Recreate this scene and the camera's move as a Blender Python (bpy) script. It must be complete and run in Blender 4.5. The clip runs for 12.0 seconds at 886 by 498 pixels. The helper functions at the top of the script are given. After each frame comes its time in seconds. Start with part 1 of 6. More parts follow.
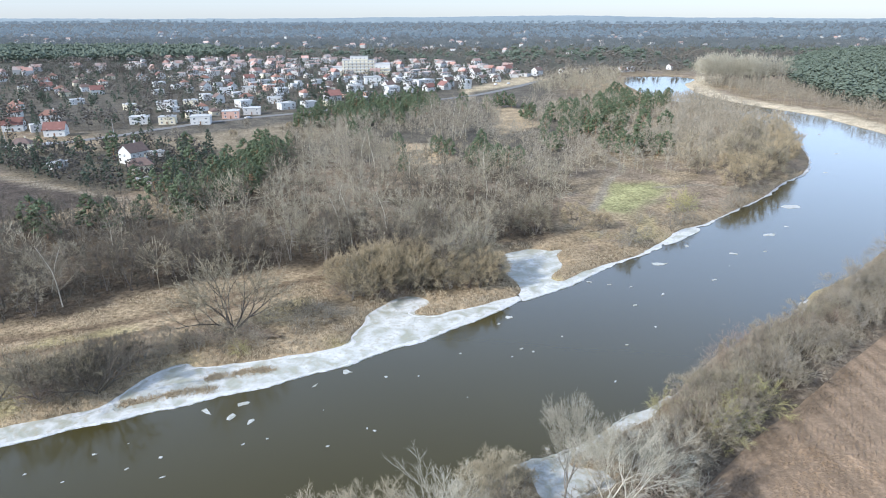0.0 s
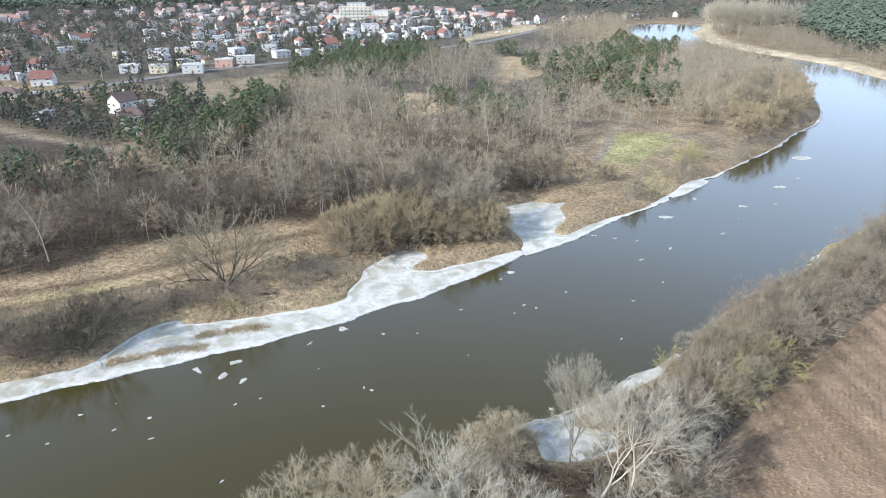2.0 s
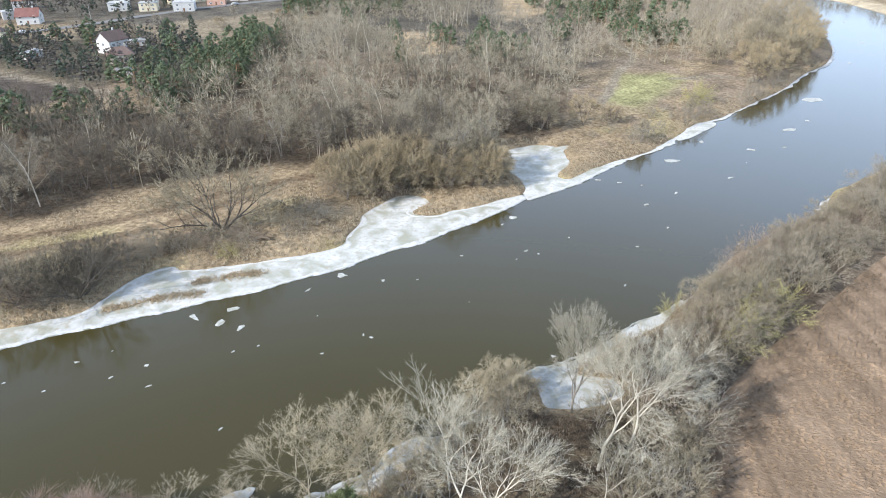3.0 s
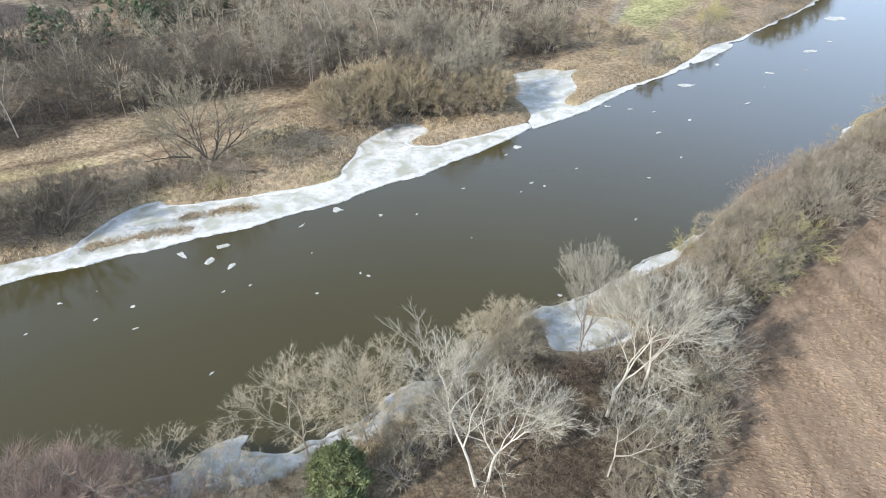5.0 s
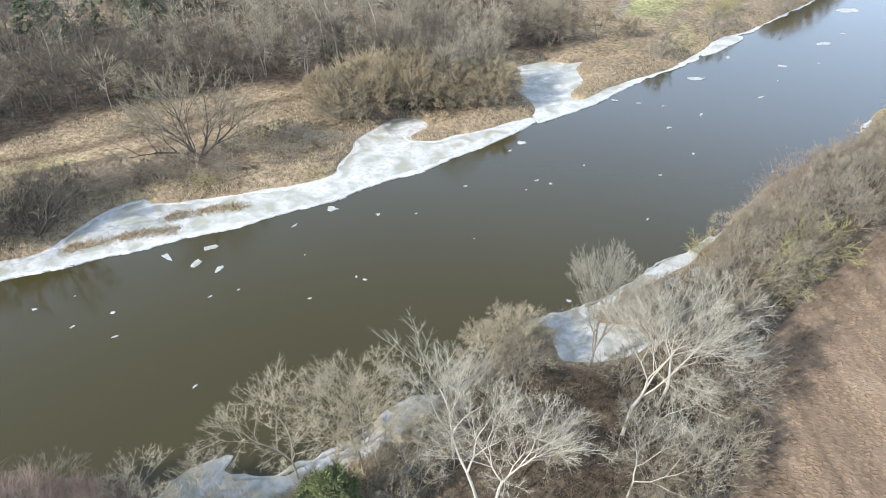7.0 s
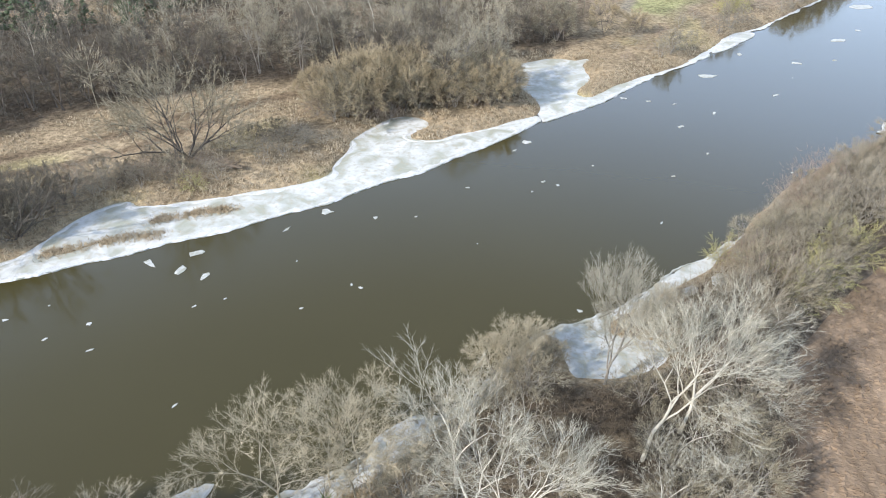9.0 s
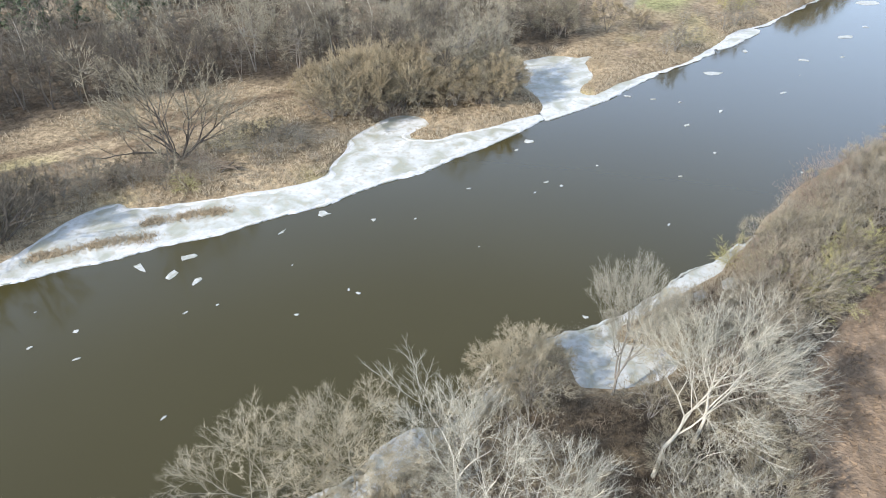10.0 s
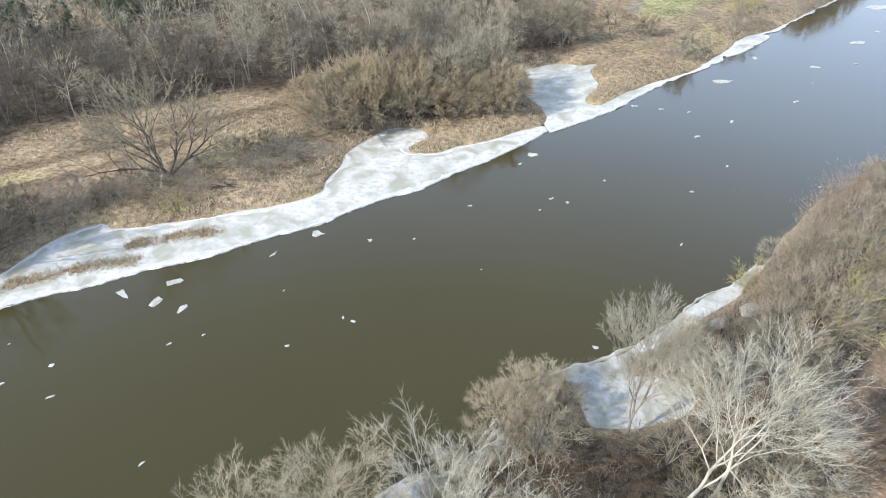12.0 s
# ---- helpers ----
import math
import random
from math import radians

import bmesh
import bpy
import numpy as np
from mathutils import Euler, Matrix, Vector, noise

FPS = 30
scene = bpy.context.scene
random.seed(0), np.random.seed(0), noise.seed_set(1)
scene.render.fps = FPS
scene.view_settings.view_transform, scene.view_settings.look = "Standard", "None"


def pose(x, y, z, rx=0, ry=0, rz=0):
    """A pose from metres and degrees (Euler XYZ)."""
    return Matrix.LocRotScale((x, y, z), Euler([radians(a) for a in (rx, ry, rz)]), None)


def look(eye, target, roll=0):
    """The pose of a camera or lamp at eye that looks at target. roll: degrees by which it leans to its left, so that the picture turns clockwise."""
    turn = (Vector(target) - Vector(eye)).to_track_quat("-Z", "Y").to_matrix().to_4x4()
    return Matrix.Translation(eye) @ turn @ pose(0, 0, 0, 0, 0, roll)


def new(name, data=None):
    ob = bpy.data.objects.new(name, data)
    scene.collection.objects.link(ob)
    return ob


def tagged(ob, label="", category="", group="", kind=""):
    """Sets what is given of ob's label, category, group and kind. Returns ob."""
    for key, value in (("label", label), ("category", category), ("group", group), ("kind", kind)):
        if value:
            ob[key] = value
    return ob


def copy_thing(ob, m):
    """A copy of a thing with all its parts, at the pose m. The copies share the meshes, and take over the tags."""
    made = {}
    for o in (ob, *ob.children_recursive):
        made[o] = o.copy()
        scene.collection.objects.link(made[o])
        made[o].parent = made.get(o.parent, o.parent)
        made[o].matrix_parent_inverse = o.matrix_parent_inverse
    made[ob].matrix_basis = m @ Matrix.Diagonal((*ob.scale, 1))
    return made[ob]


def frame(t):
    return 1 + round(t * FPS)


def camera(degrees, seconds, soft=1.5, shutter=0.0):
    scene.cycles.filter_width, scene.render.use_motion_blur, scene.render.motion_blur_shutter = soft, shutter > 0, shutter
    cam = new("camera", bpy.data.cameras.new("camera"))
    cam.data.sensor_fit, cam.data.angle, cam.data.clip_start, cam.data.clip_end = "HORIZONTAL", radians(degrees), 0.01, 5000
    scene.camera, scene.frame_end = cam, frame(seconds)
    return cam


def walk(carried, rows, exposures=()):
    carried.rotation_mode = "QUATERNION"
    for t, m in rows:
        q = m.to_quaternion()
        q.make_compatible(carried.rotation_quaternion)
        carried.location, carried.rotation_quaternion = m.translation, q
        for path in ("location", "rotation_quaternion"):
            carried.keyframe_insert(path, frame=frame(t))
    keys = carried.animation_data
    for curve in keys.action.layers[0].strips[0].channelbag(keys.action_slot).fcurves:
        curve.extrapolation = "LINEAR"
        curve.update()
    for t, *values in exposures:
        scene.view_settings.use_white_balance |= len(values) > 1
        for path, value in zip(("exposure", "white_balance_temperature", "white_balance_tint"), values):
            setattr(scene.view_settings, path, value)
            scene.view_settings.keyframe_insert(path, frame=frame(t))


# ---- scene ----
cam = camera(67.8, 12.0, soft=1.0)
PATH = [
    (0, (-0.049, 1.952, 59.178), (-0.069, 3.837, 58.51), 0.0),
    (0.5, (0.018, 3.281, 58.826), (-0.002, 5.173, 58.177), 0.0),
    (1, (-0.049, 4.402, 58.289), (-0.068, 6.291, 57.632), -0.0),
    (1.5, (-0.035, 5.66, 57.688), (-0.055, 7.525, 56.966), -0.0),
    (2, (-0.085, 6.897, 57.221), (-0.104, 8.73, 56.422), -0.0),
    (2.5, (-0.159, 8.114, 56.69), (-0.178, 9.912, 55.814), -0.0),
    (3, (-0.209, 9.411, 56.129), (-0.227, 11.171, 55.179), -0.0),
    (3.5, (-0.234, 10.685, 55.75), (-0.253, 12.404, 54.727), -0.1),
    (5.5, (-0.26, 15.829, 53.449), (-0.28, 17.471, 52.307), -0.3),
    (6, (-0.375, 17.015, 52.869), (-0.394, 18.657, 51.726), -0.2),
    (6.5, (-0.403, 18.286, 52.195), (-0.423, 19.928, 51.052), -0.2),
    (7, (-0.532, 19.532, 51.634), (-0.55, 21.172, 50.489), -0.2),
    (9, (-0.715, 24.464, 48.824), (-0.734, 26.106, 47.684), -0.2),
    (9.5, (-0.746, 25.802, 48.268), (-0.766, 27.443, 47.125), -0.2),
    (10, (-0.785, 27.064, 47.743), (-0.804, 28.704, 46.599), -0.3),
    (10.5, (-0.777, 28.394, 47.427), (-0.797, 30.035, 46.284), -0.3),
    (11, (-0.751, 29.612, 47.357), (-0.772, 31.255, 46.216), -0.4),
    (11.5, (-0.744, 30.796, 47.271), (-0.766, 32.44, 46.132), -0.5),
    (12, (-0.699, 32.151, 47.117), (-0.722, 33.796, 45.981), -0.6),
]
EXPOSURES = [(0.0, 0.12, 6100, 9.2), (1.0, -0.02, 6100, 9.2), (1.5, 0.0, 6180, 9.2), (2.0, 0.18, 6320, 9), (2.5, 0.19, 6400, 9.2), (3.5, 0.26, 6440, 9.3), (12.0, 0.27, 6440, 9.3)]
walk(cam, [(t, look(eye, target, roll)) for t, eye, target, roll in PATH], EXPOSURES)

# ---- daylight ----
SUN_AZ, SUN_EL = math.atan2(-0.82, -0.57), radians(32)
world = bpy.data.worlds.new("world")
scene.world = world
world.use_nodes = True
wn = world.node_tree
sky = wn.nodes.new("ShaderNodeTexSky")
sky.sky_type, sky.sun_disc = "NISHITA", False
sky.sun_elevation, sky.sun_rotation = SUN_EL, SUN_AZ
sky.air_density, sky.dust_density, sky.ozone_density = 1.0, 0.3, 2.5
wn.nodes["Background"].inputs["Strength"].default_value = 0.14
veil = wn.nodes.new("ShaderNodeMix")
veil.data_type = "RGBA"
veil.inputs["Factor"].default_value = 0.65
way, height, pale = wn.nodes.new("ShaderNodeTexCoord"), wn.nodes.new("ShaderNodeSeparateXYZ"), wn.nodes.new("ShaderNodeValToRGB")
wn.links.new(way.outputs["Generated"], height.inputs["Vector"])
wn.links.new(height.outputs["Z"], pale.inputs["Fac"])
for at, colour in ((0.0, (5.0, 5.6, 6.4)), (0.05, (5.6, 6.6, 8.2)), (0.15, (13.2, 16.4, 21.6)), (0.36, (11.2, 14.6, 20.8)), (0.62, (4.5, 5.3, 6.8))):
    stop = pale.color_ramp.elements[0] if at == 0 else pale.color_ramp.elements.new(at)
    stop.color = (*colour, 1)
pale.color_ramp.elements[len(pale.color_ramp.elements) - 1].color = (3.4, 4.0, 5.0, 1)
wn.links.new(pale.outputs["Color"], veil.inputs["B"])
wn.links.new(sky.outputs["Color"], veil.inputs["A"])
wn.links.new(veil.outputs["Result"], wn.nodes["Background"].inputs["Color"])
sun = new("sun", bpy.data.lights.new("sun", "SUN"))
sun.data.energy, sun.data.angle, sun.data.color = 5.0, radians(0.6), (1.0, 0.95, 0.88)
sun.matrix_basis = look((-0.82 * 300, -0.57 * 300, math.tan(SUN_EL) * 300), (0, 0, 0))


# ---- materials ----
def mat(name, a, b, size=1.0, rough=0.9, bump=0.0, bump_size=None, vary="", amount=0.25, spec=0.3, metal=0.0, fine=6.0):
    """A surface whose colour wanders between a and b at two scales; vary: 'object' or 'island' shifts its brightness."""
    m = bpy.data.materials.new(name)
    m.use_nodes = True
    n, link = m.node_tree.nodes, m.node_tree.links.new
    p = n["Principled BSDF"]
    p.inputs["Roughness"].default_value, p.inputs["Metallic"].default_value = rough, metal
    p.inputs["Specular IOR Level"].default_value = spec
    geo = n.new("ShaderNodeNewGeometry")
    big, small = n.new("ShaderNodeTexNoise"), n.new("ShaderNodeTexNoise")
    big.inputs["Scale"].default_value, small.inputs["Scale"].default_value = 1 / size, fine / size
    big.inputs["Detail"].default_value, small.inputs["Detail"].default_value = 4, 3
    for t in (big, small):
        link(geo.outputs["Position"], t.inputs["Vector"])
    add = n.new("ShaderNodeMath")
    add.operation = "ADD"
    link(big.outputs["Fac"], add.inputs[0])
    link(small.outputs["Fac"], add.inputs[1])
    spread = n.new("ShaderNodeMapRange")
    spread.inputs["From Min"].default_value, spread.inputs["From Max"].default_value = 0.7, 1.3
    link(add.outputs[0], spread.inputs["Value"])
    mix = n.new("ShaderNodeMix")
    mix.data_type = "RGBA"
    mix.inputs["A"].default_value, mix.inputs["B"].default_value = (*a, 1), (*b, 1)
    link(spread.outputs[0], mix.inputs["Factor"])
    out = mix.outputs["Result"]
    if vary:
        src = n.new("ShaderNodeObjectInfo").outputs["Random"] if vary == "object" else geo.outputs["Random Per Island"]
        rng = n.new("ShaderNodeMapRange")
        rng.inputs["To Min"].default_value, rng.inputs["To Max"].default_value = 1 - amount, 1 + amount
        link(src, rng.inputs["Value"])
        hsv = n.new("ShaderNodeHueSaturation")
        link(rng.outputs[0], hsv.inputs["Value"])
        link(out, hsv.inputs["Color"])
        out = hsv.outputs["Color"]
    link(out, p.inputs["Base Color"])
    if bump:
        bn, bp = n.new("ShaderNodeTexNoise"), n.new("ShaderNodeBump")
        bn.inputs["Scale"].default_value, bn.inputs["Detail"].default_value = 1 / (bump_size or size), 5
        link(geo.outputs["Position"], bn.inputs["Vector"])
        bp.inputs["Strength"].default_value, bp.inputs["Distance"].default_value = min(bump, 1.0), 0.3 * (bump_size or size)
        link(bn.outputs["Fac"], bp.inputs["Height"])
        link(bp.outputs[0], p.inputs["Normal"])
    return m


M_BARK_PALE = mat("pale_bark", (0.45, 0.415, 0.34), (0.65, 0.605, 0.50), 0.6, vary="object", amount=0.12)
M_TWIG_PALE = mat("pale_twigs", (0.29, 0.268, 0.205), (0.45, 0.415, 0.325), 2.0, vary="island", amount=0.2)
M_BARK_TAN = mat("tan_bark", (0.36, 0.32, 0.24), (0.52, 0.46, 0.35), 0.6, vary="object", amount=0.15)
M_BARK_GREY = mat("grey_bark", (0.22, 0.19, 0.16), (0.36, 0.33, 0.28), 0.6, vary="object", amount=0.2)
M_TWIG_GREY = mat("grey_twigs", (0.195, 0.168, 0.124), (0.335, 0.292, 0.222), 3.0, vary="island", amount=0.3)
M_TWIG_WOOD = mat("woodland_twigs", (0.235, 0.205, 0.148), (0.40, 0.355, 0.262), 3.0, vary="island", amount=0.3)
M_TWIG_FAR = mat("distant_bare_twigs", (0.115, 0.103, 0.086), (0.18, 0.16, 0.135), 14.0, vary="island", amount=0.12)
M_TWIG_FAR_DARK = mat("distant_dark_twigs", (0.066, 0.06, 0.052), (0.115, 0.102, 0.086), 14.0, vary="island", amount=0.12)
M_TWIG_TAN = mat("tan_twigs", (0.33, 0.282, 0.195), (0.47, 0.405, 0.285), 3.0, vary="island", amount=0.25)
M_TWIG_DARK = mat("dark_twigs", (0.095, 0.08, 0.06), (0.185, 0.16, 0.122), 3.0, vary="island", amount=0.3)
M_TWIG_OLIVE = mat("olive_grey_twigs", (0.215, 0.184, 0.127), (0.345, 0.30, 0.212), 3.0, vary="island", amount=0.35)
M_TWIG_GOLD = mat("golden_twigs", (0.30, 0.24, 0.152), (0.44, 0.362, 0.235), 3.0, vary="island", amount=0.25)
M_TWIG_LIME = mat("yellow_green_twigs", (0.32, 0.295, 0.12), (0.45, 0.41, 0.185), 3.0, vary="island", amount=0.25)
M_TWIG_RED = mat("reddish_twigs", (0.235, 0.168, 0.13), (0.345, 0.255, 0.20), 3.0, vary="island", amount=0.25)
M_TWIG_MAUVE = mat("mauve_twigs", (0.25, 0.218, 0.165), (0.40, 0.35, 0.268), 3.0, vary="island", amount=0.25)
M_BARK_DARK = mat("dark_bark", (0.10, 0.085, 0.07), (0.19, 0.16, 0.13), 0.5, vary="object")
M_BARK_PINE = mat("pine_bark", (0.22, 0.13, 0.08), (0.34, 0.20, 0.12), 0.6, vary="object")
M_NEEDLE = mat("pine_needles", (0.068, 0.092, 0.048), (0.13, 0.16, 0.088), 2.0, rough=0.7, vary="island", amount=0.2)
M_NEEDLE_DARK = mat("spruce_needles", (0.045, 0.06, 0.042), (0.085, 0.105, 0.072), 2.0, rough=0.7, vary="island", amount=0.2)
# Far needles: greyer and bluer, with aerial haze put into the base colour.
M_NEEDLE_HAZY = mat("haze_toned_pine_needles", (0.078, 0.100, 0.072), (0.128, 0.152, 0.112), 9.0, rough=0.7, vary="island", amount=0.2)
M_NEEDLE_BRIGHT = mat("juniper_needles", (0.105, 0.125, 0.05), (0.19, 0.21, 0.095), 1.0, rough=0.7, vary="island", amount=0.35)
M_REED = mat("dry_reed", (0.345, 0.28, 0.19), (0.475, 0.395, 0.28), 4.0, vary="island", amount=0.25)
# Brush tone, darkened to carry the shade beneath the shrubs.
M_BRUSH = mat("brush", (0.085, 0.068, 0.05), (0.165, 0.132, 0.098), 3.0, vary="island", amount=0.3)
M_WOOD_DEAD = mat("dead_wood", (0.10, 0.08, 0.06), (0.2, 0.16, 0.12), 0.4)


def river_water():
    m = bpy.data.materials.new("river_water")
    m.use_nodes = True
    n, link = m.node_tree.nodes, m.node_tree.links.new
    p = n["Principled BSDF"]
    p.inputs["Roughness"].default_value, p.inputs["IOR"].default_value = 0.10, 1.48
    geo = n.new("ShaderNodeNewGeometry")
    silt, ripple = n.new("ShaderNodeTexNoise"), n.new("ShaderNodeTexNoise")
    silt.inputs["Scale"].default_value, silt.inputs["Detail"].default_value = 0.03, 3
    ripple.inputs["Scale"].default_value, ripple.inputs["Detail"].default_value = 0.9, 4
    link(geo.outputs["Position"], silt.inputs["Vector"])
    link(geo.outputs["Position"], ripple.inputs["Vector"])
    mix = n.new("ShaderNodeMix")
    mix.data_type = "RGBA"
    mix.inputs["A"].default_value, mix.inputs["B"].default_value = (0.046, 0.038, 0.011, 1), (0.060, 0.050, 0.018, 1)
    link(silt.outputs["Fac"], mix.inputs["Factor"])
    link(mix.outputs["Result"], p.inputs["Base Color"])
    bp = n.new("ShaderNodeBump")
    bp.inputs["Strength"].default_value, bp.inputs["Distance"].default_value = 0.12, 0.05
    link(ripple.outputs["Fac"], bp.inputs["Height"])
    link(bp.outputs[0], p.inputs["Normal"])
    return m


def river_ice(name, dark, size, tone=1.0):
    """White ice with wet grey-green patches and dirty veins."""
    m = bpy.data.materials.new(name)
    m.use_nodes = True
    n, link = m.node_tree.nodes, m.node_tree.links.new
    p = n["Principled BSDF"]
    p.inputs["Specular IOR Level"].default_value = 0.4
    geo = n.new("ShaderNodeNewGeometry")
    warp, big, vein = (n.new("ShaderNodeTexNoise") for _ in range(3))
    for t, s, d in ((warp, 0.35 / size, 3), (big, 0.16 / size, 5), (vein, 0.9 / size, 6)):
        t.inputs["Scale"].default_value, t.inputs["Detail"].default_value = s, d
        link(geo.outputs["Position"], t.inputs["Vector"])
    big.inputs["Distortion"].default_value = 1.2
    ramp = n.new("ShaderNodeValToRGB")
    e = ramp.color_ramp.elements
    e[0].position, e[0].color = 0.36, (0.36 * tone, 0.36 * tone, 0.29 * tone, 1)
    e[1].position, e[1].color = 0.66, (0.66 * tone, 0.655 * tone, 0.635 * tone, 1)
    mid = e.new(0.49)
    mid.color = (0.50 * tone, 0.505 * tone, 0.47 * tone, 1)
    link(big.outputs["Fac"], ramp.inputs["Fac"])
    dirt = n.new("ShaderNodeMapRange")
    dirt.inputs["From Min"].default_value, dirt.inputs["From Max"].default_value = 0.49, 0.68
    dirt.inputs["To Max"].default_value = dark
    link(vein.outputs["Fac"], dirt.inputs["Value"])
    mix = n.new("ShaderNodeMix")
    mix.data_type = "RGBA"
    mix.inputs["B"].default_value = (0.40, 0.36, 0.27, 1)
    link(ramp.outputs["Color"], mix.inputs["A"])
    link(dirt.outputs[0], mix.inputs["Factor"])
    link(mix.outputs["Result"], p.inputs["Base Color"])
    gloss = n.new("ShaderNodeMapRange")
    gloss.inputs["To Min"].default_value, gloss.inputs["To Max"].default_value = 0.25, 0.8
    link(big.outputs["Fac"], gloss.inputs["Value"])
    link(gloss.outputs[0], p.inputs["Roughness"])
    bp = n.new("ShaderNodeBump")
    bp.inputs["Strength"].default_value, bp.inputs["Distance"].default_value = 0.5, 0.15
    link(vein.outputs["Fac"], bp.inputs["Height"])
    link(bp.outputs[0], p.inputs["Normal"])
    return m


def land_surface():
    """The land's colours, with some painted shade and haze, come from its cover attribute; tufts, litter and clods vary
    them.
    """
    m = bpy.data.materials.new("land_surface")
    m.use_nodes = True
    n, link = m.node_tree.nodes, m.node_tree.links.new
    p = n["Principled BSDF"]
    p.inputs["Roughness"].default_value, p.inputs["Specular IOR Level"].default_value = 0.95, 0.1
    att, geo = n.new("ShaderNodeAttribute"), n.new("ShaderNodeNewGeometry")
    att.attribute_name = "cover"
    out = att.outputs["Color"]
    for s, lo, hi in ((0.12, 0.72, 1.28), (1.1, 0.6, 1.4), (4.5, 0.72, 1.28)):
        t, r, v = n.new("ShaderNodeTexNoise"), n.new("ShaderNodeMapRange"), n.new("ShaderNodeHueSaturation")
        t.inputs["Scale"].default_value, t.inputs["Detail"].default_value = s, 4
        link(geo.outputs["Position"], t.inputs["Vector"])
        r.inputs["From Min"].default_value, r.inputs["From Max"].default_value = 0.3, 0.7
        r.inputs["To Min"].default_value, r.inputs["To Max"].default_value = lo, hi
        link(t.outputs["Fac"], r.inputs["Value"])
        link(r.outputs[0], v.inputs["Value"])
        link(out, v.inputs["Color"])
        out = v.outputs["Color"]
    tuft, thin, spot = n.new("ShaderNodeTexNoise"), n.new("ShaderNodeMapRange"), n.new("ShaderNodeMix")
    tuft.inputs["Scale"].default_value, tuft.inputs["Detail"].default_value = 0.75, 5
    link(geo.outputs["Position"], tuft.inputs["Vector"])
    thin.inputs["From Min"].default_value, thin.inputs["From Max"].default_value, thin.inputs["To Max"].default_value = 0.56, 0.68, 0.7
    link(tuft.outputs["Fac"], thin.inputs["Value"])
    spot.data_type, spot.blend_type = "RGBA", "MULTIPLY"
    spot.inputs["B"].default_value = (0.52, 0.46, 0.40, 1)
    link(thin.outputs[0], spot.inputs["Factor"])
    link(out, spot.inputs["A"])
    link(spot.outputs["Result"], p.inputs["Base Color"])
    t, bp = n.new("ShaderNodeTexNoise"), n.new("ShaderNodeBump")
    t.inputs["Scale"].default_value, t.inputs["Detail"].default_value = 1.8, 6
    link(geo.outputs["Position"], t.inputs["Vector"])
    bp.inputs["Strength"].default_value, bp.inputs["Distance"].default_value = 0.9, 0.35
    link(t.outputs["Fac"], bp.inputs["Height"])
    link(bp.outputs[0], p.inputs["Normal"])
    return m


M_WATER = river_water()
M_ICE = river_ice("shore_ice", 0.7, 0.8)
M_RIM = mat("white_rim_ice", (0.48, 0.475, 0.46), (0.68, 0.675, 0.66), 1.2, rough=0.6, bump=0.6, bump_size=0.5)
M_ICE_DIRTY = river_ice("dirty_shore_ice", 0.8, 0.42, 0.88)
M_FLOE = river_ice("floe_ice", 0.5, 0.25, 0.9)
M_LAND = land_surface()


def ploughed_soil():
    """Brown soil: pale and dark streaks along the furrows, clods and dust."""
    m = mat("ploughed_soil", (0.20, 0.143, 0.096), (0.29, 0.212, 0.146), 3.0, rough=0.95, bump=1.0, bump_size=0.4, spec=0.1, fine=5)
    n, link = m.node_tree.nodes, m.node_tree.links.new
    p = n["Principled BSDF"]
    base = p.inputs["Base Color"].links[0].from_socket
    geo, turn, streak, rng, v = n.new("ShaderNodeNewGeometry"), n.new("ShaderNodeMapping"), n.new("ShaderNodeTexNoise"), n.new("ShaderNodeMapRange"), n.new("ShaderNodeHueSaturation")
    turn.inputs["Rotation"].default_value = (0, 0, math.atan2(13.3, 23.8))
    turn.inputs["Scale"].default_value = (0.55, 0.02, 1)
    link(geo.outputs["Position"], turn.inputs["Vector"])
    link(turn.outputs[0], streak.inputs["Vector"])
    streak.inputs["Scale"].default_value, streak.inputs["Detail"].default_value = 1.0, 5
    rng.inputs["From Min"].default_value, rng.inputs["From Max"].default_value = 0.3, 0.7
    rng.inputs["To Min"].default_value, rng.inputs["To Max"].default_value = 0.72, 1.28
    link(streak.outputs["Fac"], rng.inputs["Value"])
    link(rng.outputs[0], v.inputs["Value"])
    link(base, v.inputs["Color"])
    link(v.outputs["Color"], p.inputs["Base Color"])
    return m


M_SOIL = ploughed_soil()
M_ASPHALT = mat("worn_asphalt", (0.16, 0.155, 0.15), (0.24, 0.235, 0.225), 6.0)

# ---- helpers for meshes ----
R = np.random.RandomState(7)


def hash2(ix, iy):
    h = np.sin(ix * 127.1 + iy * 311.7) * 43758.5453
    return h - np.floor(h)


def wander(x, y, size, octaves=3):
    """Smooth noise between -1 and 1 over the plan."""
    x, y = np.asarray(x, float) / size, np.asarray(y, float) / size
    total, amp, norm = 0.0, 1.0, 0.0
    for k in range(octaves):
        ix, iy = np.floor(x), np.floor(y)
        fx, fy = x - ix, y - iy
        fx, fy = fx * fx * (3 - 2 * fx), fy * fy * (3 - 2 * fy)
        v = (hash2(ix, iy) * (1 - fx) + hash2(ix + 1, iy) * fx) * (1 - fy) + (hash2(ix, iy + 1) * (1 - fx) + hash2(ix + 1, iy + 1) * fx) * fy
        total, norm, amp = total + amp * (2 * v - 1), norm + amp, amp * 0.5
        x, y = x * 2.03 + 17.3, y * 2.03 + 9.1
    return total / norm


def smooth(lo, hi, v):
    t = np.clip((v - lo) / (hi - lo), 0, 1)
    return t * t * (3 - 2 * t)


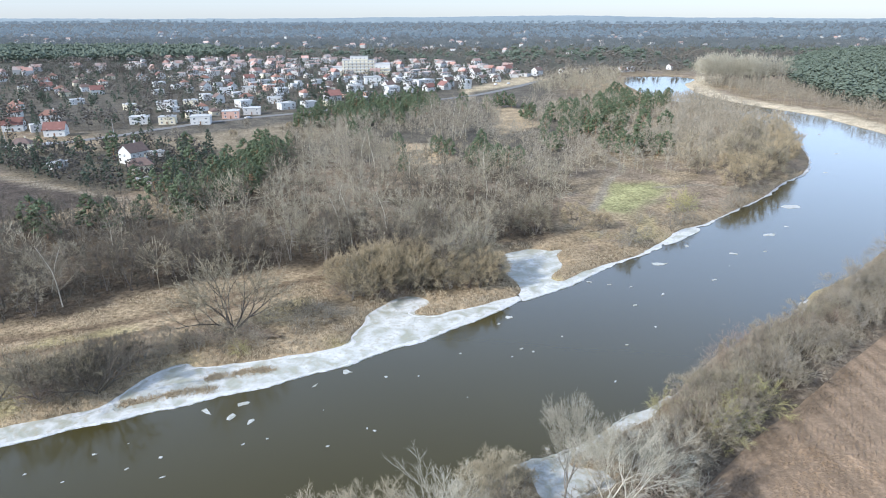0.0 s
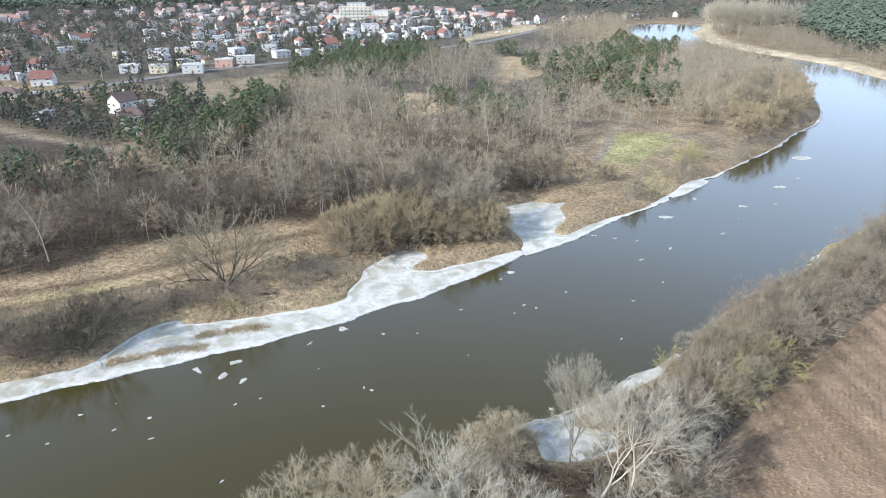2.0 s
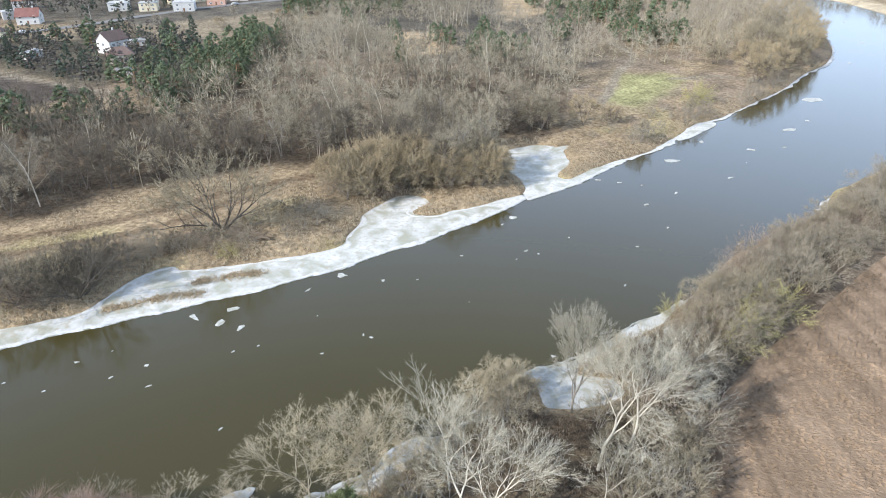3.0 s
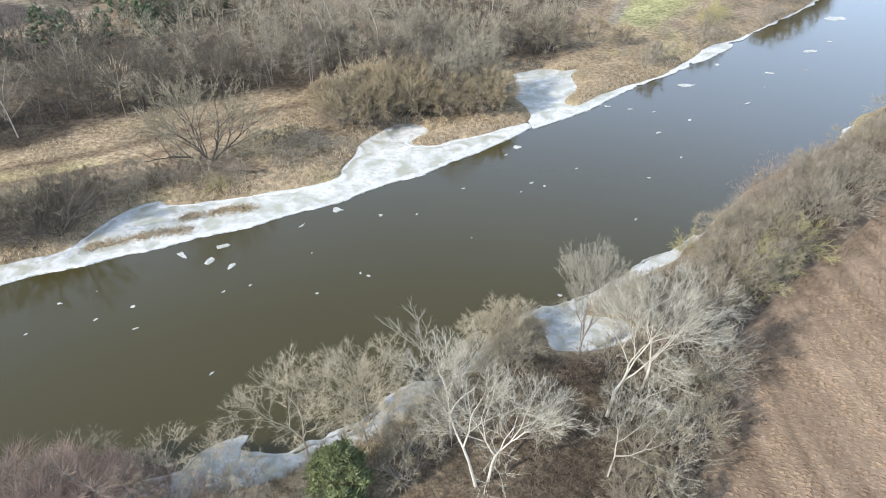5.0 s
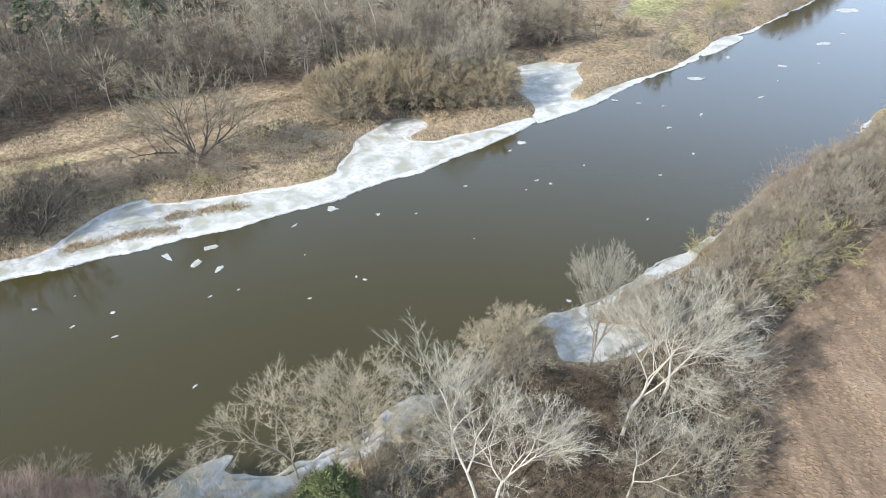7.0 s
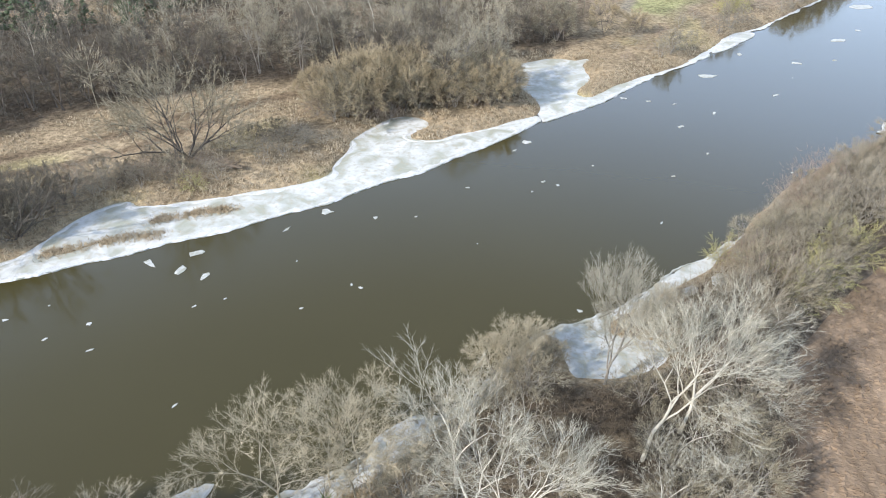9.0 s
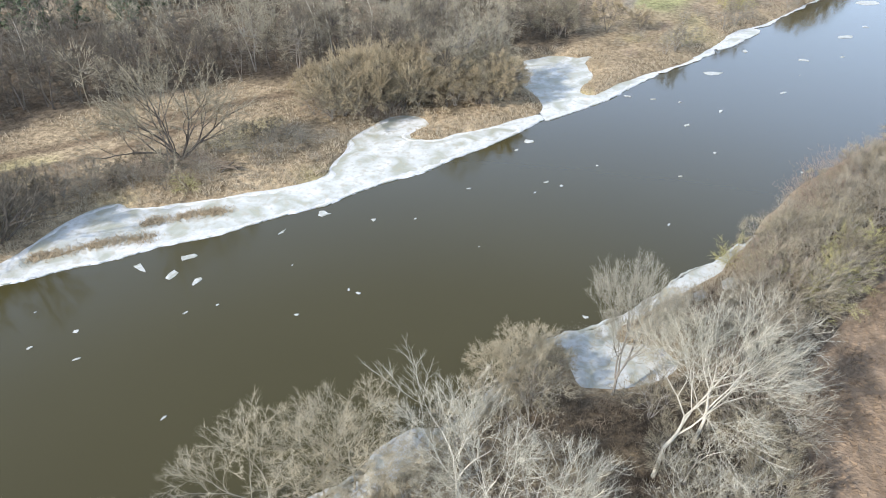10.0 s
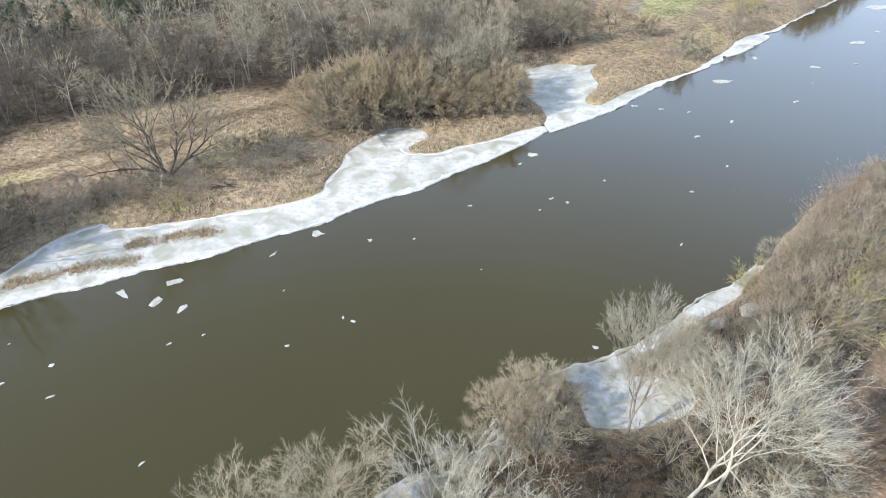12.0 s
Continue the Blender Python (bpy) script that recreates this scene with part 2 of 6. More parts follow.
def spline(pts, step, closed=False):
    """Points along a Catmull-Rom curve through pts."""
    p = np.array(pts, float)
    n = len(p)
    out = []
    for i in range(n if closed else n - 1):
        a, b, c, d = (p[(i + k) % n] if closed else p[min(max(i + k, 0), n - 1)] for k in (-1, 0, 1, 2))
        m = max(1, int(np.hypot(*(c - b)) / step))
        t = (np.arange(m) / m)[:, None]
        out.append(0.5 * (2 * b + (c - a) * t + (2 * a - 5 * b + 4 * c - d) * t ** 2 + (3 * b - a - 3 * c + d) * t ** 3))
    if not closed:
        out.append(p[-1:])
    return np.vstack(out)


def depth_in(poly, x, y):
    """Distance to a closed outline, positive inside it."""
    x, y = np.asarray(x, float), np.asarray(y, float)
    best, odd = np.full(x.shape, 1e18), np.zeros(x.shape, bool)
    q = np.roll(poly, -1, axis=0)
    for (ax, ay), (bx, by) in zip(poly, q):
        dx, dy = bx - ax, by - ay
        s = dx * dx + dy * dy
        if s == 0:
            continue
        t = np.clip(((x - ax) * dx + (y - ay) * dy) / s, 0, 1)
        best = np.minimum(best, (x - ax - t * dx) ** 2 + (y - ay - t * dy) ** 2)
        if dy != 0:
            odd ^= ((ay > y) != (by > y)) & (x < ax + (y - ay) * dx / dy)
    return np.where(odd, 1, -1) * np.sqrt(best)


def near_line(line, x, y):
    """Distance to an open line."""
    x, y = np.asarray(x, float), np.asarray(y, float)
    best = np.full(x.shape, 1e18)
    for (ax, ay), (bx, by) in zip(line[:-1], line[1:]):
        dx, dy = bx - ax, by - ay
        t = np.clip(((x - ax) * dx + (y - ay) * dy) / (dx * dx + dy * dy + 1e-9), 0, 1)
        best = np.minimum(best, (x - ax - t * dx) ** 2 + (y - ay - t * dy) ** 2)
    return np.sqrt(best)


def mesh_from(name, verts, faces, material, soft=False):
    me = bpy.data.meshes.new(name)
    me.from_pydata(np.asarray(verts).tolist(), [], [f for g in faces for f in np.asarray(g).tolist()])
    me.materials.append(material)
    if soft:
        me.polygons.foreach_set("use_smooth", [True] * len(me.polygons))
    me.update()
    return me


def part(name, bm, material, parent, label=""):
    """Links a bmesh, or a ready mesh, as one part under a thing."""
    if isinstance(bm, bpy.types.Mesh):
        me = bm
    else:
        me = bpy.data.meshes.new(name)
        bmesh.ops.recalc_face_normals(bm, faces=bm.faces)
        bm.to_mesh(me)
        bm.free()
        me.materials.append(material)
    ob = new(name, me)
    ob.parent = parent
    return tagged(ob, label)


def frames_of(d):
    d = d / np.maximum(np.linalg.norm(d, axis=1, keepdims=True), 1e-9)
    ref = np.where(np.abs(d[:, 2:3]) < 0.9, [[0.0, 0.0, 1.0]], [[1.0, 0.0, 0.0]])
    u = np.cross(d, ref)
    u /= np.linalg.norm(u, axis=1, keepdims=True)
    return u, np.cross(d, u)


def tubes(segs, sides):
    """Tapered tubes (quads) for rows of x0 y0 z0 x1 y1 z1 r0 r1."""
    s = np.array(segs, float).reshape(-1, 8)
    p0, p1 = s[:, :3], s[:, 3:6]
    u, v = frames_of(p1 - p0)
    a = np.arange(sides) * 2 * np.pi / sides
    ring = u[:, None] * np.cos(a)[None, :, None] + v[:, None] * np.sin(a)[None, :, None]
    verts = np.stack([p0[:, None] + ring * s[:, 6, None, None], p1[:, None] + ring * s[:, 7, None, None]], 1).reshape(-1, 3)
    k = np.arange(sides)
    k2 = (k + 1) % sides
    base = (np.arange(len(s)) * 2 * sides)[:, None, None]
    quad = np.stack([k, k2, k2 + sides, k + sides], 1)[None]
    return verts, (base + quad).reshape(-1, 4)


def spikes(segs):
    """Three-sided tapering twigs (triangles) for the same rows."""
    s = np.array(segs, float).reshape(-1, 8)
    p0, p1 = s[:, :3], s[:, 3:6]
    u, v = frames_of(p1 - p0)
    a = np.arange(3) * 2 * np.pi / 3
    ring = u[:, None] * np.cos(a)[None, :, None] + v[:, None] * np.sin(a)[None, :, None]
    verts = np.concatenate([p0[:, None] + ring * s[:, 6, None, None], p1[:, None]], 1).reshape(-1, 3)
    base = (np.arange(len(s)) * 4)[:, None, None]
    return verts, (base + np.array([[0, 1, 3], [1, 2, 3], [2, 0, 3]])[None]).reshape(-1, 3)


def joined(pieces):
    """Several (verts, faces) as one pair; faces stay grouped by size."""
    vs, fs, at = [], {}, 0
    for v, f in pieces:
        if len(v):
            vs.append(v)
            fs.setdefault(f.shape[1], []).append(f + at)
            at += len(v)
    return np.vstack(vs), [np.vstack(g) for g in fs.values()]


def grow(seed, height, counts, ratio, angle, start, radius, up=0.15, bend=0.12, stems=1, splay=0.0, fork=0.0):
    """Branches by level. Returns rows for tubes, level by level. stems > 1: a shrub that fans out from its foot."""
    rng = random.Random(seed)
    levels = [[] for _ in range(len(counts) + 1)]

    def branch(p, d, length, r, lev):
        pieces = (6, 5, 2, 1)[lev] if len(counts) > 2 else (5, 1, 1)[lev]
        last = lev == len(counts)
        pts = [(p.copy(), r)]
        for i in range(pieces):
            d = (d + Vector((rng.gauss(0, bend), rng.gauss(0, bend), rng.gauss(0, bend) + up * (0.4 if lev == 0 else 1)))).normalized()
            q = p + d * (length / pieces)
            r2 = r * (1 - 0.8 * (i + 1) / pieces) if not last else 0.0
            levels[lev].append((*p, *q, pts[-1][1], r2))
            p = q
            pts.append((p.copy(), r2))
        if last:
            return
        n = counts[lev]
        turn = rng.random() * 6.28
        for k in range(n):
            s = start[lev] + (1 - start[lev]) * (k + rng.random()) / n
            i = min(int(s * pieces), pieces - 1)
            f = s * pieces - i
            a, b = pts[i], pts[i + 1]
            at = a[0].lerp(b[0], f)
            ra = a[1] + (b[1] - a[1]) * f
            axis = (b[0] - a[0]).normalized()
            turn += 2.4 + rng.gauss(0, 0.3)
            side = axis.orthogonal().normalized()
            side.rotate(Matrix.Rotation(turn, 3, axis))
            an = radians(angle[lev] * rng.uniform(0.75, 1.25))
            nd = (axis * math.cos(an) + side * math.sin(an)).normalized()
            branch(at, nd, length * ratio[lev] * rng.uniform(0.7, 1.15) * (1.2 - 0.6 * s), max(ra * 0.52, 0.011), lev + 1)

    if fork:
        levels[0] += [(0, 0, -0.3, 0.05, 0.03, fork * 0.5, radius * 1.25, radius * 1.1), (0.05, 0.03, fork * 0.5, 0, 0, fork * 1.05, radius * 1.1, radius * 0.8)]
    for k in range(stems):
        if stems == 1:
            d = Vector((rng.gauss(0, 0.05), rng.gauss(0, 0.05), 1)).normalized()
            branch(Vector((0, 0, -0.3)), d, height, radius, 0)
        else:
            a = k * 2.4 + rng.random()
            tilt = radians(splay * math.sqrt((k + 0.5) / stems))
            d = Vector((math.cos(a) * math.sin(tilt), math.sin(a) * math.sin(tilt), math.cos(tilt)))
            foot = Vector((rng.gauss(0, 0.05), rng.gauss(0, 0.05), fork * rng.uniform(0.8, 1.05) if fork else -0.2))
            reach = (height - fork) * (1.0 - 0.3 * (k / stems)) * rng.uniform(0.88, 1.06)
            branch(foot, d, reach, radius * rng.uniform(0.6, 0.85), 0)
    return levels


def forks(seed, height, radius, spread=26, depth=7, up=0.06, stems=1, splay=0.0, bole=0.16, twigs=5, split=0.4, crotch=0.0):
    """A tree whose limbs fork again and again; fine twigs stand along the outer limbs. Rows by level, as from grow."""
    rng = random.Random(seed)
    levels = [[], [], [], []]

    def turned(d, angle, azimuth):
        side = d.orthogonal().normalized()
        side.rotate(Matrix.Rotation(azimuth, 3, d))
        return (d * math.cos(angle) + side * math.sin(angle)).normalized()

    def limb(p, d, length, r, k):
        r2 = r * 0.8
        knee = p + d * length * 0.5
        d = (d + Vector((rng.gauss(0, 0.09), rng.gauss(0, 0.09), rng.gauss(up, 0.06)))).normalized()
        q = knee + d * length * 0.5
        lev = 0 if k < 3 else 1 if k < 5 else 2
        if k < depth:
            levels[lev].append((*p, *knee, r, (r + r2) / 2))
            levels[lev].append((*knee, *q, (r + r2) / 2, r2))
        else:
            levels[3].append((*p, *p.lerp(q, 0.6), r, 0))
            return
        if k > 2:
            for _ in range(twigs):
                f = rng.uniform(0.1, 1.0)
                s = p.lerp(knee, 2 * f) if f < 0.5 else knee.lerp(q, 2 * f - 1)
                w = turned(d, radians(rng.uniform(22, 55)), rng.uniform(0, 6.28))
                levels[3].append((*s, *(s + (w + Vector((0, 0, 0.12))) * height * rng.uniform(0.022, 0.06)), 0.013, 0))
        turn = rng.uniform(0, 6.28)
        n = 3 if rng.random() < split else 2
        for i in range(n):
            lead = i == 0
            a = radians(abs(rng.gauss(spread, spread * 0.25))) * (0.45 if lead else 1.25)
            limb(q, turned(d, a, turn + i * 6.283 / n + rng.gauss(0, 0.35)), length * (rng.uniform(0.8, 0.98) if lead else rng.uniform(0.66, 0.9)), max(r2 * (rng.uniform(0.8, 0.92) if lead else rng.uniform(0.55, 0.75)), 0.012), k + 1)

    step = height / (5.4 if depth > 8 else 5.0 if depth > 7 else 4.6 if depth > 6 else 4.1)
    for i in range(stems):
        a, tilt = i * 2.4 + rng.random(), radians(splay * math.sqrt((i + 0.5) / stems)) if stems > 1 else 0.04
        d = Vector((math.cos(a) * math.sin(tilt), math.sin(a) * math.sin(tilt), math.cos(tilt)))
        foot = Vector((rng.gauss(0, 0.1), rng.gauss(0, 0.1), crotch * rng.uniform(0.75, 1.0) if crotch else -0.3))
        if crotch and i == 0:
            levels[0].append((0.1, 0, -0.3, 0, 0, crotch, radius * 1.2, radius * 0.85))
        if stems == 1:
            top = foot + d * (height * bole + 0.3)
            levels[0].append((*foot, *top, radius * 1.25, radius))
            foot = top
        limb(foot, d, step * rng.uniform(0.9, 1.1) * (1 - bole * 0.6 if stems == 1 else 1), radius * (1 if stems == 1 else 0.7), 1)
    return levels


def wood_meshes(name, levels, bark, twig, sides=5, fat=1.0, limbs=2):
    """Trunk mesh (stem and limbs, of so many levels) and crown mesh (branches and twigs)."""
    lv = [np.array(l, float).reshape(-1, 8) for l in levels]
    trunk = [tubes(lv[0], sides)]
    if len(lv) > 3:
        trunk.append(tubes(lv[1], 4))
        boughs = tubes(lv[2] * np.array([1] * 6 + [fat] * 2), 3)
        fine = [] if limbs > 2 else [boughs]
        trunk += [boughs] if limbs > 2 else []
    else:
        fine = [tubes(lv[1], 3)]
    last = lv[-1].copy()
    last[:, 6] = np.clip(last[:, 6], 0.011, 0.016) * fat
    fine.append(spikes(last))
    tv, tf = joined(trunk)
    fv, ff = joined(fine)
    return mesh_from(name + "_trunk", tv, tf, bark), mesh_from(name + "_crown", fv, ff, twig)


def tree_thing(name, meshes, label, category, group):
    """The first of a kind of tree, parked at its own foot; place it with put()."""
    root = tagged(new(name), label, category, group)
    root.empty_display_size = 0.5
    part("trunk", meshes[0], None, root)
    part("crown", meshes[1], None, root)
    return root


class Kind:
    """Some variants of one kind of tree; put() stands them one after another."""

    def __init__(self, variants, name, label, category, group, relabel=None):
        self.variants, self.name, self.label, self.category, self.group = variants, name, label, category, group
        self.first, self.count = {}, 0

    def put(self, x, y, scale=1.0, turn=None, lean=(0, 0), label="", which=None, wide=1.0):
        i = self.count % len(self.variants) if which is None else which
        self.count += 1
        turn = R.uniform(0, 360) if turn is None else turn
        m = pose(x, y, float(ground_z(x, y)), lean[0], lean[1], 0) @ pose(0, 0, 0, 0, 0, turn) @ Matrix.Diagonal((scale * wide, scale * wide, scale, 1))
        if i not in self.first:
            ob = self.first[i] = tree_thing(self.name, self.variants[i], self.label, self.category, self.group)
            ob.matrix_basis = m
        else:
            src = self.first[i]
            keep = src.scale.copy()
            src.scale = (1, 1, 1)
            ob = copy_thing(src, m)
            src.scale = keep
        if label:
            tagged(ob, label)
        return ob

# ---- the river's plan ----
MEADOW_BANK = [(-420, -75), (-200, 22), (-120, 62), (-90, 77), (-68, 86.4), (-59.3, 90.4), (-55.8, 92.3), (-54.4, 96), (-52.1, 101.8), (-49.8, 104.6), (-47.3, 106.4),
               (-45.6, 105), (-42, 105.5), (-36.1, 107), (-29.4, 109.4), (-23.4, 111.8), (-19.4, 114.2), (-19, 118.3), (-17.5, 122.7), (-17, 127.3), (-14.9, 131),
               (-12, 135.4), (-8.8, 136.8), (-5.6, 135.7), (-4.4, 132.8), (-6.3, 130.5), (-8.2, 128.6), (-6.7, 127), (-2.5, 127), (0.1, 129), (5.5, 131.4), (11.1, 134.9), (15.2, 137.2)]
POND_SHORE = [(16.3, 140.5), (15.4, 146.2), (13, 152.5), (12.2, 159.3), (14.6, 164.5), (17.3, 166.6), (21.5, 168.6), (26.7, 167.4), (30, 168.4),
              (27.5, 162.9), (28.2, 156.5), (25, 150.9), (24.2, 147)]
UPPER_BANK = [(27.1, 146.2), (31.6, 151), (37.4, 156), (44.9, 161.3), (49.7, 165), (59.8, 176.6), (66.8, 185.5), (76.6, 192.2), (91, 206.5), (108, 223.5), (124.5, 244), (140, 260), (157, 289),
              (173, 335), (180, 368), (182, 400), (181, 440), (174, 480), (158, 500), (156, 560), (160, 625), (172, 672)]
FAR_BANK = [(182, 696), (225, 705), (240, 672), (214, 620), (203, 572), (199, 538), (202, 501), (209, 478), (219, 449), (228, 423), (229, 384), (229, 350), (216, 300), (187, 253), (150, 207),
            (118, 171), (96, 150), (82, 139.5), (73.5, 128.2), (59, 118), (49, 110), (38, 98)]
FIELD_BANK = [(32, 91), (30.7, 90), (25.9, 86.8), (20.5, 82.6), (16.5, 79.4), (16.9, 77.9), (21.5, 77.6), (22.3, 75), (19.7, 72.7), (15, 71.5), (12.1, 71.8), (11.6, 75), (10.8, 78), (8.4, 77.2), (5, 72), (2.2, 68.6), (-2.4, 65), (-6.8, 60), (-11, 57.2),
              (-14.9, 54.8), (-19.4, 53.4), (-24.2, 52), (-40, 47), (-70, 36), (-150, 0), (-400, -140)]
RIVER = spline(MEADOW_BANK + POND_SHORE + UPPER_BANK + FAR_BANK + FIELD_BANK, 1.5)
far = (RIVER[:, 1] > 200) | (RIVER[:, 0] < -75)
RIVER = np.vstack([RIVER[~far | (np.arange(len(RIVER)) % 6 == 0)], [[-520, -200], [-520, -100]]])
FIELD_EDGE = [(14, 30), (22.4, 52), (29.2, 64.3), (33.8, 73.5), (43.9, 83.3), (53, 91), (71, 106.9), (85, 118.2), (125, 152), (200, 215), (330, 190), (330, -80), (0, -80)]
FIELD = np.array(FIELD_EDGE, float)
WOOD = np.array([(-200, 60), (-120, 100), (-88.8, 119), (-79, 121.6), (-68, 136), (-43, 150), (-24, 152), (-2, 146), (10, 170), (28, 175), (31, 190), (38, 212), (45, 234), (28, 256), (-16, 256), (-24, 280), (-45, 300),
                 (-70, 320), (-70, 250), (-84, 196), (-100, 193), (-128, 186), (-180, 170), (-260, 150)], float)
DARK_FIELD = np.array([(-330, 300), (-171, 243), (-128.8, 222), (-108, 212), (-118, 204), (-134, 190), (-240, 160), (-400, 200)], float)
LEFT_GARDENS = np.array([(-330, 280), (-200, 268), (-118, 218), (-96, 250), (-104, 296), (-140, 318), (-180, 306), (-215, 320), (-330, 380)], float)
FRINGE = np.array([(-200, 292), (-150, 326), (-100, 370), (-56, 430), (-58, 350), (-72, 300), (-98, 284), (-140, 300)], float)
MEADOW_GREEN = np.array([(45, 202), (58, 238), (74, 241), (80, 233), (67, 212), (55, 199)], float)
CLEARINGS = [np.array(c, float) for c in ([(-28, 318), (-3, 310), (-1, 275), (-22, 262)], [(30, 455), (56, 428), (48, 370), (27, 345)], [(72, 486), (93, 470), (80, 440)],
                                           [(-86, 198), (-70, 205), (-76, 190)])]
PALE_FIELD = np.array([(15, 540), (90, 640), (97, 664), (70, 690), (10, 560), (14, 495)], float)
SAND_BAR = spline([(229, 345), (232, 384), (231, 423), (222, 449), (212, 478), (205, 501), (203, 538), (209, 575), (225, 625), (260, 680)], 8)
PINE_BAND = np.array([(-1000, 1240), (-420, 1190), (-310, 1020), (-330, 930), (-560, 870), (-900, 880)], float)
RIGHT_FOREST = np.array([(300, 600), (285, 520), (275, 460), (290, 420), (330, 430), (520, 680), (900, 1150), (850, 1280), (560, 1060), (410, 850)], float)
TRACKS = [spline([(-140, 88), (-85, 112.8), (-71.4, 117.7), (-58, 125.6), (-45.8, 136), (-26, 146.4), (-10, 150)], 4), spline([(-150, 80), (-80, 107), (-58, 117), (-48, 126), (-42, 133)], 4)]
PATHS = [spline([(-330, 303), (-170.9, 245), (-151, 234), (-128.8, 223), (-108, 213)], 6), spline([(45, 202), (52, 222), (58, 240), (70, 268), (66, 300)], 5), spline([(74, 232), (92, 236), (104, 228)], 5)]
STREET = spline([(-420, 262), (-300, 285), (-210, 305), (-189, 315), (-171, 334), (-153, 361), (-131, 388), (-60, 450), (20, 520), (85, 640)], 8)
SPITS = [spline([(-52.6, 93.2), (-49, 94.6), (-46.3, 95.9), (-42.5, 97.2), (-39.4, 97.9)], 1), spline([(-41.5, 101.2), (-36, 103.2), (-31.8, 104.4)], 1)]


def land_height(x, y, inland):
    """Height of the land; the river stands at 0."""
    d = inland + 0.5 * wander(x, y, 3.0, 2)
    land = 0.1 + 1.15 * (1 - np.exp(-np.maximum(d, 0) / 2.6)) + smooth(2, 12, d) * (0.25 * wander(x, y, 14, 3) + 0.12 * wander(x + 50, y, 2.5, 2))
    z = np.where(d > 0, land, np.maximum(0.1 + 0.45 * d, -1.5))
    for s in SPITS:
        z = np.maximum(z, 0.20 - 0.14 * near_line(s, x, y) + 0.20 * wander(x, y, 2.0, 3))
    soil = smooth(-3, 3, depth_in(FIELD, x, y))
    z = z * (1 - soil) + 1.08 * soil
    return z + 14 * smooth(1300, 3600, y) + 9 * smooth(1500, 4000, y) * wander(x, y, 900, 2)


def cover_of(x, y, inland):
    """Base colour of the land, with some shade and distance haze put into it."""
    n1, n2 = wander(x, y, 18, 3), wander(x + 31, y - 12, 5, 3)
    grass = np.array([0.30, 0.232, 0.15])
    c = grass * (1 + 0.12 * n1 + 0.16 * n2)[..., None]

    def lay(colour, mask):
        m = np.clip(mask, 0, 1)[..., None]
        return c * (1 - m) + np.array(colour) * m

    c = lay((0.33, 0.30, 0.13), smooth(0.15, 0.6, n1 + 0.3 * n2) * 0.45)
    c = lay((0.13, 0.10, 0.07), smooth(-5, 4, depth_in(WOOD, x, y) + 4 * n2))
    c = lay((0.27, 0.21, 0.15), smooth(180, 215, y) * smooth(0.0, 0.3, n1 + 0.4 * n2 + 0.1))
    # Thicket floor: dark litter, with the shrubs' shade put into its colour.
    shaded_litter = smooth(-0.5, 2.5, inland) * smooth(40, 10, -depth_in(FIELD, x, y)) * smooth(128, 116, y - 0.9 * (x - 60)) * (y < 175)
    c = lay((0.105, 0.083, 0.06), shaded_litter * smooth(-0.6, 0.1, n2 + 0.3))
    town = smooth(300, 345, y + 0.4 * x + 60) * smooth(120, 60, x - 0.13 * (y - 500))
    c = lay((0.11, 0.10, 0.082), town * 0.9)
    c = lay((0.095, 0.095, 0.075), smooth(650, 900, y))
    # Haze over the far land, put in as a paler, bluer colour.
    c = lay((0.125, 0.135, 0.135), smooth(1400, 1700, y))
    c = lay((0.05, 0.055, 0.042), smooth(-15, 10, np.maximum(depth_in(PINE_BAND, x, y), depth_in(RIGHT_FOREST, x, y))))
    c = lay((0.085, 0.08, 0.062), smooth(-8, 8, depth_in(LEFT_GARDENS, x, y)) * 0.85)
    c = lay((0.27, 0.22, 0.15), smooth(-8, 8, depth_in(FRINGE, x, y) + 6 * n2) * 0.85)
    c = lay((0.09, 0.073, 0.06), smooth(-3, 2, depth_in(DARK_FIELD, x, y)))
    c = lay((0.33, 0.325, 0.15), smooth(-3, 4, depth_in(MEADOW_GREEN, x, y) + 2.5 * n2) * 0.8)
    for p in CLEARINGS:
        c = lay((0.43, 0.33, 0.21), smooth(-6, 4, depth_in(p, x, y) + 5 * n2) * 0.9)
    c = lay((0.45, 0.37, 0.25), smooth(-6, 6, depth_in(PALE_FIELD, x, y)))
    c = lay((0.50, 0.42, 0.30), smooth(16, 8, near_line(SAND_BAR, x, y)))
    for t in TRACKS:
        c = lay((0.165, 0.12, 0.078), smooth(2.2, 0.9, near_line(t, x, y) + 0.6 * n2) * 0.9)
    for t in PATHS:
        c = lay((0.27, 0.23, 0.172), smooth(2.2, 1.0, near_line(t, x, y) + 0.5 * n2))
    # Field margin: brushy dark earth, plus the thicket's cast shadow painted in.
    c = lay((0.17, 0.135, 0.10), smooth(8, 1, -depth_in(FIELD, x, y)) * smooth(-6, 0, depth_in(FIELD, x, y)) * 0.7)
    return np.clip(c, 0.02, 0.9)


def graded(lo, a, b, hi, step, g1, g2):
    """Coordinates that are step apart from a to b and grow coarser towards lo and hi."""
    mid = list(np.arange(a, b, step))
    s, left, v = step, [], a
    while v > lo:
        s *= 1 + g1
        v -= s
        left.append(max(v, lo))
    s, right, v = step, [], mid[-1]
    while v < hi:
        s *= 1 + g2
        v += s
        right.append(min(v, hi))
    return np.array(left[::-1] + mid + right)


GRID = {}


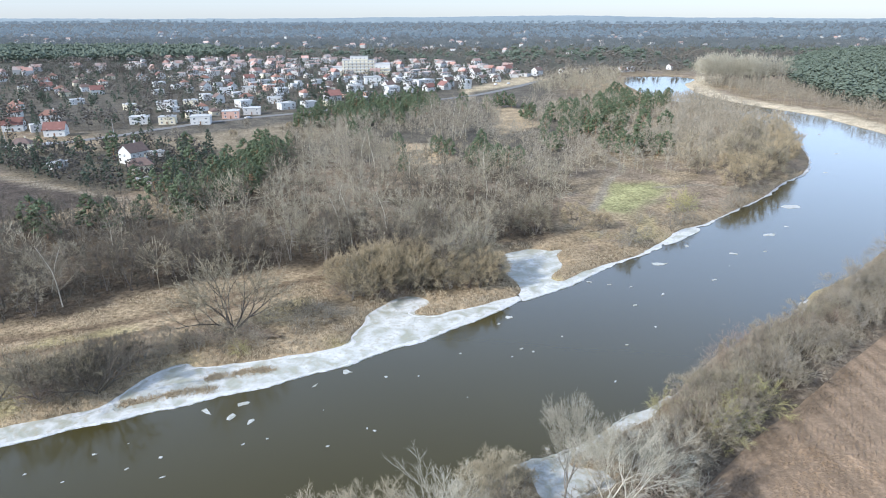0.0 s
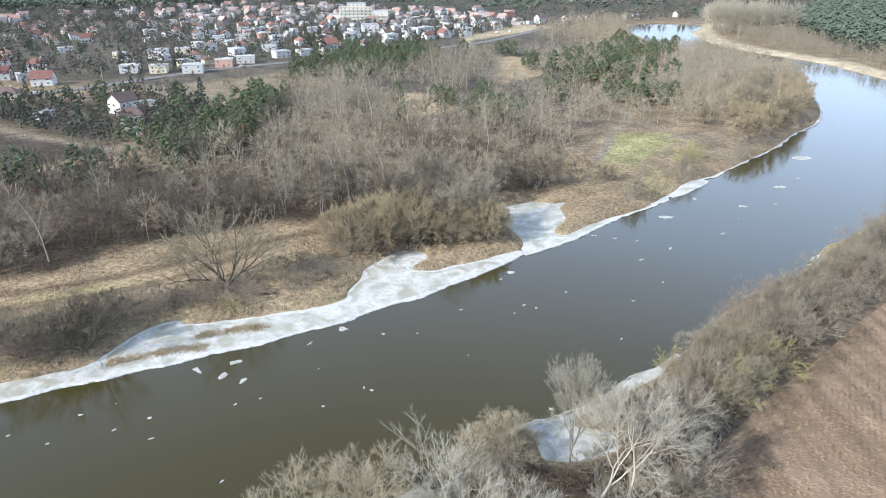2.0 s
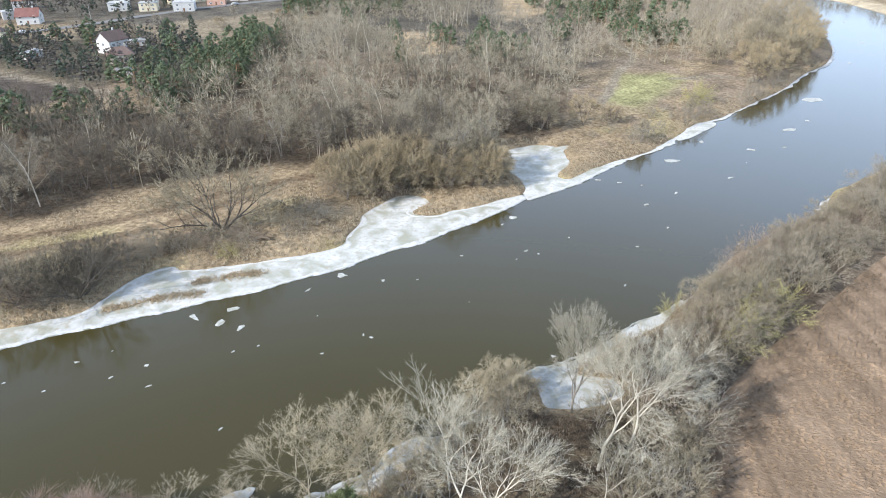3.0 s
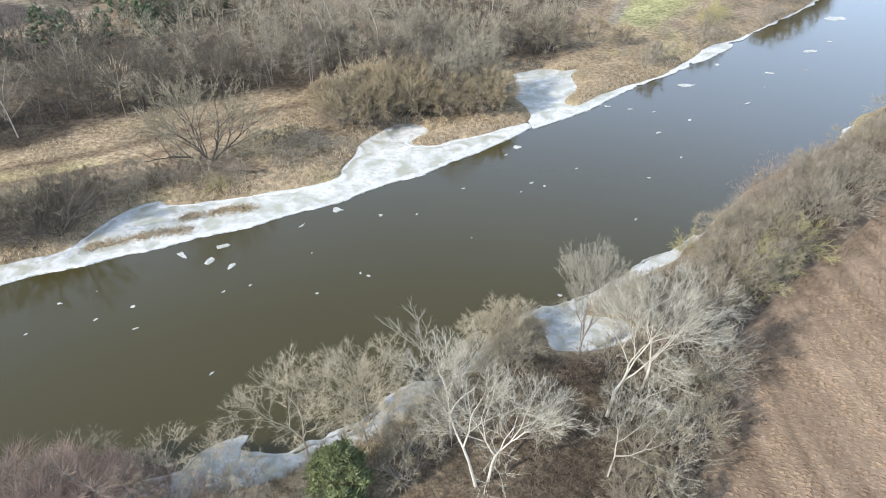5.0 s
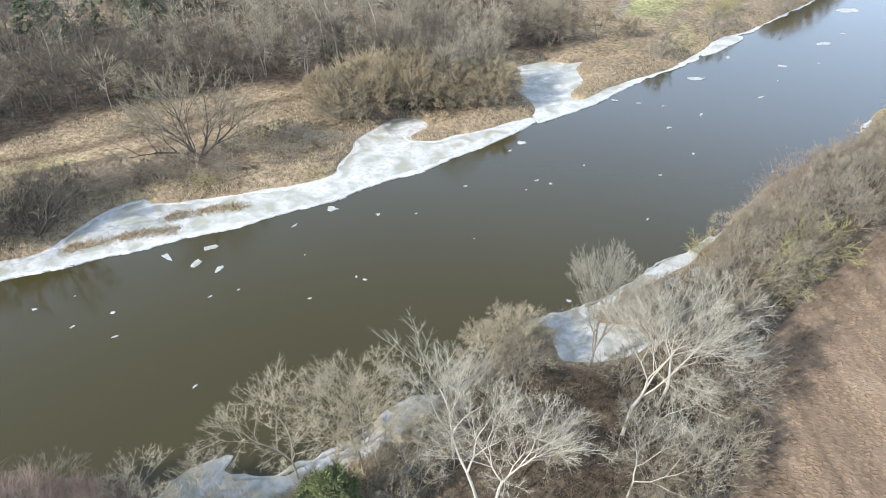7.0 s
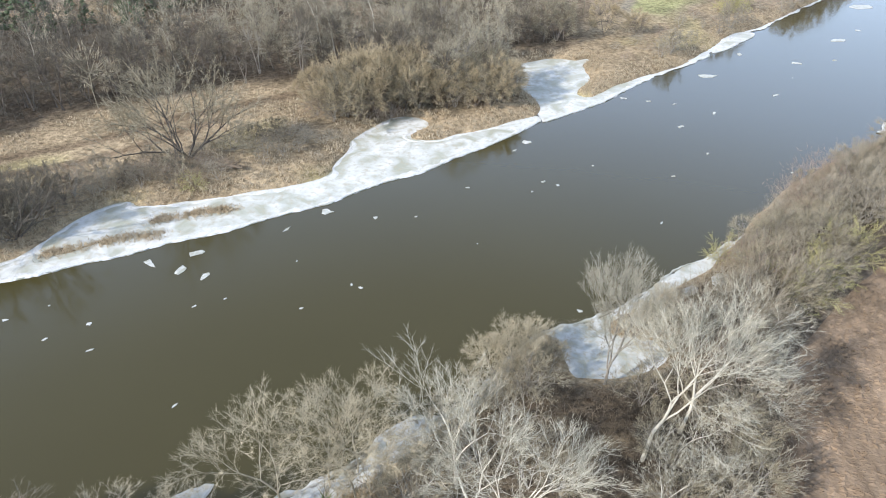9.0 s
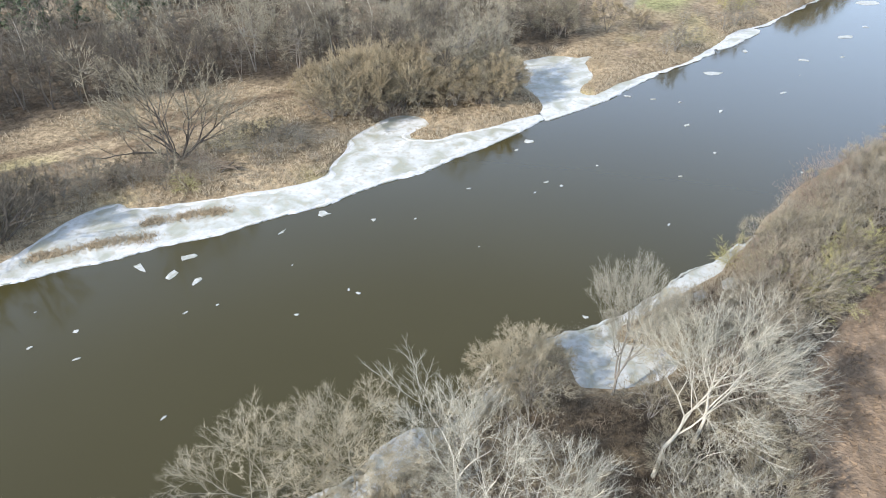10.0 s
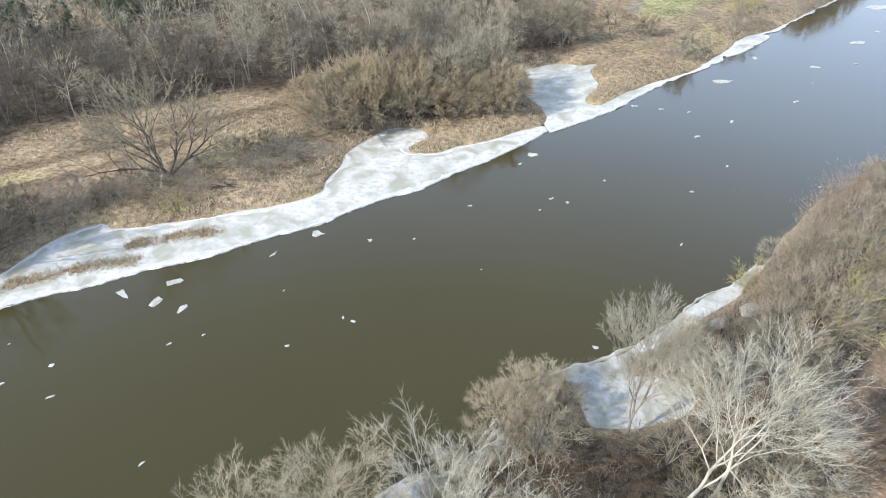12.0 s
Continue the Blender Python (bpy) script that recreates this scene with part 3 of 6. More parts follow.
def on_grid(key, x, y):
    x, y = np.atleast_1d(np.asarray(x, float)), np.atleast_1d(np.asarray(y, float))
    gx, gy, g = GRID["x"], GRID["y"], GRID[key]
    i, j = np.clip(np.searchsorted(gx, x) - 1, 0, len(gx) - 2), np.clip(np.searchsorted(gy, y) - 1, 0, len(gy) - 2)
    u, v = (x - gx[i]) / (gx[i + 1] - gx[i]), (y - gy[j]) / (gy[j + 1] - gy[j])
    return (g[j, i] * (1 - u) + g[j, i + 1] * u) * (1 - v) + (g[j + 1, i] * (1 - u) + g[j + 1, i + 1] * u) * v


def ground_z(x, y):
    z = on_grid("z", x, y)
    return z if len(z) > 1 else float(z[0])


def inland_of(x, y):
    return on_grid("inland", x, y)


def build_ground():
    gx = graded(-4400, -72, 76, 4400, 1.32, 0.045, 0.026)
    gy = graded(-350, 46, 170, 4600, 1.32, 0.12, 0.022)
    x, y = (a.ravel() for a in np.meshgrid(gx, gy))
    inland = -depth_in(RIVER, x, y)
    z = land_height(x, y, inland)
    nx, ny = len(gx), len(gy)
    GRID.update(x=gx, y=gy, z=z.reshape(ny, nx), inland=inland.reshape(ny, nx))
    i, j = np.meshgrid(np.arange(nx - 1), np.arange(ny - 1))
    k = (j * nx + i).ravel()
    me = mesh_from("ground", np.stack([x, y, z], 1), [np.stack([k, k + 1, k + 1 + nx, k + nx], 1)], M_LAND, True)
    att = me.color_attributes.new("cover", "FLOAT_COLOR", "POINT")
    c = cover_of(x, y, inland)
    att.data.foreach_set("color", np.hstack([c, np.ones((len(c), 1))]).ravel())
    return tagged(new("ground", me), "flood plain of straw grass, leaf litter and sand", "ground", kind="structure")


def build_water():
    v = [(-520, -250, 0), (420, -250, 0), (420, 760, 0), (-520, 760, 0)]
    tagged(new("water", mesh_from("water", v, [np.array([[0, 1, 2, 3]])], M_WATER)), "calm olive-brown river with faint ripples", "river", kind="structure")


def slab(name, outline, top, thick, material, rough=0.0):
    """A flat sheet of ice with a broken, slightly raised rim."""
    p = np.array(outline, float)
    n = len(p)
    t = np.roll(p, -1, 0) - np.roll(p, 1, 0)
    nrm = np.stack([t[:, 1], -t[:, 0]], 1) / np.maximum(np.linalg.norm(t, axis=1, keepdims=True), 1e-6)
    p = p + nrm * (rough * (wander(p[:, 0], p[:, 1], 1.3, 3) + 0.5 * wander(p[:, 0] + 7, p[:, 1], 0.5, 2)))[:, None]
    bm = bmesh.new()
    up = [bm.verts.new((*q, top)) for q in p]
    face = bm.faces.new(up)
    low = [bm.verts.new((*q, top - thick)) for q in p]
    for i in range(n):
        bm.faces.new((up[i], low[i], low[(i + 1) % n], up[(i + 1) % n]))
    bmesh.ops.triangulate(bm, faces=[face])
    bmesh.ops.recalc_face_normals(bm, faces=bm.faces)
    me = bpy.data.meshes.new(name)
    bm.to_mesh(me)
    bm.free()
    me.materials.append(material)
    return me


MEADOW_ICE = [(-260, -10), (-150, 42), (-95, 68), (-65.2, 82), (-57.7, 86.2), (-51.8, 88.6), (-47.5, 90.9), (-43.4, 92.6), (-40.7, 94.1), (-37.2, 96.2), (-33.5, 97.5), (-29.7, 99.4), (-26, 101.9), (-21.2, 104.6),
              (-17.9, 106.3), (-13.8, 110), (-9.4, 113.2), (-4.7, 115.8), (0.1, 120.5), (5.2, 124.5), (10.7, 129.8), (14.1, 133.4), (15.6, 135.2)]
MEADOW_ICE_BACK = [(15.4, 138.2), (11.5, 136.6), (5, 133.6), (0, 131), (-3, 131), (-3, 140), (-14, 140), (-22, 124), (-24, 116), (-34, 111), (-45, 110), (-52, 108), (-60, 95), (-72, 91), (-150, 55), (-260, 0)]
POND_ICE = [(15.8, 136.2), (16.6, 134.9), (22.7, 139.5), (29.3, 144.7), (34.6, 150.6), (41.5, 157.6), (38, 158.5), (29, 150), (30, 157), (30, 163), (34, 171), (20, 172), (9, 164), (10, 150), (13.5, 139)]
FIELD_ICE = [(-120, 20), (-60, 44), (-40, 50), (-29, 53.2), (-26.2, 54.6), (-25.2, 56.6), (-23, 57.9), (-21.1, 58.9), (-21.5, 57.3), (-19.9, 56.5), (-16.2, 56.9), (-14.3, 57.9), (-11.4, 59.5), (-8.6, 61.4), (-6.6, 64.2), (-4.4, 66.2), (-2.0, 66.6), (0.8, 68.2),
             (3.1, 70.6), (5.2, 73.6), (7.4, 76.4), (9.6, 78.4), (11.7, 79.5), (14.2, 80.2), (17.8, 82.2), (22.9, 86), (25.8, 88.8), (28.7, 91), (32.3, 92.9), (36.4, 96.4), (40, 98), (33, 86), (27, 76), (22, 69), (12, 68), (4, 66), (-8, 54), (-24, 48), (-60, 36), (-120, 12)]
SHELVES = [[(51.6, 167.2), (56.2, 169.4), (57.8, 172.8), (55, 174), (51, 170.5)], [(58.6, 172.8), (62.4, 174.9), (66.8, 179.4), (71.2, 183.6), (73.4, 187.2), (69, 189), (60, 179)], [(74, 129.8), (79, 135.6), (80.5, 134.5), (76, 128)]]
BANK_RIM = spline(UPPER_BANK[2:17], 1.2)
THAW = [(48.4, 101.6, 1.3), (50.2, 104.4, 1.7), (53.2, 105.8, 1.5), (46.2, 100.2, 1.0), (56, 109, 1.2), (35.6, 92.6, 1.0), (31.6, 87.4, 1.2), (43, 97, 0.8), (27.4, 85.2, 1.1)]


def rim_mesh(line, wide, top, seed, material=None):
    """A low, broken ridge of heaped ice along a line."""
    p = np.array(line, float)
    t = np.gradient(p, axis=0)
    n = np.stack([-t[:, 1], t[:, 0]], 1) / np.maximum(np.linalg.norm(t, axis=1, keepdims=True), 1e-6)
    k = np.arange(len(p))
    p = p + n * (0.3 * wander(p[:, 0], p[:, 1], 1.3, 3))[:, None]
    w = wide * np.clip(0.75 + 0.9 * wander(k * 0.3, k * 0 + seed, 1.0, 3), 0.08, 1.7)
    hgt = 0.03 + 0.06 * np.clip(0.5 + wander(k * 0.7, k * 0 + seed + 5, 1.0, 2), 0, 1.5)
    rows = []
    for u, z in ((-0.12, top - 0.2), (0.05, top + 0.0), (0.3, top + 1.0), (0.65, top + 0.6), (1.0, top - 0.02)):
        zz = np.where((z > top) & (z <= top + 1), top + (z - top) * hgt, z) if z > top + 0.001 else np.full(len(p), z)
        rows.append(np.concatenate([p + n * (u * w + 0.08 * wander(k * 1.7, k * 0 + 3 * u, 1.0, 2))[:, None], zz[:, None]], 1))
    m = len(p)
    q = (np.arange(4)[:, None] * m + np.arange(m - 1)[None]).ravel()
    return mesh_from("rim", np.vstack(rows), [np.stack([q, q + 1, q + 1 + m, q + m], 1)], material or M_RIM)


def build_ice():
    lab = "thick white ice along the bank with grey meltwater patches"
    outer = spline(MEADOW_ICE, 0.45)
    sheets = [(np.vstack([outer, MEADOW_ICE_BACK]), outer[60:], 1.3), (spline(POND_ICE, 0.45, True), spline(POND_ICE[1:6], 0.45), 1.0), (spline(FIELD_ICE, 0.45, True), spline(FIELD_ICE[3:30], 0.45), 0.5)]
    sheets += [(spline(s, 0.6, True), spline(s[:3], 0.6), 0.9) for s in SHELVES]
    for k, (s, edge, wide) in enumerate(sheets):
        root = tagged(new("shore_ice"), lab, "ice", "ice along the banks")
        part("sheet", slab("sheet", s, 0.13, 0.3, M_ICE_DIRTY if k == 2 else M_ICE, 0.35), None, root, "grey-white meltwater-stained ice sheet")
        part("rim", rim_mesh(edge, wide, 0.132, 3 * k, M_ICE_DIRTY if k == 2 else M_RIM), None, root, "bright white broken ice rim" if k != 2 else "grey-white broken ice rim")
        if k == 0:
            for n, (bank, wide) in enumerate(((MEADOW_BANK[5:22], 1.1), (MEADOW_BANK[25:], 0.8))):
                part("rim", rim_mesh(spline(bank, 0.45)[::-1], wide, 0.134, 40 + n), None, root, "bright white broken ice rim")
    ob = tagged(new("shore_ice", rim_mesh(BANK_RIM[::-1], 1.2, 0.12, 77)), "thin white rim of ice along the sandy bank", "ice", "ice along the banks")
    ob.data.name = "bank_rim"


def build_thaw():
    """Patches of old ice left among the bushes."""
    for k, (x, y, r) in enumerate(THAW):
        a = np.arange(28) * 2 * np.pi / 28
        rr = r * (1 + 0.35 * wander(np.cos(a) + 5 * k, np.sin(a), 0.7, 3))
        turn = math.atan2(0.78, 0.62)
        u, v = rr * np.cos(a) * 1.3, rr * np.sin(a) * 0.8
        px, py = u * math.cos(turn) - v * math.sin(turn), u * math.sin(turn) + v * math.cos(turn)
        z = ground_z(x + px, y + py)
        zc = float(ground_z(x, y)) + 0.22
        bm = bmesh.new()
        mid = bm.verts.new((0, 0, zc))
        rim = [bm.verts.new((px[i] * 0.8, py[i] * 0.8, 0.5 * zc + 0.5 * z[i] + 0.1)) for i in range(28)]
        low = [bm.verts.new((px[i], py[i], z[i] - 0.05)) for i in range(28)]
        for i in range(28):
            j = (i + 1) % 28
            bm.faces.new((mid, rim[i], rim[j]))
            bm.faces.new((rim[i], low[i], low[j], rim[j]))
        me = bpy.data.meshes.new("old_ice")
        bm.to_mesh(me)
        bm.free()
        me.materials.append(M_ICE_DIRTY)
        ob = tagged(new("old_ice", me), "grey-white patch of old ice in the thicket", "ice", "old ice among the bushes")
        ob.location = (x, y, 0)


FLOES = [(-38.3, 91.2, 3.2), (-34, 89.9, 3.0), (-33, 93.7, 2.9), (-30.7, 88.6, 1.9), (-22.8, 99.4, 1.7), (-18.1, 103.9, 2.4), (-12.5, 87.2, 0.7), (-11.4, 86.6, 1.0), (-17.7, 82.7, 0.9), (-30.2, 83, 0.9),
         (-27, 84.4, 0.6), (-27.3, 68, 0.9), (-44.7, 77.3, 1.1), (-50.8, 80.5, 1.5), (-40.9, 79.9, 1.0), (-39, 75.6, 1.1), (-11, 102.3, 1.1), (-5.4, 102.6, 0.7), (2, 110.9, 1.2), (13.6, 112.8, 1.4)]
FLOES_UP = [(12.2, 126.4, 2.4), (10, 123.4, 1.2), (15.6, 111.7, 0.8), (11.5, 109.7, 0.7), (52.9, 158.1, 4.6), (40.2, 132.9, 2.0), (47.9, 138.7, 1.8), (41.5, 122.4, 1.3), (33.9, 114.6, 1.0), (28.4, 101.2, 1.0),
            (32.9, 146, 1.7), (37.3, 144.6, 1.3), (41.8, 143.1, 1.4), (62.7, 147.6, 2.0), (74.8, 166, 2.4), (112.5, 211.5, 9.0), (91.2, 182.2, 5.0), (52.5, 115.8, 1.3), (14.2, 82.4, 1.2), (64.6, 171.8, 2.4)]
FLOES_FAR = [(-58, 76, 0.8), (-52, 74.5, 0.7), (150, 262, 3), (175, 300, 4), (205, 330, 3), (195, 352, 5), (205, 420, 7), (100, 190, 2), (84, 168, 1.4), (70, 157, 1), (-47, 83, 0.5), (-20, 92, 0.4), (3, 96, 0.4), (22, 118, 0.6)]


def facet(pts, step):
    """An outline with straight sides, cut into short lengths."""
    p = np.array(pts, float)
    out = []
    for a, b in zip(p, np.roll(p, -1, 0)):
        m = max(1, int(np.hypot(*(b - a)) / step))
        out.append(a + (b - a) * (np.arange(m) / m)[:, None])
    return np.vstack(out)


def build_floes():
    for k, (x, y, size) in enumerate(FLOES + FLOES_UP + FLOES_FAR):
        rng = random.Random(100 + k)
        n, turn = rng.choice((4, 5, 6, 7, 8)), rng.gauss(0.55, 0.5)
        flat = rng.uniform(0.4, 0.75)
        pts = []
        for i in range(n):
            a = i * 6.283 / n + rng.uniform(-0.25, 0.25)
            r = size * 0.45 * rng.uniform(0.5, 1.2)
            u, v = r * math.cos(a), r * flat * math.sin(a)
            pts.append((u * math.cos(turn) - v * math.sin(turn), u * math.sin(turn) + v * math.cos(turn)))
        me = slab("ice_floe", facet(pts, size / 8) if size > 0.9 else pts, 0.05, 0.14, M_FLOE, 0.07 * size)
        ob = tagged(new("ice_floe", me), "white broken ice floe drifting on the river", "ice floe", "floes on the river")
        ob.location = (x, y, 0)


def build_field():
    """Ploughed soil: rows about 0.75 m apart, broken across into clods."""
    along = Vector((13.3, 23.8)).normalized()
    side = Vector((along.y, -along.x))
    a = np.concatenate([np.arange(-36, 8, 0.16), np.arange(8, 56, 0.7)])
    b = np.concatenate([np.arange(-24, 14, 0.25), np.arange(14, 75, 1.2)])
    aa, bb = np.meshgrid(a, b)
    aj = aa + R.uniform(-0.11, 0.11, aa.shape)
    bj = bb + R.uniform(-0.17, 0.17, bb.shape)
    x, y = 44 + aj * along.x + bj * side.x, 77 + aj * along.y + bj * side.y
    x, y = x.ravel(), y.ravel()
    aj, bj = aj.ravel(), bj.ravel()
    d = depth_in(FIELD, x, y)
    row = np.sin((bj + 0.2 * wander(x, y, 9, 2)) * 2 * np.pi / 0.75)
    lump = R.uniform(0, 1, len(x))
    clod = np.clip(lump - 0.80 + 0.08 * row + 0.14 * wander(x + 9, y, 2.5, 2), 0, 0.2) * 5
    z = 1.25 + smooth(0.2, 3, d) * (0.03 * row + 0.2 * clod + 0.04 * wander(x, y, 4.0, 2)) - 0.25 * smooth(0.8, -0.6, d)
    nx, ny = len(a), len(b)
    i, j = np.meshgrid(np.arange(nx - 1), np.arange(ny - 1))
    k = (j * nx + i).ravel()
    k = k[(d[k] > -0.9) & (y[k] > 42)]
    faces = np.stack([k, k + nx, k + nx + 1, k + 1], 1)
    used = np.unique(faces)
    remap = np.zeros(len(x), int)
    remap[used] = np.arange(len(used))
    me = mesh_from("ploughed_field", np.stack([x, y, z], 1)[used], [remap[faces]], M_SOIL)
    tagged(new("ploughed_field", me), "bare brown ploughed field with long furrows and clods", "field", kind="structure")


build_ground()
build_water()
build_ice()
build_thaw()
build_floes()
build_field()

# ---- trees and shrubs: the kinds ----
def poplar(seed, h, bark, twig, fat=0.66):
    return wood_meshes("poplar", forks(seed, h, 0.0086 * h, 25, 9, 0.06, bole=0.10, twigs=6, split=0.22), bark, twig, 6, fat, 3)


def round_tree(seed, h, bark, twig, fat=0.6):
    return wood_meshes("round_tree", forks(seed, h, 0.0085 * h, 29, 9, 0.05, bole=0.08, twigs=9, split=0.25), bark, twig, 6, fat, 3)


def fan_tree(seed, h, bark, twig, stems=3, splay=30, fat=1.05, twigs=5):
    return wood_meshes("fan_tree", forks(seed, h, 0.014 * h, 25, 6, 0.05, stems, splay, twigs=twigs, split=0.5), bark, twig, 5, fat)


def dome(seed, h, splay, stems, subs, twigs, fat, length=0.12):
    """A rounded bush that fans out from its foot: rows of stems, of branches and of twigs near its uneven shell."""
    rng = random.Random(seed)
    lobes = [(rng.uniform(0, 6.28), rng.uniform(1, 5), rng.uniform(0.06, 0.15)) for _ in range(4)]

    def ray(k, n):
        a, th = k * 2.4 + rng.gauss(0, 0.25), radians(splay) * math.sqrt((k + rng.random()) / n)
        reach = h * (1 - 0.22 * (th / 1.57) ** 2) * (1 + sum(c * math.sin(f * a + p + 3 * th) for p, f, c in lobes)) * rng.uniform(0.88, 1.03)
        return Vector((math.cos(a) * math.sin(th), math.sin(a) * math.sin(th), math.cos(th))), reach

    s, b, t = [], [], []
    for k in range(stems):
        d, reach = ray(k, stems)
        mid = d * reach * 0.45 + Vector((rng.gauss(0, 0.05), rng.gauss(0, 0.05), -0.06)) * h
        tip = d * reach * 0.8 + Vector((rng.gauss(0, 0.07), rng.gauss(0, 0.07), 0)) * h
        s.append((rng.gauss(0, 0.07) * h, rng.gauss(0, 0.07) * h, -0.2, *mid, 0.007 * h, 0.005 * h))
        s.append((*mid, *tip, 0.005 * h, 0.002 * h))
    for k in range(subs):
        d, reach = ray(k, subs)
        foot = d * reach * rng.uniform(0.25, 0.6) + Vector((rng.gauss(0, 0.13), rng.gauss(0, 0.13), rng.gauss(-0.03, 0.06))) * h
        b.append((*foot, *(d * reach * rng.uniform(0.85, 1.0)), 0.011 * fat, 0))
    for k in range(twigs):
        d, reach = ray(k, twigs)
        foot = d * reach * rng.uniform(0.5, 0.9)
        way = (d * 0.75 + Vector((rng.gauss(0, 0.5), rng.gauss(0, 0.5), rng.gauss(0.3, 0.4)))).normalized()
        t.append((*foot, *(foot + way * h * length * rng.uniform(0.6, 1.3)), 0.0125 * fat, 0))
    return s, b, t


def shrub(seed, h, bark, twig, splay=74, stems=8, subs=50, twigs=520, fat=1.35, length=0.12):
    s, b, t = dome(seed, h, splay, stems, subs, twigs, fat, length)
    tv, tf = tubes(s, 4)
    cv, cf = joined([spikes(b), spikes(t)])
    return mesh_from("shrub_trunk", tv, [tf], bark), mesh_from("shrub_crown", cv, cf, twig)


def clumped(seed, h, spread, low, limbs, per, size, fat, bark, twig, stems=3, name="clumped"):
    """A crown of many lumps: limbs end on an uneven shell, and at each end a tuft of twigs stands out."""
    rng = random.Random(seed)
    lobes = [(rng.uniform(0, 6.28), rng.choice((1, 2, 3)), rng.uniform(0.07, 0.16)) for _ in range(3)]
    base, mid = h * low, h * (0.42 + 0.45 * low)
    heart = Vector((0, 0, mid))
    wood, fine = [], []
    forks_at = []
    for k in range(stems):
        a = k * 2.4 + rng.random()
        lean = spread * h * 0.35 * (stems > 1)
        top = Vector((math.cos(a) * lean, math.sin(a) * lean, mid * rng.uniform(0.9, 1.15)))
        elbow = top * 0.5 + Vector((rng.gauss(0, 0.03), rng.gauss(0, 0.03), -0.04)) * h
        wood += [(rng.gauss(0, 0.02) * h, rng.gauss(0, 0.02) * h, -0.3, *elbow, 0.013 * h, 0.010 * h), (*elbow, *top, 0.010 * h, 0.006 * h)]
        forks_at += [elbow.lerp(top, 0.5), top]
    for k in range(limbs):
        a, u = k * 2.4 + rng.gauss(0, 0.3), 1 - 1.6 * (k + rng.random()) / limbs
        r = math.sqrt(max(0.0, 1 - u * u))
        g = (1 + sum(c * math.sin(f * a + p + 2 * u) for p, f, c in lobes)) * rng.uniform(0.72, 1.05)
        d = Vector((math.cos(a) * r * h * spread * g, math.sin(a) * r * h * spread * g, u * (h - mid) * g))
        end = heart + d * 0.86
        foot = min(forks_at, key=lambda q: (q - end).length)
        knee = foot.lerp(end, 0.55) + Vector((rng.gauss(0, 0.03), rng.gauss(0, 0.03), 0.02)) * h
        wood += [(*foot, *knee, 0.005 * h, 0.0035 * h), (*knee, *end, 0.0035 * h, 0.0012 * h)]
        out = d.normalized()
        for _ in range(per):
            w = (out * 0.8 + Vector((rng.gauss(0, 0.6), rng.gauss(0, 0.6), rng.gauss(0.25, 0.5)))).normalized()
            at = knee.lerp(end, rng.uniform(0.3, 1.0))
            p = at + w * h * size * rng.uniform(0.0, 0.5)
            fine.append((*p, *(p + (w + Vector((rng.gauss(0, 0.25), rng.gauss(0, 0.25), 0.15))) * h * size * rng.uniform(0.4, 0.9)), 0.0125 * fat, 0))
    tv, tf = tubes(wood, 4)
    cv, cf = spikes(fine)
    return mesh_from(name + "_trunk", tv, [tf], bark), mesh_from(name + "_crown", cv, [cf], twig)


def wood_tree(seed, h, bark, twig, fat=2.1):
    return wood_meshes("wood_tree", grow(seed, h, (27, 26), (0.40, 0.40), (52, 46), (0.2, 0.12), 0.010 * h, up=0.12, bend=0.10), bark, twig, 5, fat)


def needles(rng, centres, radius, n, size):
    """Tufts of needles: slim three-sided blades that stand out all round each centre."""
    c = np.repeat(np.array(centres), n, 0)
    rad = np.repeat(np.array(radius), n)[:, None]
    d = rng.normal(size=c.shape)
    d /= np.linalg.norm(d, axis=1, keepdims=True)
    foot = c + d * rad * rng.uniform(0.25, 0.75, (len(c), 1))
    tip = foot + (d + rng.normal(0, 0.45, c.shape) + [0, 0, 0.2]) * size * rng.uniform(0.7, 1.3, (len(c), 1))
    rows = np.hstack([foot, tip, np.full((len(c), 1), size * 0.34), np.zeros((len(c), 1))])
    return spikes(rows)


OCTA = np.array([(1, 0, 0), (-1, 0, 0), (0, 1, 0), (0, -1, 0), (0, 0, 1), (0, 0, -1)], float)
OCTA_FACES = np.array([(0, 2, 4), (2, 1, 4), (1, 3, 4), (3, 0, 4), (2, 0, 5), (1, 2, 5), (3, 1, 5), (0, 3, 5)])


def puffs(rng, centres, radius, flat=0.7, cut=True):
    """Ragged little lumps of foliage: each has its corners thrown in and out."""
    c = np.asarray(centres, float)
    r = np.asarray(radius, float).reshape(-1, 1, 1) * np.ones((len(c), 1, 1))
    turn = rng.uniform(0, 6.28, len(c))
    u, f = OCTA, OCTA_FACES
    if cut:
        mids, at, faces = list(OCTA), {}, []
        for a, b, d in OCTA_FACES:
            m = []
            for p, q in ((a, b), (b, d), (d, a)):
                key = (min(p, q), max(p, q))
                if key not in at:
                    at[key] = len(mids)
                    mids.append((OCTA[p] + OCTA[q]) * 0.71)
                m.append(at[key])
            faces += [(a, m[0], m[2]), (b, m[1], m[0]), (d, m[2], m[1]), tuple(m)]
        u, f = np.array(mids), np.array(faces)
    v = u[None] * r * rng.uniform(0.6, 1.25, (len(c), len(u), 1)) * [1, 1, flat]
    x = v[..., 0] * np.cos(turn)[:, None] - v[..., 1] * np.sin(turn)[:, None]
    y = v[..., 0] * np.sin(turn)[:, None] + v[..., 1] * np.cos(turn)[:, None]
    v = np.stack([x, y, v[..., 2]], 2) + c[:, None]
    return v.reshape(-1, 3), (np.arange(len(c))[:, None, None] * len(u) + f[None]).reshape(-1, 3)


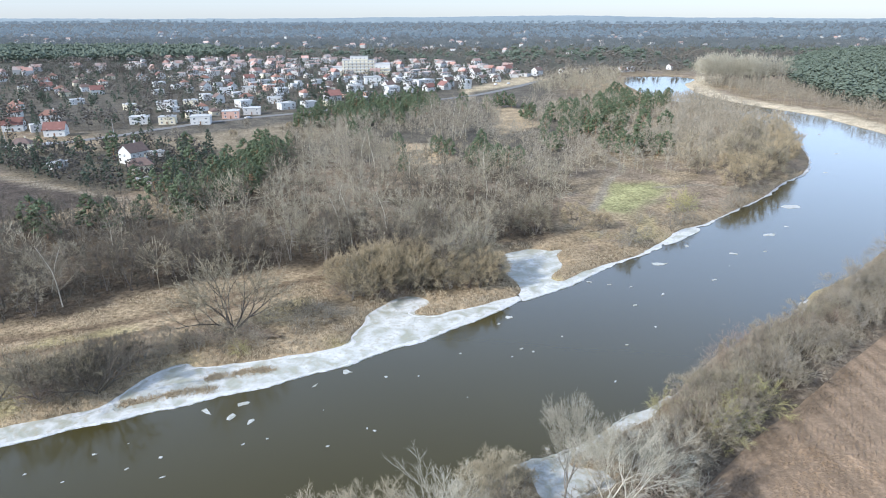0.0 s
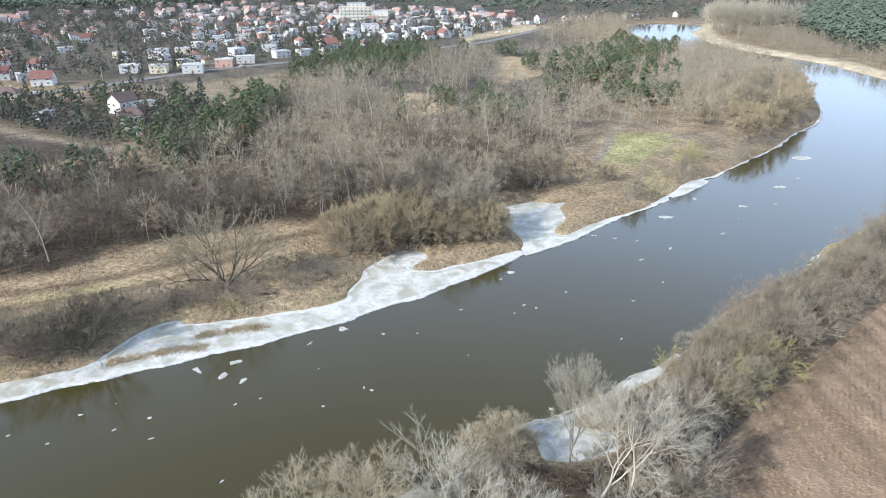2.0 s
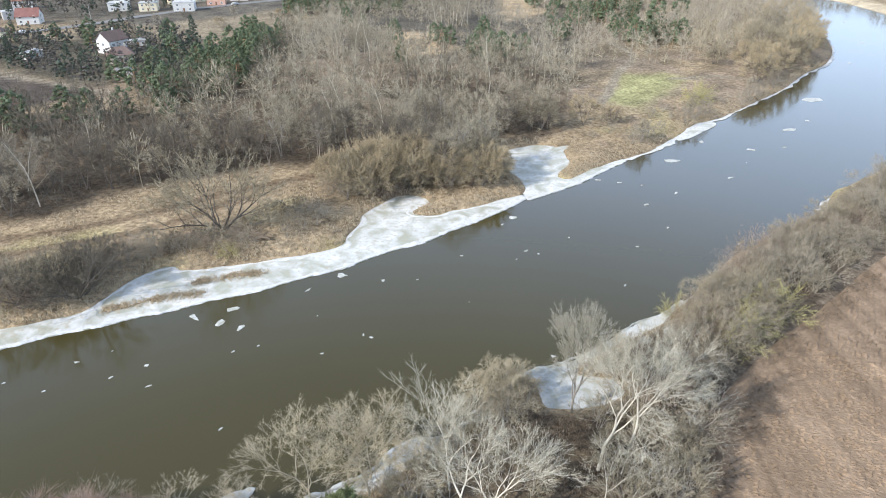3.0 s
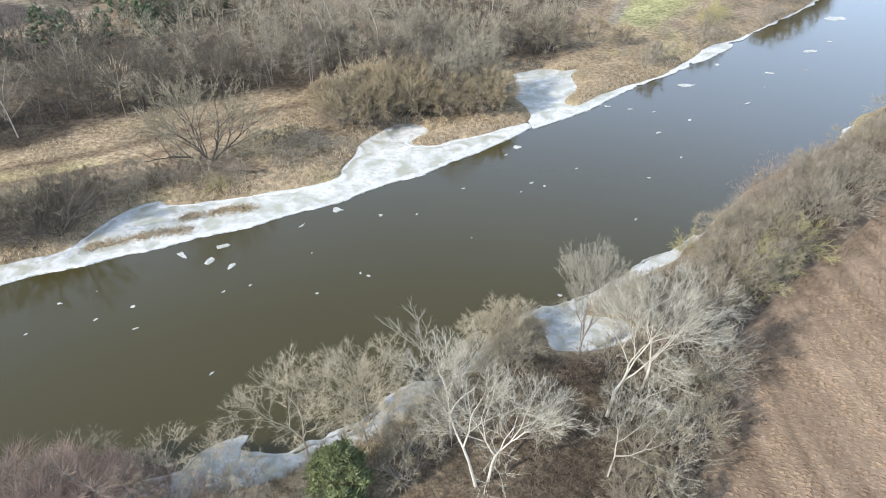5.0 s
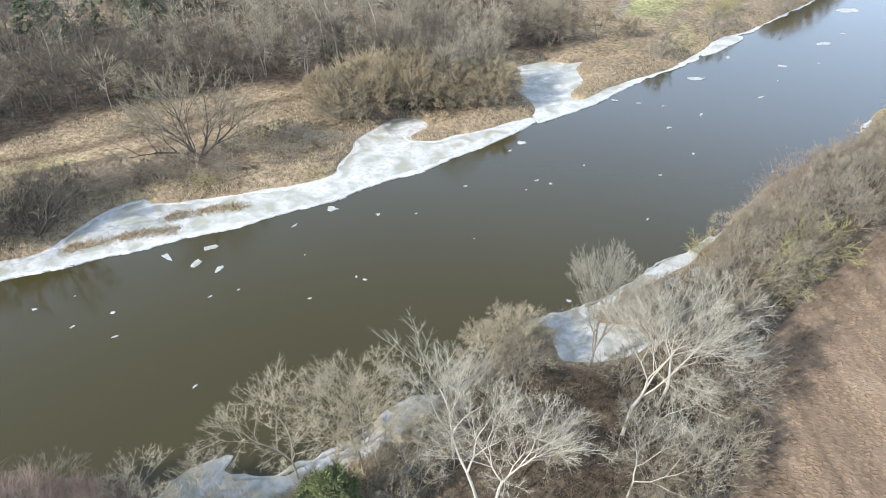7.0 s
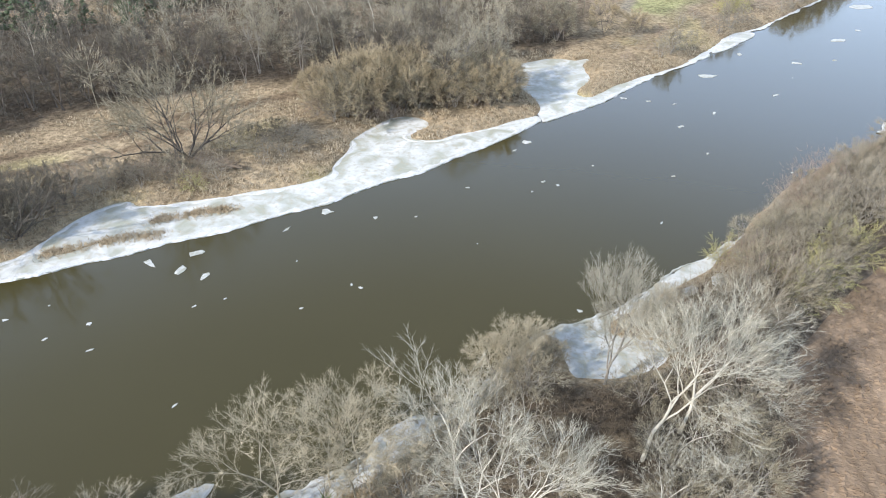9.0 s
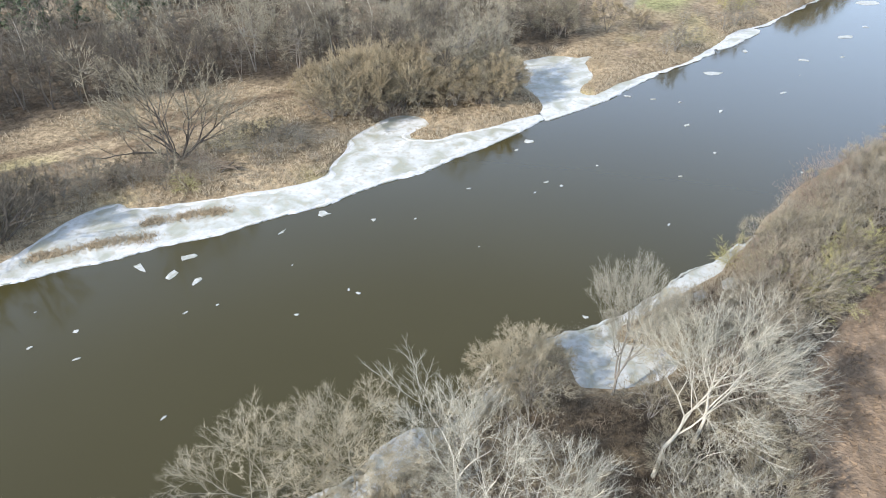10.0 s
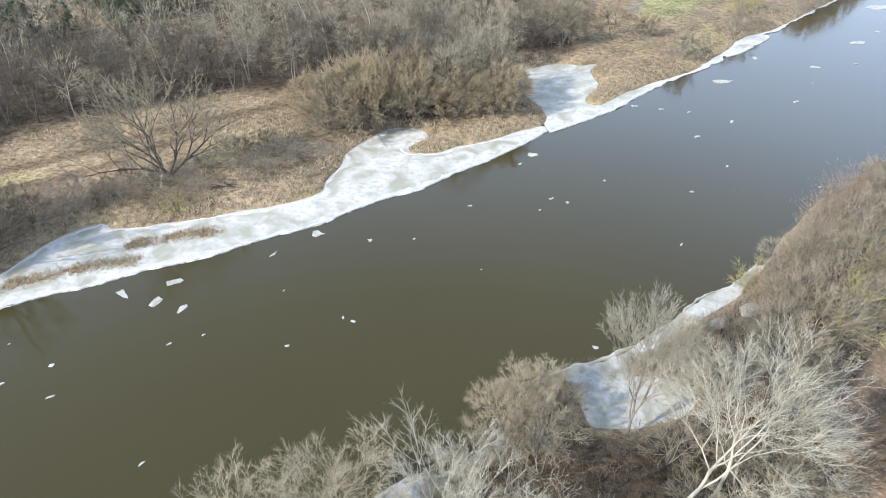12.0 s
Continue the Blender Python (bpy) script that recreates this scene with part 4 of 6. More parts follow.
def conifer(seed, h, spread, base, clumps, n, size, bark, leaf, pointed, core=0.62):
    rng = np.random.RandomState(seed)
    r = random.Random(seed)
    trunk, centres, radii = [], [], []
    px = py = 0.0
    for i in range(5):
        qx, qy = px + r.gauss(0, 0.12), py + r.gauss(0, 0.12)
        trunk.append((px, py, h * i / 5 - 0.3 * (i == 0), qx, qy, h * (i + 1) / 5 * 0.97, 0.018 * h * (1 - i / 5.5), 0.018 * h * (1 - (i + 1) / 5.5)))
        px, py = qx, qy
    for k in range(clumps):
        f = (k + r.random()) / clumps
        z = h * (base + (1 - base) * f)
        wide = spread * ((1 - f) ** 0.8 + 0.06 if pointed else math.sqrt(max(0.05, 1 - (f * 1.25 - 0.38) ** 2 * 1.5)))
        a, d = k * 2.4 + r.gauss(0, 0.4), wide * r.uniform(0.55, 1.0) if not (f > 0.93) else 0.1
        x, y = math.cos(a) * d, math.sin(a) * d
        centres.append((x, y, z - (0.25 * d if pointed else -0.1 * d)))
        radii.append(spread * (0.30 if pointed else 0.40) * r.uniform(0.7, 1.2) * (1.1 - 0.5 * f))
        trunk.append((0, 0, z - 0.1 * d, x, y, z - (0.2 * d if pointed else 0), 0.05, 0.02))
    tv, tf = tubes(np.array(trunk), 4)
    nv, nf = joined([needles(rng, centres, radii, n, size), puffs(rng, centres, np.array(radii) * core, 0.75)])
    nf = nf[0]
    return mesh_from("conifer_trunk", tv, [tf], bark), mesh_from("conifer_crown", nv, [nf], leaf)


K_POPLAR = Kind([poplar(k, 13, M_BARK_PALE, M_TWIG_PALE) for k in (31, 56, 63, 55, 83)], "poplar_tree", "bare pale-barked poplar on the river bank", "tree", "bare trees on the banks")
K_FAN = Kind([round_tree(k, 11, M_BARK_GREY, M_TWIG_GREY) for k in (58, 76, 31)], "bank_tree", "bare fan-crowned tree with tan twigs by the water", "tree", "bare trees on the banks")
K_ROUND = Kind([round_tree(k, 11, M_BARK_TAN, M_TWIG_TAN) for k in (58, 76, 59, 64)], "bank_tree", "bare round-crowned tree with tan twigs by the water", "tree", "bare trees on the banks")
K_POOL = Kind([wood_meshes("pool_tree", forks(52, 13.6, 0.15, 18, 8, 0.10, 5, 22, twigs=7, split=0.3, crotch=2.6), M_BARK_GREY, M_TWIG_PALE, 6, 0.75, 3)], "bank_tree", "bare vase-shaped tree with a dark trunk beside the frozen pool", "tree", "bare trees on the banks")
K_DARKFAN = Kind([wood_meshes("fan_tree", forks(40 + k, 10, 0.2, 27, 7, 0.03, 6, 58, twigs=9, split=0.4), M_BARK_DARK, M_TWIG_OLIVE if k else M_TWIG_DARK, 5, 1.1) for k in range(2)], "bank_tree", "bare dark-limbed spreading tree above the reeds", "tree", "bare trees on the banks")
K_SHRUB = Kind([clumped(50 + k, 5, 0.52, 0.04, 32, 32, 0.18, 1.25, M_BARK_GREY, M_TWIG_GREY, 5, "shrub") for k in range(5)], "shrub", "leafless grey-brown shrub in the thicket", "shrub", "shrubs on the banks")
K_TAN = Kind([clumped(60 + k, 5, 0.55, 0.05, 36, 40, 0.17, 1.1, M_BARK_GREY, M_TWIG_TAN, 5, "shrub") for k in range(4)], "shrub", "leafless olive-tan shrub on the river bank", "shrub", "shrubs on the banks")
K_MAUVE = Kind([shrub(70 + k, 4.5, M_BARK_GREY, M_TWIG_MAUVE) for k in range(4)], "bush", "leafless mauve-grey bush in the thicket", "bush", "bushes on the banks")
K_RED = Kind([shrub(80 + k, 5, M_BARK_GREY, M_TWIG_RED) for k in range(3)], "bush", "leafless reddish-brown bush on the bank", "bush", "bushes on the banks")
K_WILLOW = Kind([clumped(90 + k, 7.4, 0.58, 0.08, 76, 52, 0.12, 1.5, M_BARK_DARK, (M_TWIG_GOLD, M_TWIG_GOLD, M_TWIG_OLIVE)[k % 3], 4, "willow") for k in range(6)], "willow", "broad leafless willow with golden-brown twigs", "willow", "golden willows on the banks")
K_OSIER = Kind([fan_tree(95 + k, 9, M_BARK_DARK, M_TWIG_GOLD, 6, 60, 1.7, 12) for k in range(3)], "willow", "tall fan-crowned leafless willow with dark stems", "willow", "golden willows on the banks")
K_EDGE = Kind([fan_tree(46 + k, 7, M_BARK_GREY, (M_TWIG_OLIVE, M_TWIG_GREY, M_TWIG_MAUVE)[k], 4, 60, 1.5, 6) for k in range(3)], "small_tree", "bare many-stemmed grey-brown tree in the thicket", "tree", "small trees in the thicket")
K_OLIVE = Kind([clumped(64 + k, 5, 0.55, 0.05, 34, 34, 0.18, 1.25, M_BARK_GREY, M_TWIG_OLIVE, 5, "shrub") for k in range(4)], "shrub", "leafless olive-grey shrub in the thicket", "shrub", "shrubs on the banks")
K_DARK = Kind([clumped(74 + k, 5, 0.58, 0.03, 36, 36, 0.18, 1.4, M_BARK_DARK, M_TWIG_DARK, 5, "shrub") for k in range(3)], "shrub", "dense dark brown leafless shrub on the bank", "shrub", "shrubs on the banks")
K_LIME = Kind([wood_meshes("lime", grow(100 + k, 5.2, (16, 16), (0.42, 0.36), (40, 42), (0.15, 0.1), 0.05, up=-0.03, bend=0.16, stems=11, splay=66), M_TWIG_OLIVE, M_TWIG_LIME, 4, 1.15) for k in range(2)], "willow", "yellow-green twigged willow beside the field", "willow", "yellow willows by the field")
K_WOOD = Kind([clumped(110 + k, 12, 0.30, 0.26, 38, 26, 0.12, 2.0, M_BARK_GREY if k == 5 else M_BARK_DARK, M_TWIG_WOOD if k % 3 else M_TWIG_DARK, 1 + k % 2, "wood_tree") for k in range(6)], "woodland_tree", "bare grey-brown alder in the riverside wood", "tree", "woodland trees")
K_BIRCH = Kind([wood_tree(120 + k, 14, M_BARK_PALE, M_TWIG_GREY, 1.5) for k in range(3)], "birch", "bare white-stemmed birch in the wood", "tree", "birches")
K_PINE = Kind([conifer(130 + k, 11, 3.9, 0.10, 38, 11, 0.48, M_BARK_PINE, M_NEEDLE, False) for k in range(5)], "pine_tree", "dark green Scots pine with an uneven crown", "pine", "pines")
K_SPRUCE = Kind([conifer(140 + k, 11, 3.1, 0.05, 42, 9, 0.45, M_BARK_DARK, M_NEEDLE_DARK, True) for k in range(3)], "spruce_tree", "dark pointed spruce in a garden", "spruce", "garden spruces")
K_JUNIPER = Kind([conifer(150, 6.6, 2.6, 0.05, 100, 110, 0.2, M_BARK_PINE, M_NEEDLE_BRIGHT, False, 0.4)], "evergreen_tree", "bushy bright green evergreen among bare trees", "evergreen", "")


def scatter(poly, gap, seed, limit=100000, jitter=0.45):
    """Points inside an outline on a shaken grid."""
    rng = np.random.RandomState(seed)
    lo, hi = poly.min(0), poly.max(0)
    gx, gy = np.meshgrid(np.arange(lo[0], hi[0], gap), np.arange(lo[1], hi[1], gap))
    p = np.stack([gx.ravel(), gy.ravel()], 1)
    p += rng.uniform(-jitter, jitter, p.shape) * gap
    p = p[depth_in(poly, p[:, 0], p[:, 1]) > 0]
    rng.shuffle(p)
    return p[:limit]


# ---- the field side of the river ----
for x, y, s, lx, ly, which, kind in (
        (14.8, 70.6, 0.98, 0, 0, 0, K_POOL), (16.1, 61.2, 1.28, -4, 8, 1, K_POPLAR), (20.3, 64.3, 1.10, -4, 12, 2, K_POPLAR), (2.3, 52.6, 1.22, -6, -10, 3, K_POPLAR), (3.4, 53.2, 1.05, 0, 4, 4, K_POPLAR),
        (14.6, 53.6, 0.72, 0, 3, 0, K_POPLAR), (-0.3, 58.3, 0.92, 0, -4, 2, K_POPLAR), (18.4, 60.5, 0.6, 3, 6, 3, K_POPLAR), (-14.2, 56.8, 1.12, 4, -6, 1, K_ROUND), (-7.9, 56.8, 1.08, 0, 0, 2, K_ROUND), (-8.8, 60.5, 1.0, 0, 8, 3, K_ROUND), (-11, 59, 0.9, 0, 0, 0, K_ROUND), (-20.7, 51.8, 0.68, 0, 3, 1, K_ROUND),
        (-25.1, 50.5, 0.72, 0, -3, 0, K_ROUND), (84, 131, 1.0, 0, 0, 2, K_FAN), (92, 133, 1.05, 0, 0, 1, K_FAN), (100, 141, 1.1, 0, 0, 0, K_FAN), (78, 122, 0.75, 0, 0, 1, K_FAN),
        (26, 74, 0.6, 0, 0, 2, K_FAN), (-33, 49, 0.8, 0, 0, 2, K_FAN)):
    kind.put(x, y, s * (1.0 if kind is K_POOL or y > 75 else 1.08), turn=(37 * x + 91 * y) % 360, lean=(lx, ly), which=which, wide=0.85 if kind is K_POOL else 1.1)
K_ROUND.put(5.2, 71.6, 0.6, which=1)
for x, y, s in ((7.6, 74.4, 0.55), (9.4, 76.2, 0.5), (10.8, 74.6, 0.45), (18, 78.9, 0.45), (20.5, 80.2, 0.55), (23.5, 82.6, 0.6), (19.6, 78.6, 0.4), (22, 79.5, 0.6)):
    K_TAN.put(x, y, s)
for x, y in ((12.4, 78.6), (13.6, 77.6), (12, 76.8), (14.4, 79), (11.4, 79.2), (15.6, 79.6), (13.2, 79.8)):
    K_MAUVE.put(x, y, R.uniform(0.3, 0.45))
for x, y, s in ((4.2, 71.2, 1.1), (6.4, 73.6, 1.1), (3.2, 69.2, 1.0), (8.4, 74.2, 0.75), (1.2, 68, 0.9), (-1, 66.2, 0.75), (-0.4, 64.6, 0.8), (-3, 62.6, 0.8)):
    K_TAN.put(x, y, s)
for x, y, s in ((5.6, 73.2, 0.62), (3.4, 71, 0.6), (8.2, 75.2, 0.5)):
    K_ROUND.put(x, y, s)
for x, y, s in ((42, 91, 0.42), (46, 95.5, 0.45), (52.5, 100.5, 0.45), (60, 107.5, 0.5), (37, 86, 0.4), (67, 113, 0.5)):
    K_FAN.put(x, y, s * 1.1)
K_LIME.put(39.6, 84.2, 1.15), K_LIME.put(43, 87, 1.0), K_LIME.put(48.4, 91.4, 1.2), K_LIME.put(33.6, 92.2, 0.7)
K_JUNIPER.put(-10.1, 51.1, 1.05)
K_REDTREE = Kind([clumped(45 + k, 8.5, 0.45, 0.12, 52, 46, 0.15, 1.0, M_BARK_GREY, M_TWIG_RED, 3, "red_tree") for k in range(3)], "bank_tree", "bare round-crowned tree with reddish twigs", "tree", "bare trees on the banks")
for x, y, s in ((-34.6, 49.4, 1.1), (-30.6, 50.2, 1.0), (-27.6, 50.4, 0.85), (-38.5, 48, 1.2), (-42, 46.5, 1.2), (-36, 46, 1.25), (-31, 47, 1.25), (-33.2, 47.6, 1.25), (-28.6, 48.4, 1.1), (-45, 45.5, 1.0), (-23.5, 49.5, 0.75), (-33, 50, 0.8), (-40, 45, 1.0)):
    K_REDTREE.put(x, y, s)
for x, y in ((-33, 48.5), (-29, 48.6), (-24, 48.5), (-20, 49.5), (-37, 45)):
    K_RED.put(x, y, 1.1)
THICKET = np.array([(-46, 40), (-24, 50), (-11, 55), (-3, 62), (4, 68.5), (8, 72.6), (11, 70), (16, 69.5), (23, 72), (24, 79), (33, 88), (41, 98), (58, 114.5), (75, 126), (100, 148), (120, 165), (125, 158), (92, 126), (69, 107), (51, 91.5),
                    (42, 83), (32.5, 73.3), (28.4, 65), (22.5, 54), (18, 44), (-46, 34)], float)
HOLLOW = np.array([(8, 71), (8.4, 58), (11.5, 51.5), (16, 52.5), (15.6, 62), (15, 69), (13.5, 70.5)], float)
for i, (x, y) in enumerate(scatter(THICKET, 4.0, 5, 175)):
    if depth_in(HOLLOW, x, y) > 0 or (x < 30 and wander(x, y, 5.0, 2) < -0.08):
        continue
    s = R.uniform(0.8, 1.25)
    if x > 26:
        (K_MAUVE, K_SHRUB, K_OLIVE, K_SHRUB, K_MAUVE, K_RED)[i % 6].put(x, y, s * 1.1)
    else:
        (K_OLIVE, K_SHRUB, K_OLIVE, K_MAUVE, K_OLIVE)[i % 5].put(x, y, s)
for i, (x, y) in enumerate(spline([(17, 47), (20, 54), (24.5, 61), (28, 68.5), (31.5, 76.5), (38, 85), (45, 91.5), (53, 97.5), (62, 105), (70, 112)], 4.0)):
    K_EDGE.put(x + R.uniform(-1.8, 0.6), y + R.uniform(-1.2, 1.2), R.uniform(0.75, 1.1))
for x, y, s in [(6, 58, 0.8), (0, 57, 0.85), (-4, 53.5, 0.8), (18, 57, 0.9), (19.5, 69, 0.7), (25, 70, 0.85), (34, 84, 0.7), (42, 94, 0.8), (50, 103, 0.8), (60, 111, 0.9), (5.5, 62, 0.75), (6.5, 66, 0.75), (4, 65, 0.7), (8, 68.5, 0.65), (2, 61.5, 0.75)]:
    K_EDGE.put(x, y, s)

for i, (x, y) in enumerate(spline([(18.5, 46), (21.8, 54), (25.5, 60.5), (29, 68), (32, 74.5), (40, 83.5), (50, 92)], 2.6)):
    (K_DARK, K_OLIVE, K_DARK, K_SHRUB)[i % 4].put(x + R.uniform(-1.5, 0.2), y, R.uniform(0.6, 0.95))
for i, (x, y) in enumerate(spline([(17.6, 79), (23, 82.5), (31, 88.5), (38, 95.5), (49, 107.5), (59, 115.6), (73, 126), (86, 138)], 1.1)):
    d = R.uniform(0.2, 4.5)
    (K_MAUVE, K_OLIVE, K_RED, K_SHRUB)[i % 4].put(x + 0.62 * d, y - 0.78 * d, R.uniform(0.4, 0.75) if x < 33 else R.uniform(0.55, 1.05))

# ---- the meadow side ----
for x, y, s, kind, which in ((-57.5, 95.6, 1.15, K_DARKFAN, 0), (-42.4, 118.2, 1.65, K_DARKFAN, 1), (-66, 93, 0.95, K_DARKFAN, 1), (-61.5, 95, 0.85, K_DARKFAN, 1), (-72, 92, 0.9, K_DARKFAN, 0), (-58.6, 97.6, 0.66, K_WOOD, 0), (-61, 96, 0.6, K_WOOD, 3), (-64, 96.5, 0.55, K_WOOD, 0)):
    kind.put(x, y, s, which=which)
for x, y, s in ((-21, 134, 1.1), (-17.3, 136, 1.45), (-11, 139, 1.5), (-14, 143, 1.6), (-6, 141, 1.35), (-20, 142, 1.3), (6.9, 139.8, 1.25), (3, 141.5, 1.2), (9.8, 145, 1.3), (-1, 138.5, 0.8), (44, 184, 0.8), (36, 182, 1.2), (24, 178, 1.4),
                (100, 226, 1.5), (110, 236, 1.7), (122, 250, 1.7), (104, 243, 1.6), (132, 264, 1.7), (118, 268, 1.8), (140, 276, 1.6), (148, 290, 1.7), (96, 254, 1.1), (112, 252, 1.3), (126, 256, 1.4), (122, 284, 1.5), (142, 292, 1.5), (150, 302, 1.5), (132, 278, 1.4), (162, 330, 1.5), (166, 350, 1.5), (136, 300, 1.8), (155, 312, 1.7), (150, 335, 1.6)):
    (K_OSIER if y < 160 and x < 0 else K_WILLOW).put(x, y, s * (0.82 if y < 160 else 1.0))
for x, y, s in ((-19, 134.5, 1.1), (-14.5, 137.5, 1.3), (-17, 141, 1.5), (-9, 138.5, 1.1), (-10, 143.5, 1.6), (-4, 140, 0.9), (4.5, 139.8, 1.0), (8.6, 141.5, 1.25), (0.5, 142, 1.2), (6, 146, 1.4), (-23, 139, 1.2), (-26, 141, 1.0), (-20, 138, 1.25), (-13, 141, 1.4), (-7, 144, 1.35), (2, 146, 1.3)):
    K_WILLOW.put(x, y, s)
for x, y, s in ((45.4, 167, 0.9), (48, 169, 1.2), (50.4, 172, 0.9), (64, 185, 1.1), (68, 189, 1.2), (72.5, 193, 0.9), (87, 204, 1.0), (91, 208, 1.2), (96, 213, 1.0), (104, 222, 1.2)):
    K_SHRUB.put(x, y, s)
for x, y, s in ((101, 227, 0.75), (104, 231, 0.8), (110, 238, 0.75), (118, 246, 0.7), (93, 214, 0.5), (67, 191, 0.45), (49, 171, 0.42)):
    K_WOOD.put(x, y, s)
K_LIME.put(72, 203, 1.3, label="low yellow-green willow on the grassy bank"), K_LIME.put(76, 207, 1.2, label="low yellow-green willow on the grassy bank"), K_LIME.put(-38.5, 109.6, 0.55, label="low yellowish bush at the ice edge")
for x, y, s in ((-1.5, 141, 1.1), (1, 144, 1.2), (-4, 146, 1.1), (5, 148, 1.1), (9, 152, 1.0), (-9, 147, 1.1), (12, 170, 1.0), (8, 162, 1.0)):
    K_WOOD.put(x, y, s)
MEADOW_SHRUBS = np.array([(-70, 90), (-57.5, 94), (-56, 99), (-53.5, 104), (-49, 108), (-41, 108.3), (-36, 110.5), (-34, 116), (-40, 118), (-50, 115), (-58, 107), (-72, 97)], float)
for i, (x, y) in enumerate(scatter(MEADOW_SHRUBS, 2.4, 6, 110)):
    (K_DARK, K_MAUVE, K_DARK, K_RED, K_SHRUB)[i % 5].put(x, y, R.uniform(0.45, 0.75) if x > -50 else R.uniform(0.7, 1.2))
for i, (x, y) in enumerate(scatter(np.array([(-34, 116), (-24, 127), (-20, 126), (-21, 119), (-24, 116)], float), 3.2, 8, 14)):
    (K_SHRUB, K_MAUVE)[i % 2].put(x, y, R.uniform(0.35, 0.6))
for x, y, s in ((-33, 125.5, 0.6), (-30, 127.5, 0.6), (-36, 123.8, 0.55), (-31.5, 124.5, 0.5)):
    K_DARK.put(x, y, s)
for x, y, s in ((-47.5, 112.5, 0.7), (-45, 111.4, 0.65), (-42.6, 111, 0.6), (-49.6, 110.6, 0.75), (-40, 111.6, 0.55), (-46, 114, 0.6), (-51.5, 108.6, 0.8), (-37.5, 114, 0.5), (-27.5, 126.5, 0.8), (-24.5, 124, 0.75), (-30, 124, 0.7), (-33, 122, 0.6), (-36, 121, 0.8), (-47, 118, 0.8), (-44, 113, 0.8)):
    K_MAUVE.put(x, y, s)
for i, (x, y) in enumerate(scatter(np.array([(-26, 130), (-16, 131), (-9, 138), (8, 138.5), (14, 146), (11, 158), (0, 150), (-22, 148)], float), 3.4, 9, 60)):
    (K_OLIVE, K_SHRUB, K_RED, K_SHRUB)[i % 4].put(x, y, R.uniform(0.7, 1.1))
for i, (x, y) in enumerate(scatter(np.array([(32, 158), (44, 166), (58, 180), (72, 194), (90, 210), (80, 216), (60, 200), (46, 184), (34, 172)], float), 6.0, 10, 40)):
    (K_SHRUB, K_MAUVE, K_RED)[i % 3].put(x, y, R.uniform(0.35, 0.8))

# the wood's front rows, tree by tree
FRONT = np.array([(-120, 101), (-88.8, 119.5), (-79, 122), (-68, 136.4), (-43, 150.4), (-24, 152.4), (-2, 148), (10, 170.5), (28, 176), (31, 190), (10, 190), (-15, 175), (-40, 172), (-70, 158), (-90, 140), (-125, 118)], float)
for i, (x, y) in enumerate(scatter(FRONT, 5.6, 11, 200)):
    (K_BIRCH if i % 19 == 4 else K_WOOD).put(x, y, R.uniform(0.72, 1.12), which=(0, 3, 1)[i % 3] if x < -50 and i % 19 != 4 else None)
for x, y in ((-28.5, 166.4), (-26, 168), (-31, 171), (1, 333), (-4, 336), (5, 331), (8, 338), (-7, 341), (3, 345), (-40, 250), (-36, 262), (-30, 258), (-45, 268), (-14, 228), (12, 214), (28, 236)):
    K_BIRCH.put(x, y, R.uniform(1.0, 1.25) * (1.3 if 325 < y < 350 else 1))
PINES = [([(-88, 194), (-76, 194), (-69, 212), (-66, 240), (-65, 272), (-72, 296), (-86, 298), (-90, 262), (-89, 225)], 5.2, 0), ([(-84, 352), (-30, 366), (-6, 430), (-12, 488), (-70, 450)], 9.0, 1), ([(52, 328), (88, 340), (112, 390), (158, 480), (162, 520), (122, 505), (70, 430)], 9.5, 2),
         ([(66, 284), (96, 284), (100, 312), (70, 312)], 7.5, 3)]
for poly, gap, seed in PINES:
    for x, y in scatter(np.array(poly, float), gap, 20 + seed, 72):
        K_PINE.put(x, y, R.uniform(0.55, 0.95) * (1.15 if seed in (1, 2) else 1.0))
for x, y, s in ((36, 453, 0.95), (31, 446, 0.9), (41, 449, 0.85), (24, 440, 0.8), (-4, 290, 0.75), (-7, 294, 0.7), (0, 288, 0.7), (-22.8, 290, 0.9), (19, 262, 0.9), (23, 259, 0.85), (14, 256, 0.7), (28, 266, 0.8), (-18, 252, 0.7), (-110, 172, 1.0), (-116, 176, 1.0), (-96, 180, 0.9), (-90, 186, 0.8), (-104, 183, 0.9),
                (8, 430, 1.1), (48, 395, 0.9), (44, 402, 0.8), (58, 388, 1.0), (95, 330, 1.3), (108, 336, 1.2), (-140, 176, 1.0), (-78, 188, 0.8), (10, 262, 0.75), (16, 270, 0.8), (8, 272, 0.65), (12, 284, 0.8), (20, 276, 0.7), (14, 297, 0.9), (46, 298, 0.8), (50, 306, 0.8), (44, 312, 0.7), (50, 350, 0.9), (46, 390, 0.9), (-48, 330, 0.8), (-40, 320, 0.7)):
    K_PINE.put(x, y, s)


